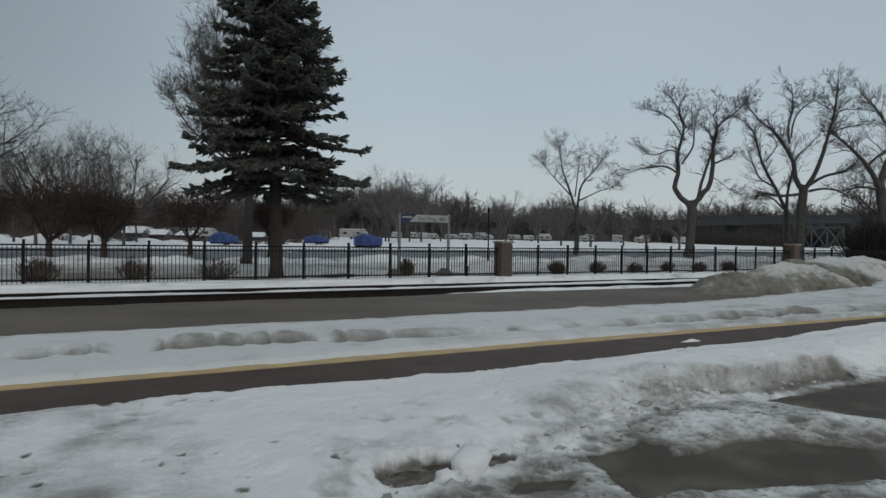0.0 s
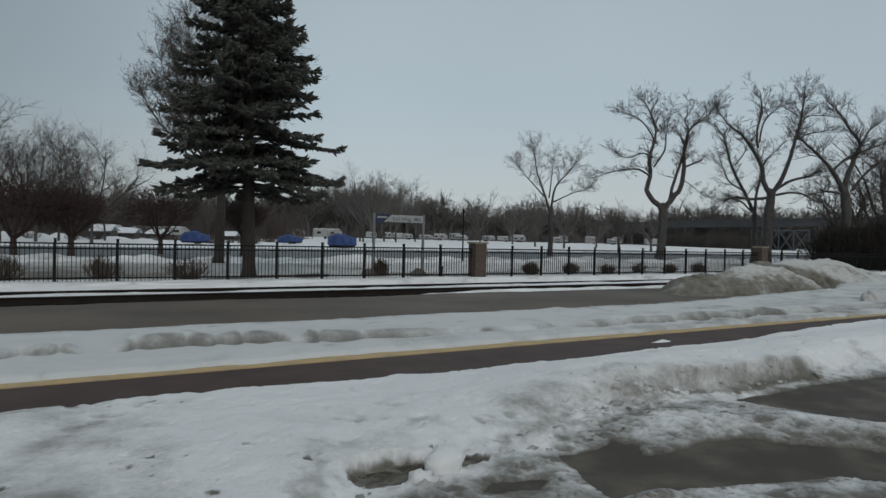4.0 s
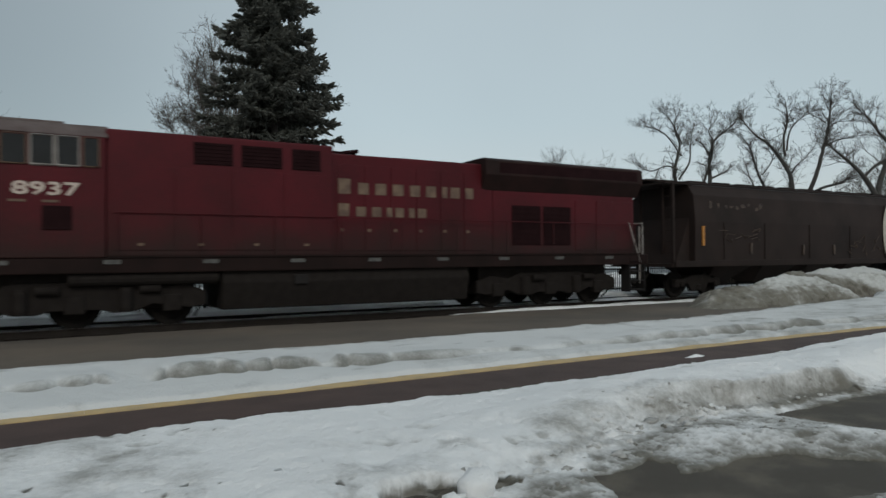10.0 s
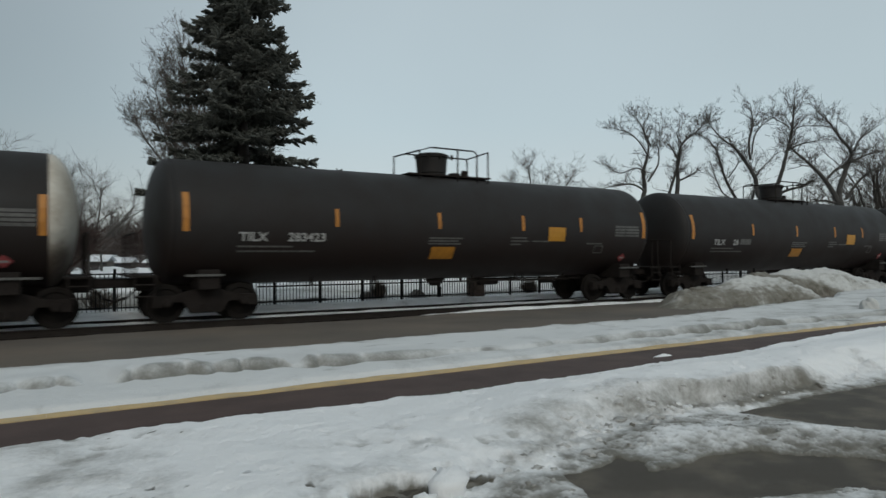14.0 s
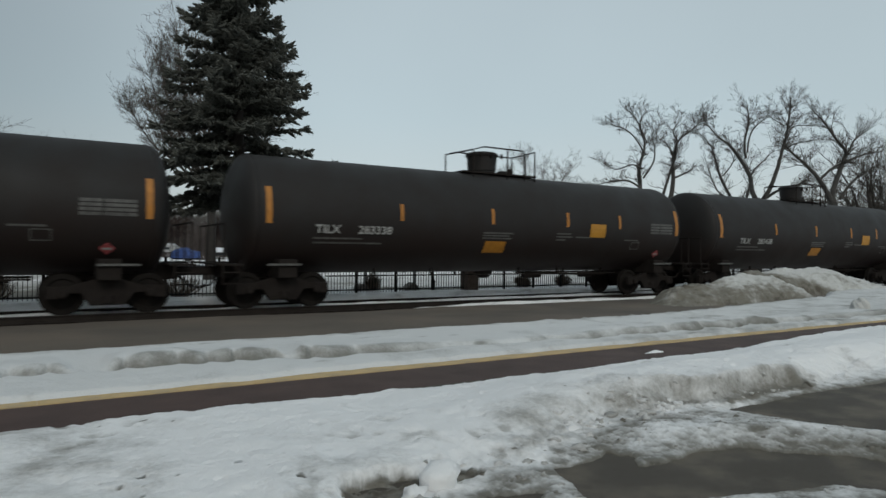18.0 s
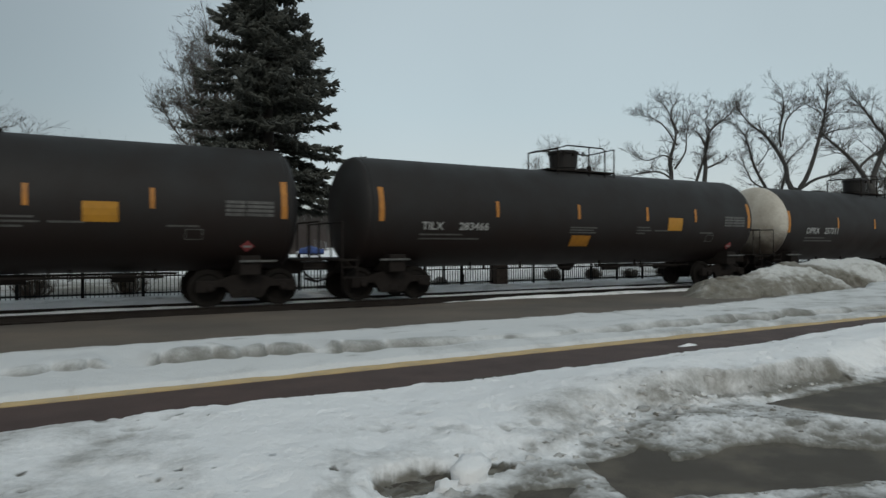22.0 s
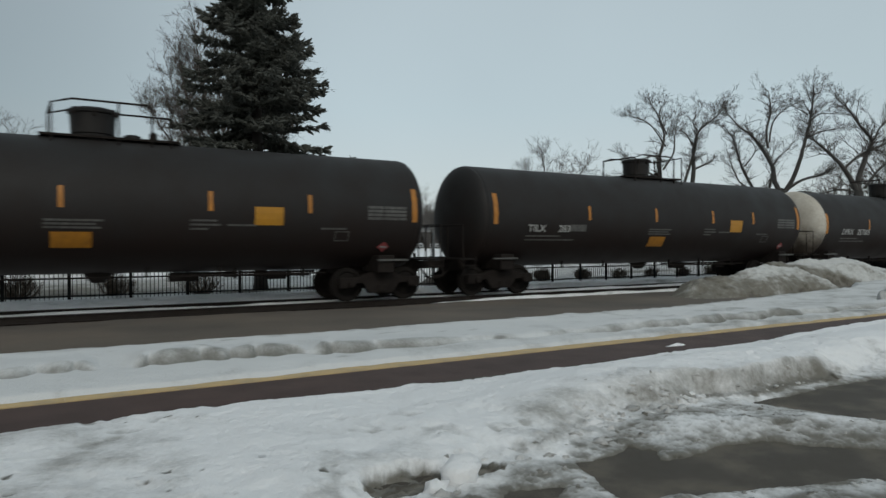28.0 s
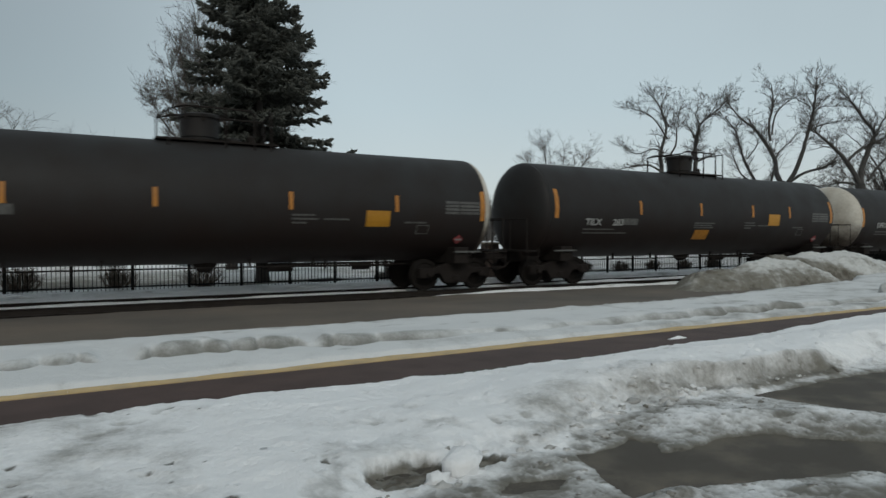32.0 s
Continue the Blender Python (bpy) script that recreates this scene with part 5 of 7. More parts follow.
    for x0, x1 in ((3.22, 3.66), (3.74, 4.16), (4.22, 4.64), (4.72, 5.02)):
        p = part("cab_window", box(x0, x1, -1.552, -1.532, 3.42, 4.00), M_GLASS, car)
        mid = x0 in (3.74, 4.22)
        part("window_frame", pipes([[(x0, -1.557, 3.40), (x1, -1.557, 3.40), (x1, -1.557, 4.02), (x0, -1.557, 4.02), (x0, -1.557, 3.40)]], 0.028 if mid else 0.02, 4), M_WHITEP if mid else M_LOGO, p, "pale window frame" if mid else "")
    part("side_box", box(3.95, 4.5, -1.565, -1.53, 2.05, 2.55, 0.01), M_GRILLE, car)
    part("mirror", box(3.06, 3.12, -1.74, -1.56, 3.5, 3.85, 0.01), M_GRIME, car)
    for x0 in (3.35, 3.95):
        part("data_plate", box(x0, x0 + 0.3, -1.545, -1.532, 2.62, 2.67), M_LOGO, car, "small pale line of lettering under the number")
    # hood
    part("electrical_cabinet", box(5.15, 10.45, -1.44, 1.44, 1.46, 4.28, 0.05), M_RED, car)
    for x0, x1 in ((5.3, 6.55), (6.6, 7.85), (7.9, 9.1), (9.15, 10.35)):
        part("cabinet_door", box(x0, x1, -1.456, -1.438, 1.62, 3.50, 0.006), M_RED, car)
        part("door_latch", box(x0 + 0.5, x0 + 0.62, -1.47, -1.456, 1.72, 1.78), M_LOGO, car)
    for x0, x1 in ((7.0, 7.9), (8.1, 9.1), (9.35, 10.1)):
        louvres(car, car, x0, x1, -1.438, 3.60, 4.12, 6)
    part("engine_hood", box(10.45, 15.5, -1.30, 1.30, 1.46, 4.12, 0.05), M_RED, car)
    for k in range(6):
        d = part("hood_door", box(10.6 + 0.78 * k, 11.34 + 0.78 * k, -1.318, -1.298, 1.6, 3.85, 0.006), M_RED, car)
        part("door_latch", box(10.68 + 0.78 * k, 10.76 + 0.78 * k, -1.332, -1.318, 2.1, 2.18), M_LOGO, d)
    part("rear_hood", box(15.5, 21.3, -1.30, 1.30, 1.46, 3.7, 0.05), M_RED, car)
    part("radiator", prism([(-1.30, 3.36), (-1.58, 3.80), (-1.58, 4.22), (-1.40, 4.30), (1.40, 4.30), (1.58, 4.22), (1.58, 3.80), (1.30, 3.36)], 15.1, 21.45, 0.02), M_SOOT, car, "soot-brown overhanging radiator").matrix_basis = pose(0, 0, 0, 0, 0, -90) @ Matrix.Diagonal((-1, 1, 1, 1))
    part("radiator_screen", box(15.6, 21.2, -1.590, -1.576, 3.86, 4.16), M_GRILLE, car)
    for x0, x1 in ((16.2, 17.3), (17.4, 18.5)):
        louvres(car, car, x0, x1, -1.298, 1.75, 2.95, 8)
    for x0 in (18.7, 19.6, 20.4):
        part("hood_door", box(x0, x0 + 0.8, -1.318, -1.298, 1.6, 3.2, 0.006), M_RED, car)
    part("exhaust_stack", box(12.75, 13.65, -0.35, 0.35, 4.10, 4.28, 0.03), M_REDROOF, car, "pale exhaust stack box")
    part("horn", pipes([[(11.2, -0.2, 4.10), (11.2, -0.2, 4.34), (11.62, -0.2, 4.40)], [(11.2, -0.2, 4.30), (10.85, -0.2, 4.32)], [(11.2, -0.05, 4.34), (11.62, -0.05, 4.36)]], 0.055, 8), M_GRILLE, car)
    part("antenna_dome", lathe([(4.30, 0.22), (4.38, 0.2), (4.43, 0.1)], "z", 14), M_REDROOF, car).location.x = 5.7
    # running gear
    part("fuel_tank", prism([(-1.35, 1.13), (-1.42, 0.85), (-1.25, 0.20), (1.25, 0.20), (1.42, 0.85), (1.35, 1.13)], 7.65, 14.6, 0.04), M_UNDER, car).matrix_basis = pose(0, 0, 0, 0, 0, -90) @ Matrix.Diagonal((-1, 1, 1, 1))
    part("air_reservoir", lathe([(-1.6, 0.10), (-1.55, 0.17), (1.55, 0.17), (1.6, 0.10)], "x", 14), M_UNDER, car).location = (6.0, -1.25, 1.0)
    part("fuel_filler", box(9.4, 9.75, -1.47, -1.38, 0.78, 1.02, 0.02), M_GRIME, car)
    loco_truck(car, 4.55)
    loco_truck(car, 17.75)
    # steps, handrails
    for x in (1.05, 20.95):
        for k in range(4):
            part("step", box(x, x + 0.60, -1.50, -1.22, 0.26 + 0.31 * k, 0.30 + 0.31 * k), M_GRIME, car)
        part("step_side", box(x - 0.06, x - 0.02, -1.50, -1.1, 0.22, 1.44), M_GRIME, car)
        part("step_side", box(x + 0.62, x + 0.66, -1.50, -1.1, 0.22, 1.44), M_GRIME, car)
    part("step_rail", pipes([[(1.02, -1.5, 0.7), (1.02, -1.5, 1.5), (0.72, -1.45, 2.2), (0.66, -1.3, 2.38)]], 0.022), M_WHITEP, car)
    part("step_rail", pipes([[(1.76, -1.52, 0.7), (1.76, -1.52, 1.65), (1.46, -1.50, 2.25), (1.42, -1.46, 2.60)]], 0.022), M_WHITEP, car)
    part("sill_band", box(1.80, 2.55, -1.512, -1.500, 1.34, 1.44), M_GRAFFITI, car, "faded orange band on the sill")
    part("end_railing", pipes([[(21.6, -1.4, 1.46), (21.6, -1.4, 2.5), (21.6, 1.4, 2.5), (21.6, 1.4, 1.46)], [(21.4, -1.45, 0.5), (21.4, -1.45, 2.4)], [(20.9, -1.48, 2.5), (21.4, -1.48, 1.2)]], 0.025), M_WHITEP, car)
    part("walkway_railing", pipes([[(5.3, -1.5, 2.45), (21.3, -1.5, 2.45)]] + [[(5.4 + 1.75 * k, -1.5, 1.46), (5.4 + 1.75 * k, -1.5, 2.45)] for k in range(10)], 0.014), M_RED, car)
    part("walkway", box(5.2, 21.4, -1.53, -1.3, 1.46, 1.5), M_SILL, car)
    for k in range(9):
        part("sill_stripe", box(3.0 + 2.1 * k, 3.35 + 2.1 * k, -1.508, -1.500, 1.32, 1.41), M_FADED, car, "pale reflective dash on the frame")
    lettering("number", "8937", 0.44, M_CREAM, car, pose(3.40, -1.552, 2.78, 90, 0, 0) @ Matrix.Diagonal((1.42, 0.86, 1, 1)), "pale painted number on the cab side", 0.012)
    letter_blocks(car, (0.56, 0.50, 0.52, 0.54, 0.50, 0.52, 0.28, 0.50, 0.45), 10.62, 3.08, 0.36, M_LOGO, "pale block of worn painted lettering", -1.322)
    letter_blocks(car, (0.50, 0.46, 0.44, 0.26, 0.42, 0.28, 0.42), 10.62, 2.50, 0.30, M_LOGO, "pale block of worn painted lettering", -1.322)
    return car


def train_x(t):
    """Place of the train along the track at t seconds."""
    k = (t - 21.5) / 10
    return -184.194 - 176.03 * k + 0.638 * k * k - 0.04 * k ** 3


# (place along the train, kind, painted mark)
TANKS = [
    (1, 0.0, "pale", "DPRX  258038"), (2, 0.02, "pale", "DPRX  257200"), (3, 0.0, "dark", "TILX  283423"), (4, 0.0, "dark", "TILX  28"), (5, 0.04, "dark", "TILX  283372"),
    (6, 0.02, "dark", "TILX  283382"), (7, 0.03, "dark", "TILX  283338"), (8, 0.03, "dark", "TILX  283438"), (9, 0.01, "pale", "DPRX  257325"), (10, 0.1, "dark", "TILX  283143"),
    (11, 0.02, "dark", "TILX  283466"), (12, -0.06, "pale", "DPRX  257311"), (13, -0.12, "pale", "DPRX  258478"), (14, -0.12, "dark", "TILX  283256"), (15, -0.11, "dark", "TILX  283"),
    (16, 0.27, "dark", "TILX  283444"), (17, 0.3, "dark", "TILX  283"), (18, -0.16, "pale", "DPRX  257005"), (19, 0.07, "pale", "DPRX  258"), (20, -0.09, "pale", "DPRX  257"),
    (21, -0.15, "dark", "TILX  283"), (22, -0.12, "pale", "DPRX  257"), (23, -0.1, "dark", "TILX  283"),
]
TRAIN = []


def build_train():
    TRAIN.append((locomotive(), -23.88))
    TRAIN.append((hopper_car(), -0.87))
    for car, u in TRAIN:
        car.scale.z = 1.025
    first = {}
    for k, shift, kind, mark in TANKS:
        if kind not in first:
            car = first[kind] = tank_car(kind)
        else:
            car = copy_thing(first[kind], pose(0, TRACK_Y, 0))
        TRAIN.append((car, 18.193 * k + shift))
    for (car, u), (k, shift, kind, mark) in zip(TRAIN[2:], TANKS):
        if k in (1, 10, 14, 18):
            for ob in car.children:
                if ob.name.startswith("hatch_railing"):
                    ob.matrix_basis = Matrix.Translation((15.65, 0, 0)) @ Matrix.Diagonal((-1, 1, 1, 1))
    for (car, u), (k, shift, kind, mark) in zip(TRAIN[2:], TANKS):
        pale = kind == "pale"
        zc, R, z = (2.34, 1.56, 1.92) if pale else (2.38, 1.60, 1.88)
        z += 0.17 if k == 2 else 0.0
        y = -math.sqrt((R + 0.016) ** 2 - (z + 0.1 - zc) ** 2)
        tilt = math.degrees(math.asin((z + 0.1 - zc) / R))
        letters, digits = mark.split()
        size, wide = (0.36, 0.98) if pale else (0.31, 1.10)
        for name, words, x0 in (("reporting_mark", letters, 1.15 if pale else 1.22), ("car_number", digits, 2.42 if pale else 2.44)):
            lettering(name, words, size, M_LETTER, car, pose(x0, y, z, 90 - tilt, 0, 0) @ Matrix.Diagonal((wide, 1.0, 1, 1)), "white stencilled reporting mark", 0.008)
        if len(mark) < 12:
            side_panel(car, "worn_digits", 2.95, 3.65, z + 0.02, z + 0.24, zc, R, M_FADED, "digits worn to a pale smear", 2, 0.008)


build_train()


# ---- park beyond the track ----
FENCE_Y = 20.0


def brick_pillar(x, w, h, label):
    p = thing("brick_pillar", pose(x, FENCE_Y, -0.06), label, "pillar", "brick fence pillars")
    part("core", box(-w / 2 + 0.012, w / 2 - 0.012, -w / 2 + 0.012, w / 2 - 0.012, 0, h - 0.06), M_MORTAR, p)
    cap = part("cap", box(-w / 2 - 0.04, w / 2 + 0.04, -w / 2 - 0.04, w / 2 + 0.04, h - 0.07, h, 0.015), M_CAP, p, "tan stone cap")
    bw, bh, gap = (w - 0.03) / 4, 0.062, 0.010
    me = raw_mesh("brick", *box_lists(0, bw - gap, 0, 0.1, 0, bh - gap), M_BRICK)
    for face in range(4):
        for row in range(int((h - 0.07) / bh)):
            for k in range(4):
                x0 = -w / 2 + 0.008 + k * bw + (bw * 0.06 if row % 2 else 0)
                piece("brick", me, p, pose(0, 0, 0, 0, 0, 90 * face) @ pose(x0, -w / 2, row * bh + 0.004 + random.uniform(-0.001, 0.001)))
    return p


def iron_fence():
    f = thing("fence", pose(0, FENCE_Y, -0.04), "black iron picket fence with square posts along the track", "fence")
    me_post = raw_mesh("post", *box_lists(-0.032, 0.032, -0.032, 0.032, 0, 1.19), M_IRON)
    me_ball = raw_mesh("post_cap", *box_lists(-0.042, 0.042, -0.042, 0.042, 1.19, 1.215), M_IRON)
    me_pick = raw_mesh("picket", *box_lists(-0.0085, 0.0085, -0.0085, 0.0085, 0.05, 1.09), M_IRON)
    xs = [-1.37 - 1.485 * k for k in range(1, 16)][::-1] + [-1.37 + 1.487 * k for k in range(10)] + [15.25 + 1.445 * k for k in range(11)] + [33.0 + 1.5 * k for k in range(14)]
    for x in xs:
        p = piece("post", me_post, f, pose(x, 0, 0))
        piece("post_cap", me_ball, p, pose(0, 0, 0))
    for x0, x1 in ((-23.6, 13.38), (13.88, 30.9), (31.4, 52.5)):
        for z in (0.12, 0.92, 1.055):
            part("rail", box(x0, x1, -0.02, 0.02, z, z + 0.04), M_IRON, f)
    spans = [x for x in np.arange(-23.5, 52.5, 0.1062) if not 13.36 < x < 13.9 and not 30.88 < x < 31.42]
    near = [x for x in spans if -3.2 < x < 29.8][:300]
    for x in near:
        piece("picket", me_pick, f, pose(x, 0, 0))
    V, F = [], []
    for x in spans:
        if x not in near:
            v, q = box_lists(x - 0.0085, x + 0.0085, -0.0085, 0.0085, 0.05, 1.09)
            F += [[i + len(V) for i in k] for k in q]
            V += v
    tagged(piece("pickets", raw_mesh("pickets", V, F, M_IRON), f, pose(0, 0, 0)), kind="stuff")


def station_sign():
    s = thing("station_sign", pose(11.36, 22.0, -0.05), "blue and white station name sign on two grey posts", "sign")
    for x in (-1.05, 1.05):
        part("post", box(x - 0.04, x + 0.04, -0.04, 0.04, 0, 2.34, 0.008), M_POST, s)
    part("panel", box(-1.02, 1.02, -0.03, 0.03, 2.02, 2.29, 0.006), M_SIGNWHITE, s)
    part("panel_end", prism([(-1.02, 1.93), (-0.72, 1.98), (-0.36, 2.295), (-1.02, 2.295)], -0.04, -0.032), M_SIGNBLUE, s, "blue swept end of the sign")
    for words, x in (("Red Wing,", -0.30), ("MN", 0.62)):
        lettering("sign_text", words, 0.19, M_SIGNTEXT, s, pose(x, -0.034, 2.08, 90, 0, 0), "dark station name lettering", 0.002)
    part("mark", box(-0.95, -0.55, -0.044, -0.04, 2.16, 2.22), M_SIGNWHITE, s, "pale bar of a small mark")


def twig_lists(rng, height, width, stems, sides=3, thick=0.012, spread=0.08):
    V, F = [], []
    for _ in range(stems):
        a, lean = rng.uniform(0, 2 * math.pi), rng.uniform(0.1, 1.0)
        p = np.array((rng.uniform(-spread, spread), rng.uniform(-spread, spread), -0.05))
        tip = p * (spread > 0.1) * 0.8 + np.array((math.cos(a) * width * 0.5 * lean, math.sin(a) * width * 0.5 * lean, height * rng.uniform(0.55, 1.0) * math.sqrt(1 - 0.7 * lean * lean)))
        mid = p * 0.5 + tip * 0.5 + np.array((math.cos(a), math.sin(a), 0)) * width * 0.08
        tube_lists(V, F, [p, mid, tip], [thick, thick * 0.7, thick * 0.3], sides)
        for _ in range(4):
            q = mid + (tip - mid) * rng.uniform(0, 0.9)
            e = q + np.array((rng.uniform(-1, 1), rng.uniform(-1, 1), rng.uniform(0.2, 1.3))) * height * 0.2
            tube_lists(V, F, [q, e], [thick * 0.5, thick * 0.2], sides)
    return V, F


def shrub(x, y, h, w, stems, seed, label):
    rng = random.Random(seed)
    V, F = twig_lists(rng, h, w, stems)
    ob = new("shrub", raw_mesh("shrub", V, F, M_SHRUB))
    ob.matrix_basis = pose(x, y, -0.03, 0, 0, rng.uniform(0, 360))
    return tagged(ob, label, "shrub", "bare shrubs behind the fence")


def grow(V, F, p, d, L, r, level, last, rng, up, sides, bends=3, kids=(5, 7), thin=0.008, wander=0.26):
    """One branch and, from it, its side branches."""
    n = bends if level < last else max(1, bends - 1)
    pts, radii, dirs = [p], [r], [d]
    for i in range(n):
        d = d + np.array((rng.gauss(0, wander), rng.gauss(0, wander), rng.gauss(0, wander * 0.77) + up * 0.12))
        d = d / np.linalg.norm(d)
        p = p + d * (L / n)
        pts.append(p)
        dirs.append(d)
        radii.append(max(thin * 0.5, r * (1 - 0.62 * (i + 1) / n)))
    tube_lists(V, F, pts, radii, sides if level < 2 else 3)
    if level >= last:
        return
    for c in range(rng.randint(*kids)):
        f = rng.uniform(0.25, 1.0) * n
        i = min(n - 1, int(f))
        q = pts[i] + (pts[i + 1] - pts[i]) * (f - i)
        side_d = np.array((rng.gauss(0, 1), rng.gauss(0, 1), rng.gauss(0.25, 0.7)))
        side_d = side_d / np.linalg.norm(side_d)
        nd = dirs[i] * rng.uniform(0.55, 0.95) + side_d * rng.uniform(0.55, 0.9)
        nd = nd / np.linalg.norm(nd)
        grow(V, F, q, nd, L * rng.uniform(0.36, 0.60), max(thin, radii[i] * rng.uniform(0.42, 0.62)), level + 1, last, rng, up, sides, bends, kids, thin, wander)


RIGHT = np.array((0.862, -0.507, 0.0))
AHEAD = np.array((0.507, 0.862, 0.0))


def limb_tree(x, y, limbs, seed, label, mat=None, last=3, dense=1.0, group="", twig=0.5, high=1.0, along=0.75, curl=0.20, bark=None):
    """A bare tree: trunk and main limbs as (sideways, height, radius) along the tree's own plane, with grown side branches."""
    rng = random.Random(seed)
    tree = thing("tree", pose(x, y, -0.05), label, "tree", group)
    V, F = [], []
    BV, BF = [], []
    for k, limb in enumerate(limbs):
        pts, radii = [], []
        depth = rng.uniform(-0.35, 0.35) if k else 0.0
        for i, (a, z, r) in enumerate(limb):
            z = min(z, 4.5) + max(0.0, z - 4.5) * high
            pts.append(RIGHT * a + AHEAD * depth * i * 0.9 + np.array((0, 0, z)) + np.array((rng.gauss(0, 0.05), rng.gauss(0, 0.05), 0)) * (1 if i else 0))
            radii.append(r * (0.78 if k else 0.86))
        fine, fr = [], []
        for i in range(len(pts) - 1):
            a0, b0, c0, d0 = pts[max(0, i - 1)], pts[i], pts[i + 1], pts[min(len(pts) - 1, i + 2)]
            for s in range(4):
                u = s / 4
                fine.append(0.5 * (2 * b0 + (c0 - a0) * u + (2 * a0 - 5 * b0 + 4 * c0 - d0) * u * u + (3 * b0 - a0 - 3 * c0 + d0) * u ** 3) + np.array((rng.gauss(0, 1), rng.gauss(0, 1), 0)) * radii[i] * 0.12 * (1 if s else 0))
                fr.append(radii[i] * (1 - u) + radii[i + 1] * u)
        fine.append(pts[-1])
        fr.append(radii[-1])
        tube_lists(V, F, fine, fr, 8)
        if k == 0:
            continue
        for _ in range(int(dense * 3 * sum(np.linalg.norm(pts[i + 1] - pts[i]) for i in range(len(pts) - 1))) + 2):
            j = rng.uniform(0.22, 1) ** 0.7 * (len(fine) - 1)
            i = min(len(fine) - 2, int(j))
            q = fine[i] + (fine[i + 1] - fine[i]) * (j - i)
            ax = fine[i + 1] - fine[i]
            ax = ax / (np.linalg.norm(ax) + 1e-9)
            nd = ax * along + RIGHT * rng.gauss(0, 0.6) + AHEAD * rng.gauss(0, 0.6) + np.array((0, 0, rng.uniform(-0.25, 0.6)))
            nd = nd / np.linalg.norm(nd)
            grow(BV, BF, q, nd, rng.uniform(0.7, 2.2) * twig * 2, max(0.012, min(0.030, fr[i] * 0.36)), 1, last, rng, 0.10, 4, 3, (4, 6), 0.0068, curl)
    piece("trunk", raw_mesh("trunk", V, F, bark or M_BARK, True), tree, pose(0, 0, 0))
    tagged(piece("crown", raw_mesh("crown", BV, BF, mat or M_TWIG), tree, pose(0, 0, 0)), kind="stuff")
    return tree


def round_tree(x, y, height, trunk, seed, label, mat=None, last=4, up=0.5, group="", fat=1.0):
    rng = random.Random(seed)
    tree = thing("tree", pose(x, y, -0.05), label, "tree", group)
    V, F, BV, BF = [], [], [], []
    fork = height * 0.25
    top = np.array((rng.gauss(0, 0.1), rng.gauss(0, 0.1), fork))
    tube_lists(V, F, [np.array((0, 0, -0.1)), np.array((0.0, 0, fork * 0.4)), top], [trunk * 1.3, trunk, trunk * 0.85], 8)
    for k in range(8):
        a = k * 2.4 + rng.uniform(-0.4, 0.4)
        wide = rng.uniform(0.25, 0.8)
        d = np.array((math.cos(a) * wide, math.sin(a) * wide, 0.85))
        grow(BV, BF, top - np.array((0, 0, rng.uniform(0, fork * 0.3))), d / np.linalg.norm(d), height * rng.uniform(0.42, 0.58), trunk * 0.42 * fat, 1, last, rng, up, 5)
    piece("trunk", raw_mesh("trunk", V, F, M_BARK, True), tree, pose(0, 0, 0))
    tagged(piece("crown", raw_mesh("crown", BV, BF, mat or M_TWIG), tree, pose(0, 0, 0)), kind="stuff")
    return tree


def finger_mesh(name, P, D, ln, rad, mat, rng, needles=9):
    """Bristly shoots: at each place P a jagged tapered core along D, and short needles standing off it."""
    n = len(P)
    D = D / np.linalg.norm(D, axis=1, keepdims=True)
    U = np.cross(D, np.array((0.31, 0.17, 1.0)))
    U /= np.linalg.norm(U, axis=1, keepdims=True) + 1e-9
    W = np.cross(D, U)
    sides, rings = 4, ((0.0, 0.35), (0.35, 1.0), (0.75, 0.75), (1.0, 0.12))
    ang = np.arange(sides) * 2 * math.pi / sides
    verts = np.empty((n, len(rings) * sides, 3))
    for i, (f, r) in enumerate(rings):
        for k in range(sides):
            rr = rad * r * rng.uniform(0.6, 1.4, n)
            verts[:, i * sides + k] = P + D * (ln * f)[:, None] + (U * math.cos(ang[k]) + W * math.sin(ang[k])) * rr[:, None] + np.array((0, 0, 1.0)) * (0.10 * ln * f * f)[:, None]
    quads = []
    for i in range(len(rings) - 1):
        for k in range(sides):
            quads.append((i * sides + k, i * sides + (k + 1) % sides, (i + 1) * sides + (k + 1) % sides, (i + 1) * sides + k))
    quads = (np.array(quads)[None] + (np.arange(n) * len(rings) * sides)[:, None, None]).reshape(-1, 4)
    co = verts.reshape(-1, 3)
    m = n * needles
    j = np.repeat(np.arange(n), needles)
    f = rng.uniform(0.05, 0.95, m)
    a = rng.uniform(0, 6.283, m)
    radial = U[j] * np.cos(a)[:, None] + W[j] * np.sin(a)[:, None]
    base = P[j] + D[j] * (ln[j] * f)[:, None] + np.array((0, 0, 1.0)) * (0.10 * ln[j] * f * f)[:, None]
    tip = base + (D[j] * 0.75 + radial) * (rad[j] * rng.uniform(1.0, 1.9, m))[:, None]
    wide = np.cross(D[j], radial) * 0.016
    tri = np.stack([base - wide, base + wide, tip], 1).reshape(-1, 3)
    tris = (np.arange(m * 3) + len(co)).reshape(-1, 3)
    return raw_mesh(name, np.concatenate([co, tri]).tolist(), quads.tolist() + tris.tolist(), mat)


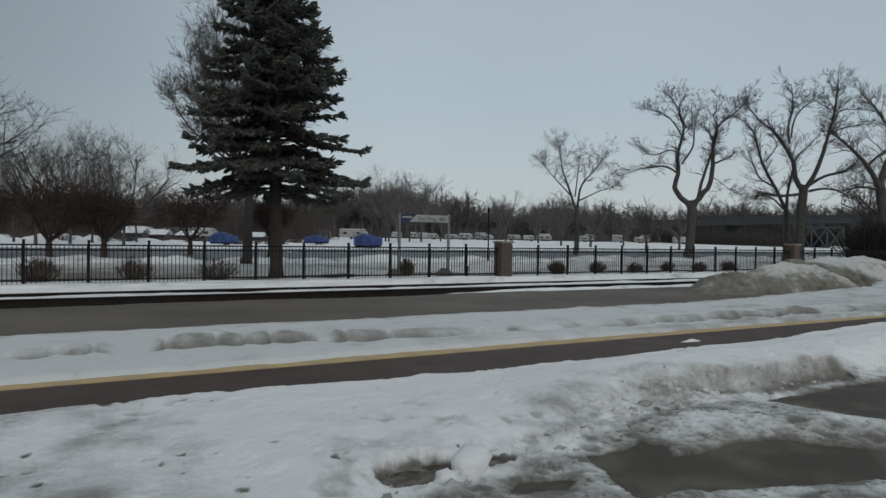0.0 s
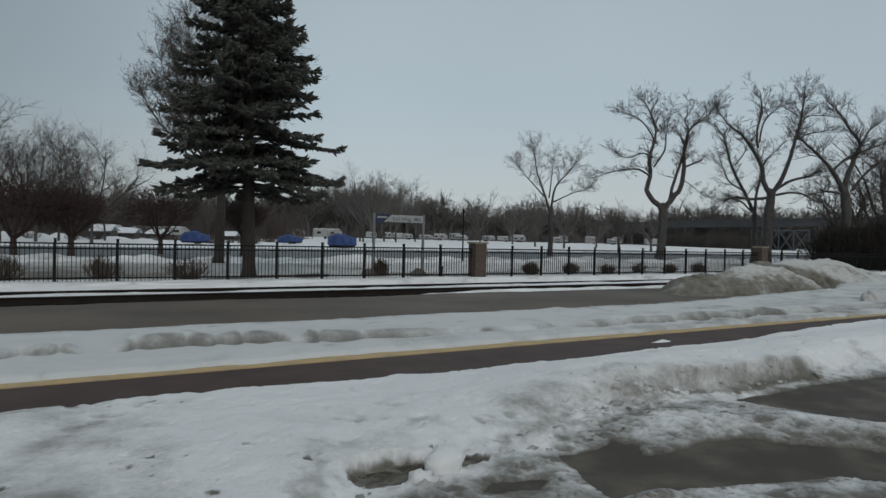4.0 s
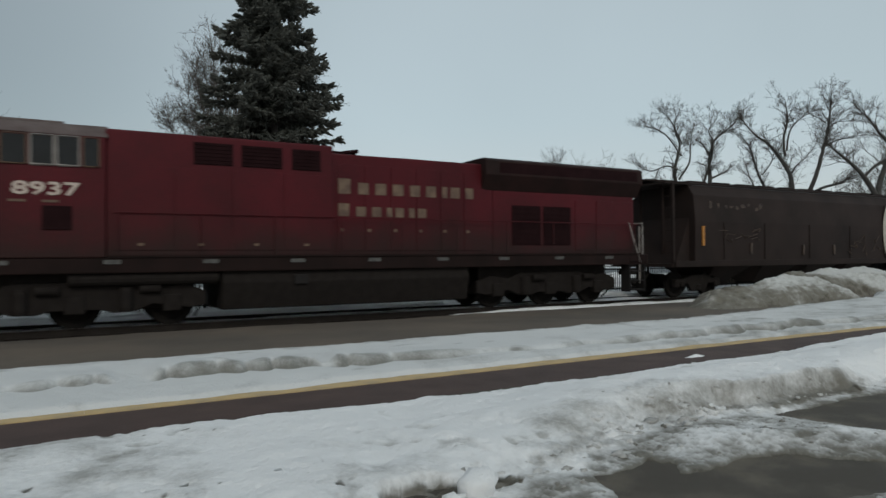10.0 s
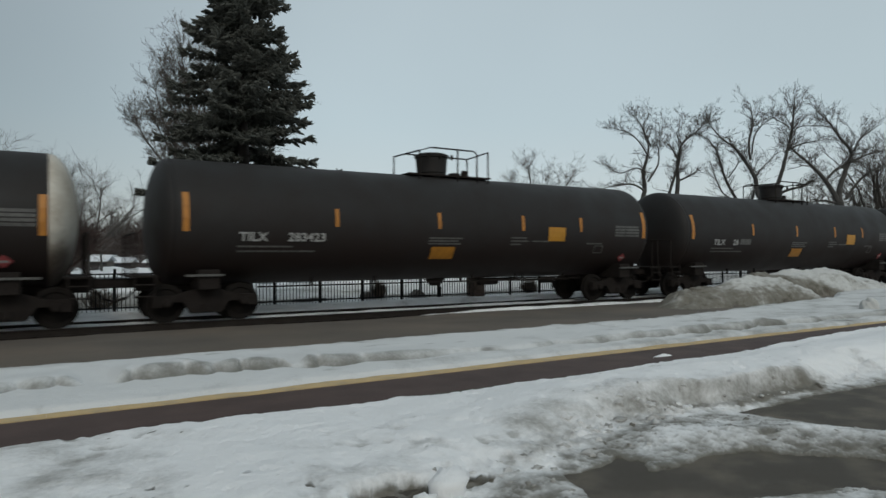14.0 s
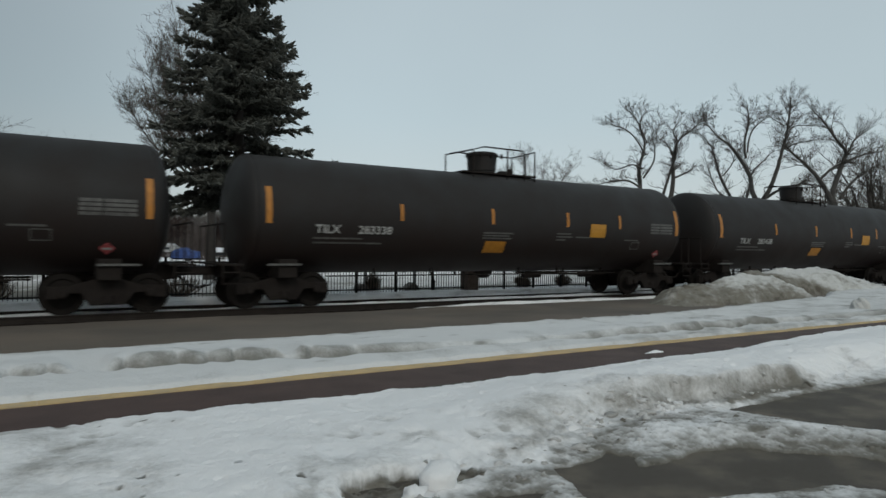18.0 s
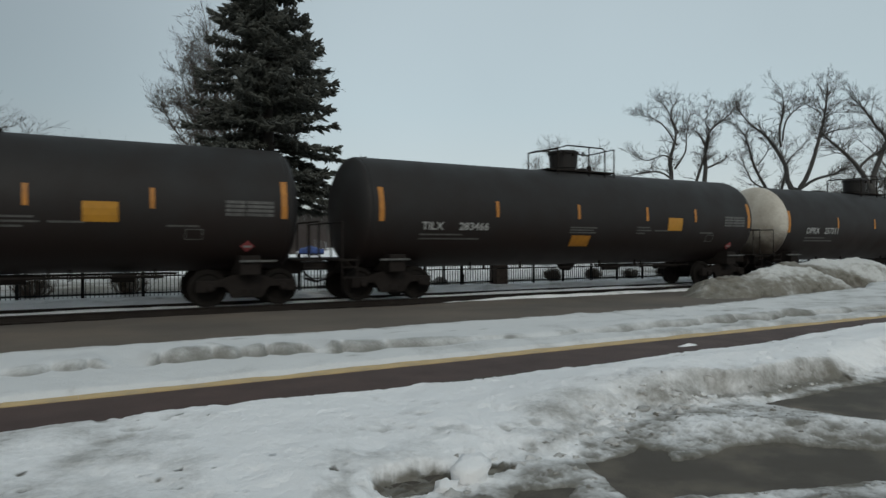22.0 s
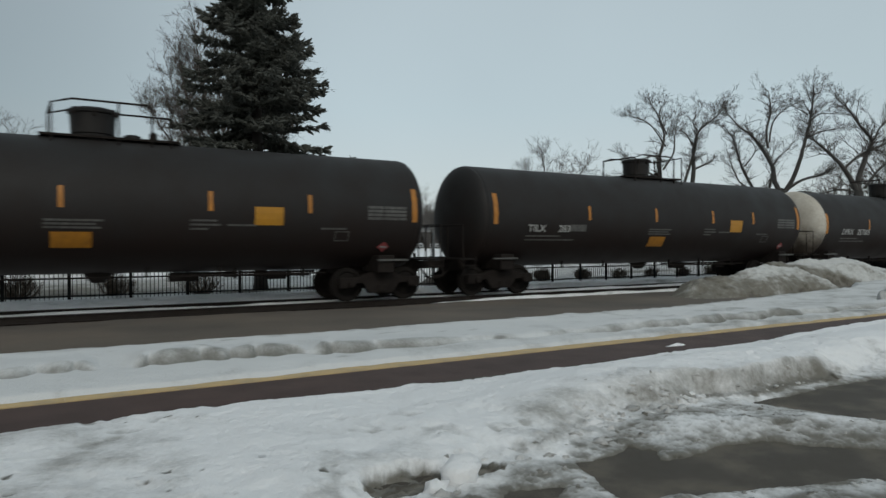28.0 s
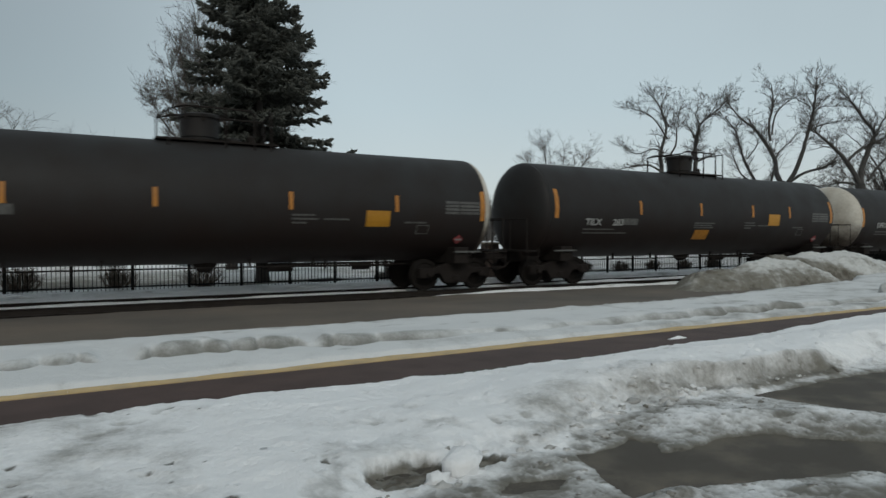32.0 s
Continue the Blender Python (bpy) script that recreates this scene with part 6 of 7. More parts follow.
def spruce(x, y, height, seed):
    """Close whorls of sagging boughs with upturned, many-fingered tips."""
    rng = np.random.default_rng(seed)
    tree = thing("spruce", pose(x, y, -0.05, 0, -1.2, -30), "tall dark green spruce with dense sagging boughs and upturned tips", "spruce tree")
    V, F = [], []
    tube_lists(V, F, [np.array((0, 0, z)) for z in (-0.1, 0.25, 0.7, 3, 8, height)], [0.30, 0.235, 0.21, 0.20, 0.15, 0.02], 12)
    piece("trunk", raw_mesh("trunk", V, F, M_SPRUCEBARK, True), tree, pose(0, 0, 0))
    BV, BF = [], []
    P, D, LN, RD = [], [], [], []

    def shoot(p, d, ln, rad):
        P.append(p), D.append(d), LN.append(ln), RD.append(rad)

    z = 3.15
    while z < height - 0.25:
        k = (z - 2.0) / (height - 2.0)
        reach = 3.5 * (1 - k) ** 1.08 * np.interp(z, (3.1, 3.5, 4.0), (0.70, 0.94, 1.0)) + 0.10
        turn = rng.uniform(0, 6.28)
        count = 11 if z > 3.3 else 8
        for b in range(count):
            if rng.random() < 0.18:
                continue
            a = turn + (b + rng.uniform(-0.3, 0.3)) * 6.283 / count
            L = reach * rng.uniform(0.68, 1.12)
            d = np.array((math.cos(a), math.sin(a), 0.0))
            s = np.array((-d[1], d[0], 0.0))
            z0 = z + rng.uniform(-0.42, 0.46)
            lift, sag = 0.06 + 0.5 * k * k, rng.uniform(0.22, 0.62) * (1 - 0.75 * k)

            def at(u):
                return d * L * u + np.array((0, 0, z0 + L * (lift * u - sag * u * u + 0.55 * sag * u ** 4)))
            tube_lists(BV, BF, [at(u) for u in (0, 0.35, 0.7, 0.95)], [0.045, 0.032, 0.02, 0.008], 4)
            n = int(4 + L * 4.6)
            for j in range(n):
                u = 0.14 + 0.86 * (j + rng.random() * 0.8) / n
                p = at(u)
                bl = 0.10 + 0.20 * L * (1.02 - u) * rng.uniform(0.7, 1.2)
                for side in (-1, 1):
                    w = d * rng.uniform(0.55, 0.95) + s * side * rng.uniform(0.6, 1.0) + np.array((0, 0, rng.uniform(-0.30, 0.02)))
                    w = w / np.linalg.norm(w)
                    for i in range(1 + int(bl / 0.15)):
                        q = p + w * (i * 0.15 + rng.uniform(0, 0.06))
                        fan = w + np.array((rng.normal(0, 0.35), rng.normal(0, 0.35), rng.normal(-0.12, 0.28)))
                        shoot(q, fan, rng.uniform(0.17, 0.31), rng.uniform(0.038, 0.062))
                if rng.random() < 0.6:
                    shoot(p, d + np.array((rng.normal(0, 0.2), rng.normal(0, 0.2), rng.uniform(-0.9, -0.2))), rng.uniform(0.2, 0.36), rng.uniform(0.04, 0.065))
            tip = at(0.94)
            for i in range(5):
                shoot(tip, d + s * rng.uniform(-0.55, 0.55) + np.array((0, 0, rng.uniform(-0.15, 0.55))), rng.uniform(0.22, 0.36), rng.uniform(0.045, 0.068))
        z += 0.40 - 0.13 * k
    for i in range(12):
        shoot(np.array((0, 0, height - 0.5 + 0.05 * i)), np.array((rng.normal(0, 0.4), rng.normal(0, 0.4), 1.0)), 0.3, 0.05)
    tagged(piece("inner_wood", raw_mesh("inner_wood", BV, BF, M_SPRUCEBARK), tree, pose(0, 0, 0)), kind="stuff")
    me = finger_mesh("crown", np.array(P), np.array(D), np.array(LN), np.array(RD), M_NEEDLE, rng)
    tagged(piece("crown", me, tree, pose(0, 0, 0)), kind="stuff")
    return tree


def many(name, protos, places, mat, label, category):
    """Far growth that nobody could count, joined in one mesh."""
    VV, FF, base = [], [], 0
    for x, y, z, s, turn, k in places:
        v, f = protos[k]
        c, d = math.cos(turn), math.sin(turn)
        w = np.empty_like(v)
        w[:, 0], w[:, 1], w[:, 2] = x + s * (c * v[:, 0] - d * v[:, 1]), y + s * (d * v[:, 0] + c * v[:, 1]), z + s * v[:, 2]
        VV.append(w)
        FF.append(f + base)
        base += len(v)
    co, quads = np.concatenate(VV).astype(np.float32), np.concatenate(FF).astype(np.int32)
    me = bpy.data.meshes.new(name)
    me.vertices.add(len(co))
    me.vertices.foreach_set("co", co.ravel())
    me.loops.add(quads.size)
    me.loops.foreach_set("vertex_index", quads.ravel())
    me.polygons.add(len(quads))
    me.polygons.foreach_set("loop_start", np.arange(0, quads.size, 4, dtype=np.int32))
    me.materials.append(mat)
    me.update(calc_edges=True)
    return tagged(new(name, me), label, category, kind="stuff")


def far_tree_proto(seed, thick, last=3):
    rng = random.Random(seed)
    V, F = [], []
    tube_lists(V, F, [np.array((0, 0, -0.2)), np.array((0, 0, 3.0)), np.array((0.1, 0, 5.0))], [0.22 * thick, 0.18 * thick, 0.15 * thick], 4)
    for k in range(7):
        a = k * 2.4 + rng.uniform(-0.4, 0.4)
        d = np.array((math.cos(a) * 0.36, math.sin(a) * 0.36, 0.95))
        grow(V, F, np.array((0, 0, rng.uniform(2.0, 5.0))), d, rng.uniform(4.5, 7.0), 0.11 * thick, 1, last, rng, 0.4, 3, 2)
    V = np.array(V)
    return V, np.array(F, int)


def at_view(side, depth):
    """A place by its sideways tangent from the camera's mean heading and its distance ahead."""
    return AHEAD * depth + RIGHT * (side * depth)


def far_woods():
    rng = random.Random(12)
    protos = [far_tree_proto(100 + k, 2.4) for k in range(7)]
    places = []
    for k in range(640):
        side, depth = rng.uniform(-0.95, 0.95), rng.uniform(250, 330)
        p = at_view(side, depth)
        h = np.interp(side, (-1.1, -0.45, -0.25, -0.12, -0.02, 0.05, 0.25, 0.5, 1.0), (1.6, 1.5, 1.4, 1.85, 1.45, 1.4, 1.4, 1.4, 1.3)) * rng.uniform(0.65, 1.15)
        places.append((p[0], p[1], -0.5, h, rng.uniform(0, 6.28), rng.randrange(7)))
    many("far_woods", protos, places, M_WOODS, "dense grey-brown line of bare riverside woods", "woods")
    brush = []
    for k in range(6):
        r2 = random.Random(300 + k)
        V, F = twig_lists(r2, 6.0, 4.0, 22, 3, 0.12, 2.8)
        brush.append((np.array(V), np.array(F, int)))
    places = []
    for k in range(420):
        side, depth = rng.uniform(-1.15, 1.05), rng.uniform(242, 300)
        p = at_view(side, depth)
        places.append((p[0], p[1], -0.5, rng.uniform(0.7, 1.25), rng.uniform(0, 6.28), rng.randrange(6)))
    many("far_underbrush", brush, places, M_WOODS, "dark leafless underbrush at the foot of the woods", "underbrush")
    # a low wooded ridge that closes the view behind the trees
    side = np.linspace(-1.4, 1.4, 420)
    V, F = [], []
    for s in side:
        p = at_view(s, 340.0)
        h = 12.0 + 2.0 * float(fbm(np.array([s * 30]), np.array([0.0]), 3.0, 3, 44)[0]) + np.interp(s, (-1.4, -0.5, -0.2, 0.3, 1.4), (5, 3, 1, 0, 0))
        V += [(p[0], p[1], -3), (p[0], p[1], h), (p[0] + AHEAD[0] * 60, p[1] + AHEAD[1] * 60, -3)]
    for i in range(len(side) - 1):
        F += [(3 * i, 3 * i + 3, 3 * i + 4, 3 * i + 1), (3 * i + 1, 3 * i + 4, 3 * i + 5, 3 * i + 2)]
    tagged(new("backdrop", raw_mesh("backdrop", V, F, M_BRUSH)), "hazy dark wooded rise far behind the woods", "woods", kind="structure")


def thicket():
    """Reddish-brown scrub beyond the left part of the park."""
    rng = random.Random(77)
    brush = []
    for k in range(6):
        V, F = twig_lists(random.Random(500 + k), 4.6, 3.0, 50, 3, 0.034, 2.4)
        brush.append((np.array(V), np.array(F, int)))
    places = []
    for k in range(270):
        side, depth = rng.uniform(-0.95, -0.22), rng.uniform(122, 190)
        p = at_view(side, depth)
        places.append((p[0], p[1], -0.3, rng.uniform(1.1, 1.85), rng.uniform(0, 6.28), rng.randrange(6)))
    shore = []
    for k in range(170):
        u = rng.random()
        p = at_view(0.33, 250) * (1 - u) + at_view(0.66, 168) * u - AHEAD * rng.uniform(8, 20)
        if 0.50 < u < 0.86:
            p = p + AHEAD * 28
        shore.append((p[0], p[1], -0.4, rng.uniform(0.9, 1.55), rng.uniform(0, 6.28), rng.randrange(6)))
    scrub, low = [], []
    for k in range(4):
        V, F = twig_lists(random.Random(700 + k), 0.8, 2.2, 60, 3, 0.022, 0.6)
        scrub.append((np.array(V), np.array(F, int)))
    for k in range(70):
        p = at_view(rng.uniform(-0.70, -0.24), rng.uniform(84, 118))
        low.append((p[0], p[1], float(ground_z(p[1])), rng.uniform(0.6, 1.3), rng.uniform(0, 6.28), rng.randrange(4)))
    many("low_scrub", scrub, low, M_THICKET, "low dry scrub poking out of the snow beyond the road", "scrub")
    many("bridge_brush", brush, shore, M_BRUSH, "bare grey-brown brush in front of the bridge", "brush")
    many("thicket", brush, places, M_THICKET, "reddish-brown leafless thicket beyond the park", "thicket")


def covered_boat(side, depth, length, height, turn, seed, label):
    rng = random.Random(seed)
    p = at_view(side, depth)
    boat = thing("covered_boat", pose(p[0], p[1], ground_z(p[1]) + 0.02, 0, 0, turn), label, "covered boat", "boats under blue tarps")
    bm = bmesh.new()
    n, rows = 12, []
    for i in range(n + 1):
        u = i / n
        w = 1.15 * (1 - abs(2 * u - 0.9) ** 3 * 0.55)
        h = height * (0.72 + 0.28 * math.sin(math.pi * min(1, u * 1.15))) * rng.uniform(0.94, 1.04)
        rows.append([bm.verts.new((length * (u - 0.5), y * w, z)) for y, z in ((-1.0, 0.32), (-1.05, h * 0.5), (-0.55, h * 0.86), (0, h), (0.55, h * 0.86), (1.05, h * 0.5), (1.0, 0.32))])
    for a, b in zip(rows, rows[1:]):
        for j in range(6):
            bm.faces.new((a[j], b[j], b[j + 1], a[j + 1]))
    bm.faces.new(rows[0])
    bm.faces.new(rows[-1][::-1])
    part("tarp", bm, M_TARP, boat)
    part("trailer", box(-length * 0.45, length * 0.45, -0.7, 0.7, 0.16, 0.34), M_UNDER, boat)
    for s in (-0.95, 0.95):
        part("wheel", lathe([(-0.09, 0.24), (-0.09, 0.33), (0.09, 0.33), (0.09, 0.24)], "y", 16), M_TYRE, boat).location = (0.3, s, 0.33)


def camper(side, depth, length, height, turn, label):
    p = at_view(side, depth)
    c = thing("camper", pose(p[0], p[1], ground_z(p[1]), 0, 0, turn), label, "camper trailer", "parked campers across the field")
    part("body", prism([(-length / 2, 0.55), (-length / 2, height * 0.92), (-length / 2 + 0.35, height), (length / 2 - 0.7, height), (length / 2, height * 0.72), (length / 2, 0.55)], -1.2, 1.2, 0.06), M_CAMPER, c)
    for x in (-length * 0.28, length * 0.18):
        part("window", box(x - 0.5, x + 0.5, -1.215, -1.195, height * 0.52, height * 0.74), M_DARKGLASS, c)
    part("door", box(-0.2, 0.45, -1.215, -1.195, 0.7, height * 0.8), M_CAMPER, c)
    part("roof_snow", box(-length / 2 + 0.3, length / 2 - 0.8, -1.1, 1.1, height - 0.01, height + 0.12, 0.04), M_ROOFSNOW, c)
    for x in (-0.5, 0.4):
        part("wheel", lathe([(-1.2, 0.2), (-1.2, 0.36), (-1.0, 0.36)], "y", 14), M_TYRE, c).location = (x, 0, 0.36)


def shed(side, depth, w, h, d, turn, label):
    p = at_view(side, depth)
    s = thing("shed", pose(p[0], p[1], ground_z(p[1]), 0, 0, turn), label, "shed", "low sheds beyond the road")
    part("wall", box(-w / 2, w / 2, -d / 2, d / 2, 0, h * 0.62), M_SHED, s)
    part("roof", prism([(-d / 2 - 0.3, h * 0.58), (0, h), (d / 2 + 0.3, h * 0.58), (d / 2 + 0.3, h * 0.66), (0, h + 0.25), (-d / 2 - 0.3, h * 0.66)], -w / 2 - 0.3, w / 2 + 0.3), M_ROOFSNOW, s, "roof under smooth snow").matrix_basis = pose(0, 0, 0, 0, 0, 90)
    for k in range(3):
        part("window", box(-w * 0.3 + w * 0.3 * k - 0.5, -w * 0.3 + w * 0.3 * k + 0.5, -d / 2 - 0.02, -d / 2 + 0.02, h * 0.2, h * 0.45), M_DARKGLASS, s)


def road_bridge():
    """A long girder bridge, with a pale truss span below its approach."""
    p0, p1 = at_view(0.33, 250), at_view(0.66, 168)
    d = p1 - p0
    length = float(np.linalg.norm(d))
    turn = math.degrees(math.atan2(d[1], d[0]))
    b = thing("bridge", pose(p0[0], p0[1], -0.5, 0, 0, turn), "long dark girder road bridge with a pale steel truss pier", "bridge")
    part("deck", box(-15, length + 60, -5, 5, 8.8, 9.2), M_BRIDGE, b)
    part("girder", box(-15, length + 60, -5.1, -4.8, 7.4, 8.8), M_BRIDGE, b)
    part("parapet", box(-15, length + 60, -5.2, -5.0, 9.2, 9.7), M_BRIDGE, b)
    for at in (0.12, 0.34, 0.98, 1.2):
        part("pier", box(length * at - 0.9, length * at + 0.9, -4, 4, 0, 7.4), M_BRIDGE, b)
    x0, x1 = length * 0.646, length * 0.88
    n = 4
    for k in range(n):
        a, c = x0 + (x1 - x0) * k / n, x0 + (x1 - x0) * (k + 1) / n
        for path in ([(a, -5.4, 0.3), (c, -5.4, 6.2)], [(a, -5.4, 6.2), (c, -5.4, 0.3)], [(c, -5.4, 0.3), (c, -5.4, 6.2)]):
            part("truss_member", pipes([path], 0.2, 4), M_TRUSS, b, "pale blue-grey steel truss")
    for path in ([(x0, -5.4, 0.3), (x1, -5.4, 0.3)], [(x0, -5.4, 6.2), (x1, -5.4, 6.2)], [(x0, -5.4, 0.3), (x0, -5.4, 6.2)]):
        part("truss_member", pipes([path], 0.2, 4), M_TRUSS, b, "pale blue-grey steel truss")


def dense_bush(x, y, w, h, seed, label):
    """A dense, nearly black leafless bush."""
    rng = random.Random(seed)
    V, F = [], []
    for c in range(5):
        ang, far = c * 1.3 + seed, rng.uniform(0.1, 0.32) * w
        v, f = twig_lists(rng, h * rng.uniform(0.62, 1.0), w * 0.75, 170, 3, 0.028)
        off = np.array((math.cos(ang) * far, math.sin(ang) * far, 0))
        F += [[i + len(V) for i in q] for q in f]
        V += [p + off for p in v]
    ob = new("bush", raw_mesh("bush", V, F, M_JUNIPER))
    ob.matrix_basis = pose(x, y, -0.1)
    return tagged(ob, label, "bush", "dark bushes at the park's edge")


# fence line
iron_fence()
brick_pillar(13.63, 0.50, 1.36, "square brown brick fence pillar with a tan cap")
brick_pillar(31.15, 0.50, 1.42, "brown brick pillar at the fence's far end, half behind snow")
station_sign()
for i, (sx, sy, sh, sw, st) in enumerate(((-1.08, 20.75, 0.85, 1.35, 120), (1.27, 20.7, 0.75, 1.3, 110), (3.6, 20.8, 0.72, 1.5, 90), (9.95, 20.6, 0.70, 0.66, 170), (16.75, 20.7, 0.60, 0.85, 190), (18.98, 20.8, 0.55, 0.90, 200), (21.15, 20.8, 0.50, 0.90, 150), (23.3, 20.9, 0.55, 0.85, 110), (25.4, 20.9, 0.50, 0.85, 160), (27.6, 21.0, 0.55, 1.0, 150))):
    shrub(sx, sy, sh, sw, st, 40 + i, ("rounded brown bare shrub" if i > 3 else "spreading bare shrub") + " in the snow behind the fence")
solo("hydrant", lathe([(0, 0.10), (0.03, 0.10), (0.05, 0.075), (0.30, 0.075), (0.32, 0.095), (0.36, 0.09), (0.42, 0.04)], "z", 16), M_UNDER, pose(12.35, 20.5, -0.03), "small dark hydrant in the snow", "hydrant", smooth=True)
solo("boulder", prism([(-0.42, -0.05), (-0.2, 0.14), (0.02, 0.30), (0.12, 0.26), (0.42, -0.05)], -0.2, 0.2, 0.05), M_STONE, pose(11.45, 20.6, 0), "low tan boulder poking out of the snow", "boulder")
solo("boulder", prism([(-0.26, -0.05), (-0.2, 0.2), (0.0, 0.28), (0.2, 0.2), (0.26, -0.05)], -0.2, 0.2, 0.05), M_STONE, pose(9.55, 20.7, 0), "low grey boulder beside a shrub", "boulder")
solo("log", lathe([(-0.62, 0.02), (-0.6, 0.07), (0.2, 0.085), (0.6, 0.07), (0.63, 0.02)], "x", 10), M_BARK, pose(7.55, 20.95, 0.02, 0, 0, 4), "dark fallen log half sunk in the snow", "log", smooth=True)
solo("lamp_post", lathe([(0, 0.07), (0.3, 0.045), (3.0, 0.032), (3.05, 0.06), (3.2, 0.065), (3.3, 0.03)], "z", 10), M_UNDER, pose(21.72, 33.5, -0.05), "thin dark lamp post in the park", "lamp post", smooth=True)

# trees, nearest first
spruce(5.74, 22.05, 15.0, 3)
fan = [[(0, -0.1, 0.38), (0.0, 0.4, 0.29), (0.03, 2.0, 0.24), (0.05, 4.1, 0.22)]]
for k in range(17):
    a = -66 + 8.0 * k
    c, d = math.cos(radians(a)) ** 0.7, math.sin(radians(a))
    far = (0.98, 0.84, 1.02, 0.90)[k % 4]
    fan.append([(0.05, 3.8 + 0.1 * (k % 4), 0.10), (1.5 * d, 4.4 + 1.9 * c, 0.075), (3.2 * d * far, 4.2 + 4.6 * c * far, 0.045), (4.3 * d * far, 4.1 + 7.9 * c * far, 0.012)])
limb_tree(7.0, 32.6, fan, 5, "large bare deciduous tree behind the spruce", M_TWIGPALE, dense=3.2, twig=0.32, along=1.0, curl=0.10, bark=M_SPRUCEBARK)
tree_a = at_view(0.349, 52.4)
limb_tree(tree_a[0], tree_a[1], [[(-0.05, -0.1, 0.52), (0.0, 0.4, 0.42), (0.1, 2.6, 0.38), (0.2, 4.2, 0.42), (0.2, 4.5, 0.3)],
                       [(0.2, 4.2, 0.30), (-0.7, 5.1, 0.26), (-1.0, 6.1, 0.24), (-0.8, 7.3, 0.22), (-0.8, 8.6, 0.18), (-0.5, 9.8, 0.14), (-0.2, 11.1, 0.10), (-0.6, 12.6, 0.06), (-0.1, 14.1, 0.02)],
                       [(-1.0, 7.0, 0.13), (-1.9, 7.5, 0.10), (-2.9, 7.5, 0.08), (-4.3, 7.2, 0.05), (-5.8, 6.6, 0.02)],
                       [(-0.8, 8.6, 0.10), (-1.6, 9.0, 0.07), (-2.8, 8.6, 0.05), (-3.8, 9.2, 0.02)], [(-0.5, 9.8, 0.10), (-1.7, 11.8, 0.06), (-3.2, 12.5, 0.02)],
                       [(-0.7, 7.8, 0.12), (0.2, 9.3, 0.09), (0.5, 10.6, 0.06), (0.7, 11.8, 0.04), (1.0, 12.8, 0.02)], [(-0.4, 10.8, 0.08), (-1.3, 12.8, 0.04), (-1.9, 13.5, 0.02)],
                       [(0.2, 4.2, 0.30), (0.9, 5.2, 0.26), (1.5, 6.3, 0.24), (1.6, 8.3, 0.20), (1.7, 9.8, 0.16), (2.1, 11.1, 0.10), (3.0, 12.0, 0.07), (3.7, 12.6, 0.05), (4.3, 13.3, 0.02)],
                       [(0.6, 4.6, 0.18), (1.0, 6.6, 0.15), (1.5, 8.3, 0.12), (1.8, 9.9, 0.10)], [(1.7, 7.8, 0.12), (2.5, 8.2, 0.09), (3.4, 8.6, 0.05)],
                       [(1.7, 9.8, 0.09), (1.2, 10.7, 0.06), (0.8, 11.2, 0.03)], [(2.1, 11.1, 0.07), (1.8, 12.0, 0.05), (2.5, 13.1, 0.02)], [(1.6, 6.8, 0.05), (2.5, 6.2, 0.03), (3.6, 5.4, 0.015)]],
          6, "tall bare tree whose trunk forks in two low down", dense=1.8, twig=0.34, high=0.94)
tree_b = at_view(0.515, 49)
limb_tree(tree_b[0], tree_b[1], [[(0, -0.1, 0.52), (0.0, 0.6, 0.42), (0.1, 3.5, 0.38), (0.2, 5.4, 0.38), (0.2, 5.8, 0.3)],
                       [(0.2, 5.4, 0.26), (-0.3, 6.5, 0.23), (-0.5, 7.9, 0.20), (-0.9, 9.3, 0.17), (-1.8, 10.5, 0.12), (-2.8, 11.4, 0.08), (-3.8, 13.0, 0.02)],
                       [(-0.9, 9.3, 0.13), (-1.1, 10.7, 0.11), (-0.6, 12.4, 0.08), (-0.7, 14.2, 0.02)], [(-0.8, 9.8, 0.09), (-0.6, 11.4, 0.07), (0.1, 12.4, 0.05), (1.2, 13.1, 0.02)],
                       [(-0.5, 7.9, 0.08), (-0.1, 8.6, 0.06), (0.6, 9.3, 0.03)],
                       [(0.2, 5.4, 0.25), (0.9, 6.5, 0.22), (1.4, 8.2, 0.19), (1.9, 10.0, 0.15), (2.1, 11.4, 0.12), (2.3, 13.3, 0.08), (2.4, 14.7, 0.03)],
                       [(2.1, 11.4, 0.07), (2.9, 12.1, 0.05), (3.9, 12.1, 0.02)], [(2.3, 13.3, 0.05), (2.8, 13.8, 0.03), (3.2, 14.0, 0.015)], [(1.9, 10.0, 0.09), (2.9, 10.6, 0.07), (4.6, 10.9, 0.02)], [(2.1, 12.1, 0.06), (1.5, 12.6, 0.04), (1.0, 13.1, 0.02)],
                       [(0.5, 5.8, 0.15), (1.6, 6.6, 0.13), (2.8, 7.0, 0.10), (3.7, 7.6, 0.05)], [(0.3, 5.2, 0.15), (-1.3, 5.0, 0.13), (-2.7, 5.1, 0.09), (-3.4, 4.6, 0.04)], [(0.6, 5.4, 0.13), (1.6, 5.6, 0.10), (2.5, 5.4, 0.07), (3.5, 4.7, 0.02)]],
          7, "tall bare tree with a broad open crown", dense=1.8, twig=0.34, high=0.90)
tree_c = at_view(0.4965, 51)
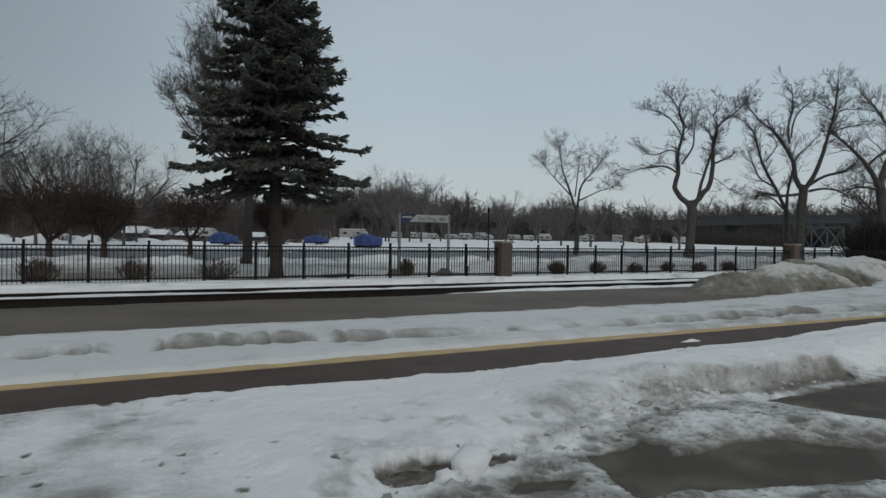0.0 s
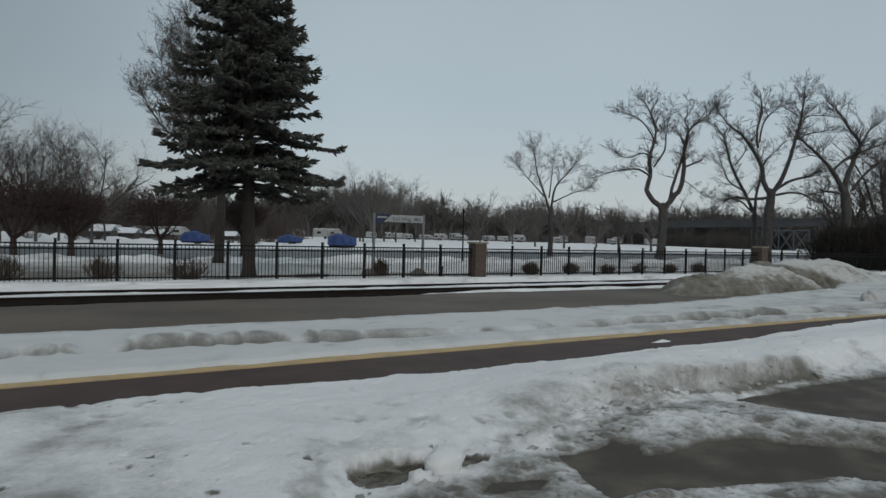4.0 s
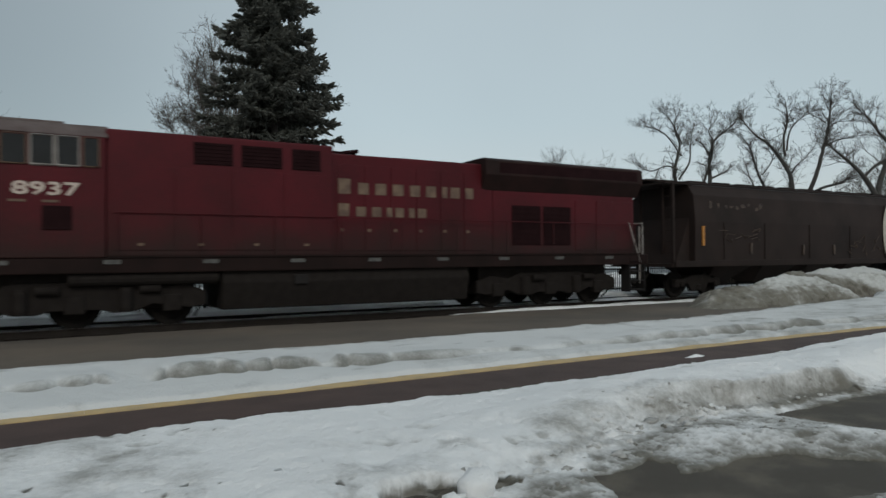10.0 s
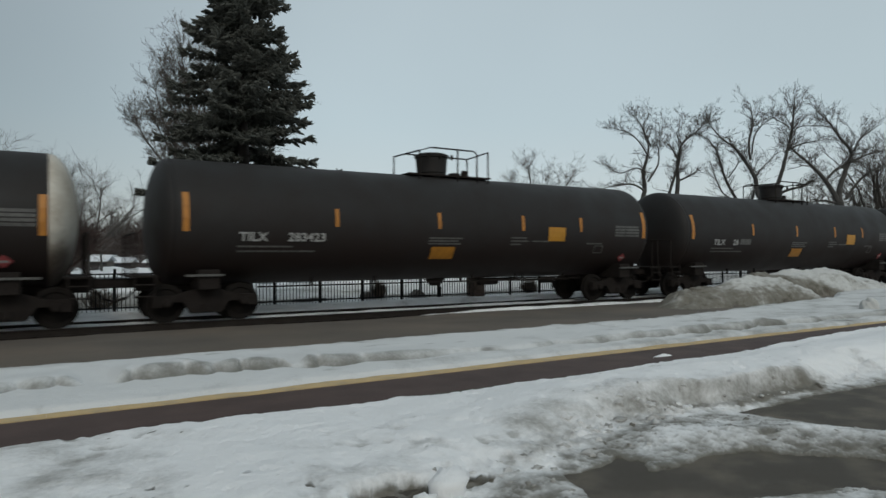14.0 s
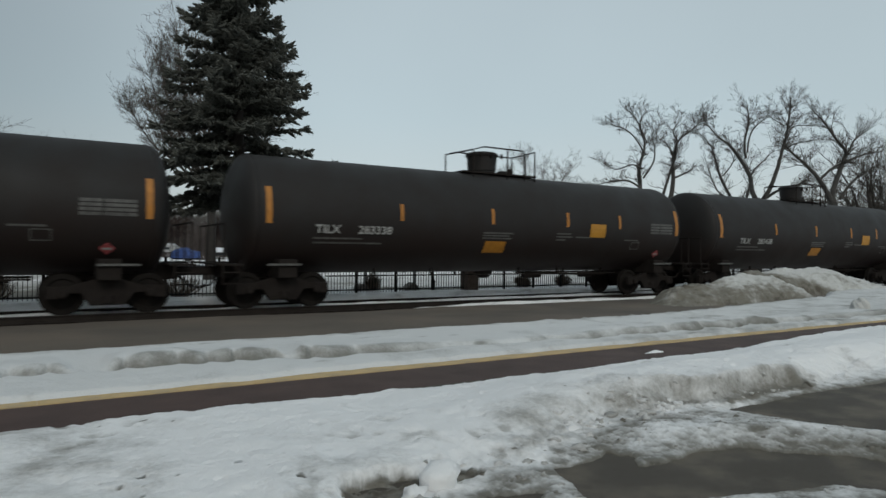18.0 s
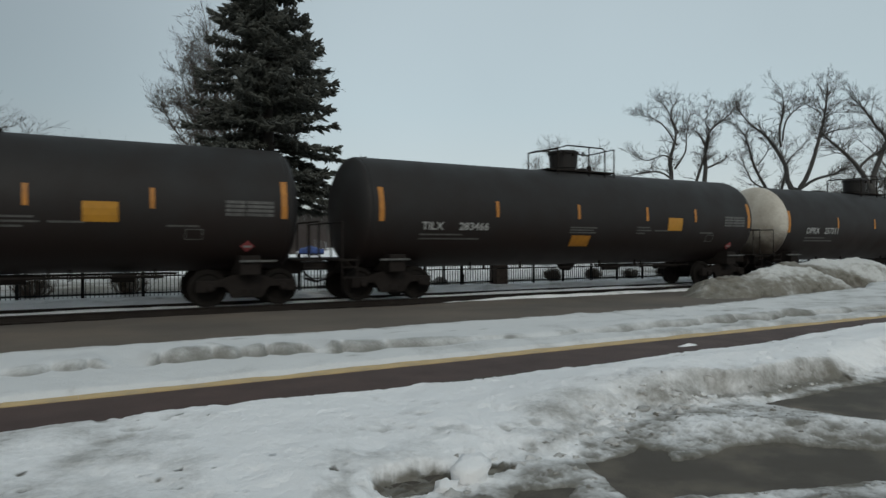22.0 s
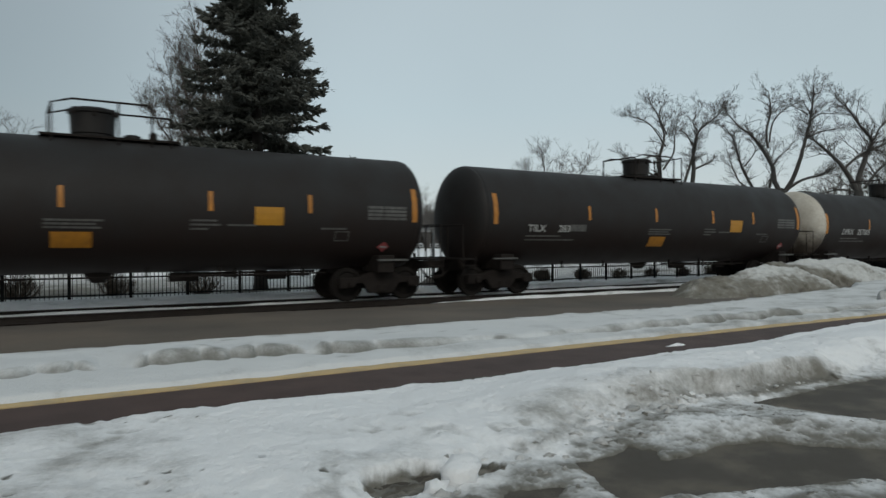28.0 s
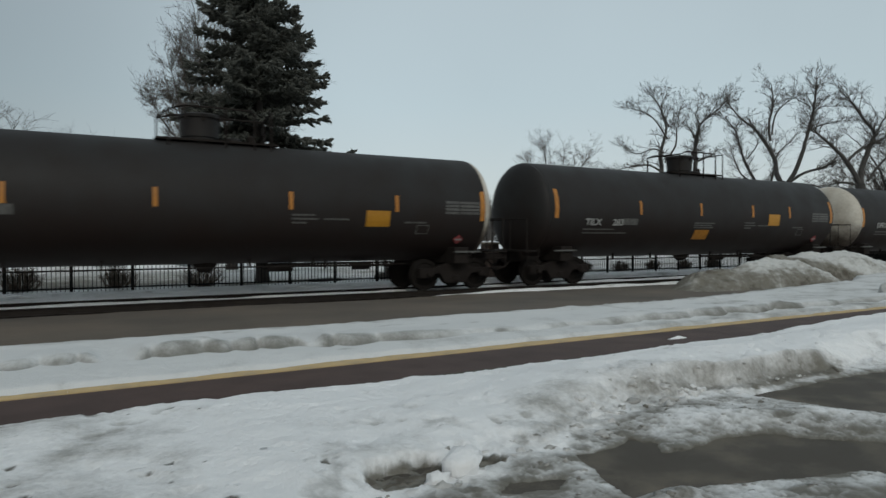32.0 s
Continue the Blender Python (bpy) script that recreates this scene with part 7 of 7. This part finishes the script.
limb_tree(tree_c[0], tree_c[1], [[(0, -0.1, 0.36), (0.0, 0.9, 0.28), (0.0, 2.6, 0.24), (-0.1, 4.0, 0.23)],
                       [(-0.1, 3.9, 0.19), (-0.9, 5.7, 0.16), (-1.8, 7.7, 0.12), (-2.4, 9.9, 0.08), (-3.1, 11.0, 0.02)], [(-0.1, 4.0, 0.17), (-0.1, 5.5, 0.13), (0.2, 7.0, 0.09), (0.1, 8.4, 0.03)],
                       [(-0.9, 5.7, 0.11), (-2.4, 6.5, 0.08), (-3.1, 8.2, 0.03)], [(-1.8, 7.7, 0.08), (-0.9, 8.9, 0.05), (-1.2, 9.6, 0.02)], [(-0.2, 4.0, 0.12), (-1.3, 4.9, 0.08), (-2.3, 5.1, 0.04)]],
          8, "bare leaning tree beside the broad-crowned one", dense=1.8, twig=0.34)
tree_d = at_view(0.637, 46)
limb_tree(tree_d[0], tree_d[1], [[(0, -0.1, 0.5), (0.0, 0.7, 0.42), (0.0, 3.4, 0.38), (-0.1, 5.4, 0.36)],
                       [(-0.1, 5.3, 0.26), (-1.2, 6.9, 0.20), (-2.1, 8.0, 0.15), (-3.4, 9.1, 0.09), (-3.8, 9.6, 0.03)],
                       [(-0.1, 5.4, 0.28), (0.2, 6.7, 0.24), (0.8, 8.4, 0.20), (1.1, 9.3, 0.16), (0.5, 10.4, 0.11), (-0.4, 11.7, 0.07), (-1.2, 12.6, 0.02)],
                       [(0.8, 8.4, 0.12), (2.1, 9.0, 0.09), (3.4, 9.4, 0.03)], [(-1.2, 6.9, 0.14), (-0.1, 7.9, 0.12), (0.9, 8.5, 0.08)], [(1.1, 9.3, 0.10), (1.6, 10.2, 0.07), (2.7, 11.1, 0.03)],
                       [(0.4, 5.6, 0.15), (1.5, 7.1, 0.11), (3.0, 8.0, 0.04)], [(-0.3, 5.3, 0.12), (-1.4, 5.5, 0.09), (-2.8, 5.1, 0.03)]],
          9, "dark bare tree above the dense bushes", dense=1.7, twig=0.42, high=0.94)
tree_e = at_view(0.70, 50)
round_tree(tree_e[0], tree_e[1], 11.5, 0.3, 10, "bare tree at the edge of the park", last=4)
tree_f = at_view(0.178, 62)
limb_tree(tree_f[0], tree_f[1], [[(0, 0, 0.3), (0.0, 2.0, 0.25), (0.0, 4.0, 0.22)],
                       [(0, 4.0, 0.18), (-0.7, 6.2, 0.13), (-1.4, 8.6, 0.07), (-1.8, 10.6, 0.02)], [(0, 4.2, 0.16), (0.5, 6.8, 0.11), (1.6, 8.4, 0.06), (2.3, 9.6, 0.02)], [(-0.5, 5.6, 0.1), (-2.2, 7.6, 0.06), (-3.0, 8.8, 0.02)], [(0.2, 5.2, 0.1), (2.0, 6.2, 0.05), (3.2, 6.6, 0.02)], [(-0.2, 5.6, 0.1), (0.0, 8.4, 0.05), (0.2, 9.8, 0.02)]],
          11, "pale slender bare tree by the road", M_TWIGPALE, dense=2.0, twig=0.42, high=0.9)
for i, (sd, dp, hh, tr, nm) in enumerate(((-0.525, 68, 12.6, 0.13, "small bare tree with a dense fine crown"), (-0.610, 70, 13.6, 0.14, "small bare tree with a dense fine crown"), (-0.665, 67, 13.6, 0.14, "small bare tree with upright twigs"), (-0.575, 76, 14.0, 0.12, "small bare tree with a dense fine crown"), (-0.64, 80, 14.0, 0.12, "bare tree across the park"), (-0.505, 84, 12.0, 0.12, "bare tree across the park"), (-0.70, 74, 13.5, 0.12, "bare tree across the park"), (-0.55, 82, 13.0, 0.12, "bare tree across the park"))):
    q = at_view(sd, dp)
    round_tree(q[0], q[1], hh, tr, 20 + i, nm, M_TWIG if i < 5 else M_TWIGPALE, last=4, up=0.7, group="small bare park trees", fat=1.75)


def crab_tree(x, y, wide, low, high, seed, label):
    """A small low-forked tree with a close, tangled crown."""
    rng = random.Random(seed)
    tree = thing("small_tree", pose(x, y, -0.08), label, "tree", "small tangled park trees")
    V, F, BV, BF = [], [], [], []
    tube_lists(V, F, [np.array((0, 0, -0.1)), np.array((0.02, 0, 0.4)), np.array((0.0, 0.03, low * 0.75))], [0.20, 0.15, 0.13], 8)
    mid = (low + high) * 0.5
    for k in range(9):
        a = k * 2.4 + rng.uniform(-0.4, 0.4)
        far = wide * rng.uniform(0.16, 0.36)
        tube_lists(V, F, [np.array((0, 0, low * 0.70)), np.array((math.cos(a) * far * 0.4, math.sin(a) * far * 0.4, low * 1.05)), np.array((math.cos(a) * far, math.sin(a) * far, mid + rng.uniform(-0.3, 0.5)))], [0.07, 0.05, 0.025], 5)
    for k in range(600):
        a, u, w = rng.uniform(0, 6.283), rng.uniform(-1, 1), rng.random() ** 0.4
        out = np.array((math.cos(a) * math.sqrt(1 - u * u), math.sin(a) * math.sqrt(1 - u * u), u))
        p = out * np.array((wide * 0.44, wide * 0.44, (high - low) * 0.46)) * w + np.array((0, 0, mid))
        d = out * 0.8 + np.array((rng.gauss(0, 0.6), rng.gauss(0, 0.6), rng.gauss(0.35, 0.5)))
        grow(BV, BF, p - d * 0.25, d / np.linalg.norm(d), rng.uniform(0.45, 0.9), 0.014, 1, 2, rng, 0.3, 3, 3, (4, 6), 0.009)
    piece("trunk", raw_mesh("trunk", V, F, M_CRAB, True), tree, pose(0, 0, 0))
    tagged(piece("crown", raw_mesh("crown", BV, BF, M_CRAB), tree, pose(0, 0, 0)), kind="stuff")


crab_tree(-1.5, 37.1, 5.2, 1.35, 3.9, 1, "small dark tree with a dense tangle of bare twigs")
crab_tree(0.9, 37.4, 4.0, 1.45, 3.6, 2, "small dark tree with a dense tangle of bare twigs")
crab_tree(-4.6, 38.5, 3.6, 1.4, 3.9, 3, "small dark tree with a dense tangle of bare twigs")
crab_tree(6.2, 46.0, 5.4, 1.4, 4.3, 4, "low reddish-brown tree with a wide tangled crown")
crab_tree(11.0, 44.0, 3.6, 1.7, 3.7, 5, "low reddish-brown tree behind the spruce")
q = at_view(-0.85, 30)
round_tree(q[0], q[1], 12.0, 0.25, 31, "tall bare tree at the park's edge", last=4)
for i, (sd, dp, hh) in enumerate(((0.285, 88, 7.5), (0.20, 120, 9), (0.155, 130, 10), (0.07, 150, 12.5), (0.335, 110, 8), (-0.095, 130, 15.5), (-0.06, 140, 15.5), (-0.13, 150, 16.5), (-0.03, 160, 13.0), (-0.078, 146, 16.0), (-0.115, 142, 15.5), (0.12, 160, 12), (0.25, 140, 10), (-0.11, 138, 17.5))):
    q = at_view(sd, dp)
    round_tree(q[0], q[1], hh, 0.18, 60 + i, "bare tree beyond the road", M_WOODS, last=4, group="bare trees beyond the road", fat=1.8)
for sd, dp, w, h, seed in ((0.634, 42, 4.8, 4.0, 3), (0.690, 41, 4.2, 3.9, 4), (0.750, 40, 4.4, 3.6, 5)):
    bq = at_view(sd, dp)
    dense_bush(bq[0], bq[1], w, h, seed, "dense dark leafless bush at the park's edge")

for i, (sd, dp, hh) in enumerate(((0.66, 60, 10.5), (0.71, 58, 11), (0.63, 66, 9.5))):
    q = at_view(sd, dp)
    round_tree(q[0], q[1], hh, 0.24, 90 + i, "dense bare tree behind the dark bushes", M_TWIG, last=4, group="dense bare trees behind the bushes", fat=1.1)

# beyond the road
far_woods()
thicket()
road_bridge()
covered_boat(-0.367, 78, 3.2, 1.6, -20, 1, "boat on a trailer under a bright blue tarp")
covered_boat(-0.222, 92, 3.4, 1.35, -35, 2, "small boat under a blue tarp")
covered_boat(-0.142, 76, 3.3, 1.75, -25, 3, "boat on a trailer under a peaked blue tarp")
camp = random.Random(33)
for i in range(22):
    sd = -0.10 + 0.0185 * i + camp.uniform(-0.005, 0.005)
    if not 0.205 < sd < 0.235 and i not in (4, 9, 14, 19):
        camper(sd + camp.uniform(-0.006, 0.006), 226 + camp.uniform(-14, 12), camp.uniform(2.4, 5.2), camp.uniform(1.6, 2.6), -30 + camp.uniform(-70, 70), camp.choice(("white camper trailer parked in the snow", "off-white camper trailer parked in the snow")))
for sd, dp, ln, hh, tn in ((-0.165, 170, 7.5, 2.6, -25), (-0.215, 165, 5.0, 2.3, -30), (0.34, 210, 6, 2.3, -30), (-0.40, 120, 5, 2.0, -30), (-0.44, 126, 5.0, 2.0, -25), (-0.50, 118, 5.0, 2.0, -35)):
    camper(sd, dp, ln, hh, tn, "pale camper trailer beside the thicket")
shed(-0.505, 98, 2.7, 1.9, 2.2, -32, "low shed with a snow-covered roof")
shed(-0.470, 104, 2.8, 1.5, 2.2, -28, "low open shed with snow on its roof")
shed(-0.425, 112, 2.4, 1.3, 2.0, -45, "small low shed with a snowy roof")
shed(-0.315, 110, 2.6, 1.3, 2.2, -34, "low shed with a snow-covered roof")


def snow_mound(side, depth, w, h, seed):
    """A ploughed heap of clean snow beside the far road."""
    p = at_view(side, depth)
    ax = np.linspace(-0.5, 0.5, 26)
    ob = grid("snow_mound", ax * w, ax * 3.0, lambda x, y: h * np.clip(1 - (2 * x / w) ** 2, 0, 1) ** 0.7 * np.clip(1 - (y / 1.5) ** 2, 0, 1) * (1 + 0.5 * fbm(x, y, 1.2, 3, seed)) - 0.08, M_SNOW)
    ob.matrix_basis = pose(p[0], p[1], float(ground_z(p[1])), 0, 0, -30)
    tagged(ob, "low heap of ploughed snow beyond the road", "snow mound", "snow heaps beyond the road")


for i, (sd, dp, w, h) in enumerate(((-0.62, 88, 6.0, 0.9), (-0.565, 90, 5.0, 0.8), (-0.50, 94, 7.0, 0.5), (-0.66, 84, 5.0, 0.8))):
    snow_mound(sd, dp, w, h, 200 + i)

# pieces of the platform and the track
tactile_strip()
rail_track()


# ---- what moves ----
def roll(wheel, times):
    """Turns a wheel with the train's way along the rails while it is near, and leaves it at rest before and after."""
    base = wheel.matrix_basis.copy()
    turn = base.to_3x3().to_4x4()
    radius = base.translation.z
    first, last = times[0 if times[0] > 0 or len(times) < 3 else 1], times[-2]
    rows = []
    for t in times:
        angle = train_x(min(max(t, first), last)) / radius
        rows.append((t, Matrix.Translation(base.translation) @ Matrix.Rotation(angle, 4, "Y") @ turn))
    walk(wheel, rows)


def motions():
    for car, u in TRAIN:
        walk(car, [(t, pose(train_x(t) + u, TRACK_Y, 0)) for t in range(0, 33, 2)])
        near = [t for t in np.arange(0, 32.0, 0.036) if -45 < train_x(t) + u < 62]
        if near:
            for ob in car.children_recursive:
                if ob.name.startswith("wheel"):
                    roll(ob, ([0.0] if near[0] > 0.03 else []) + [float(t) for t in near] + [32.0])


motions()
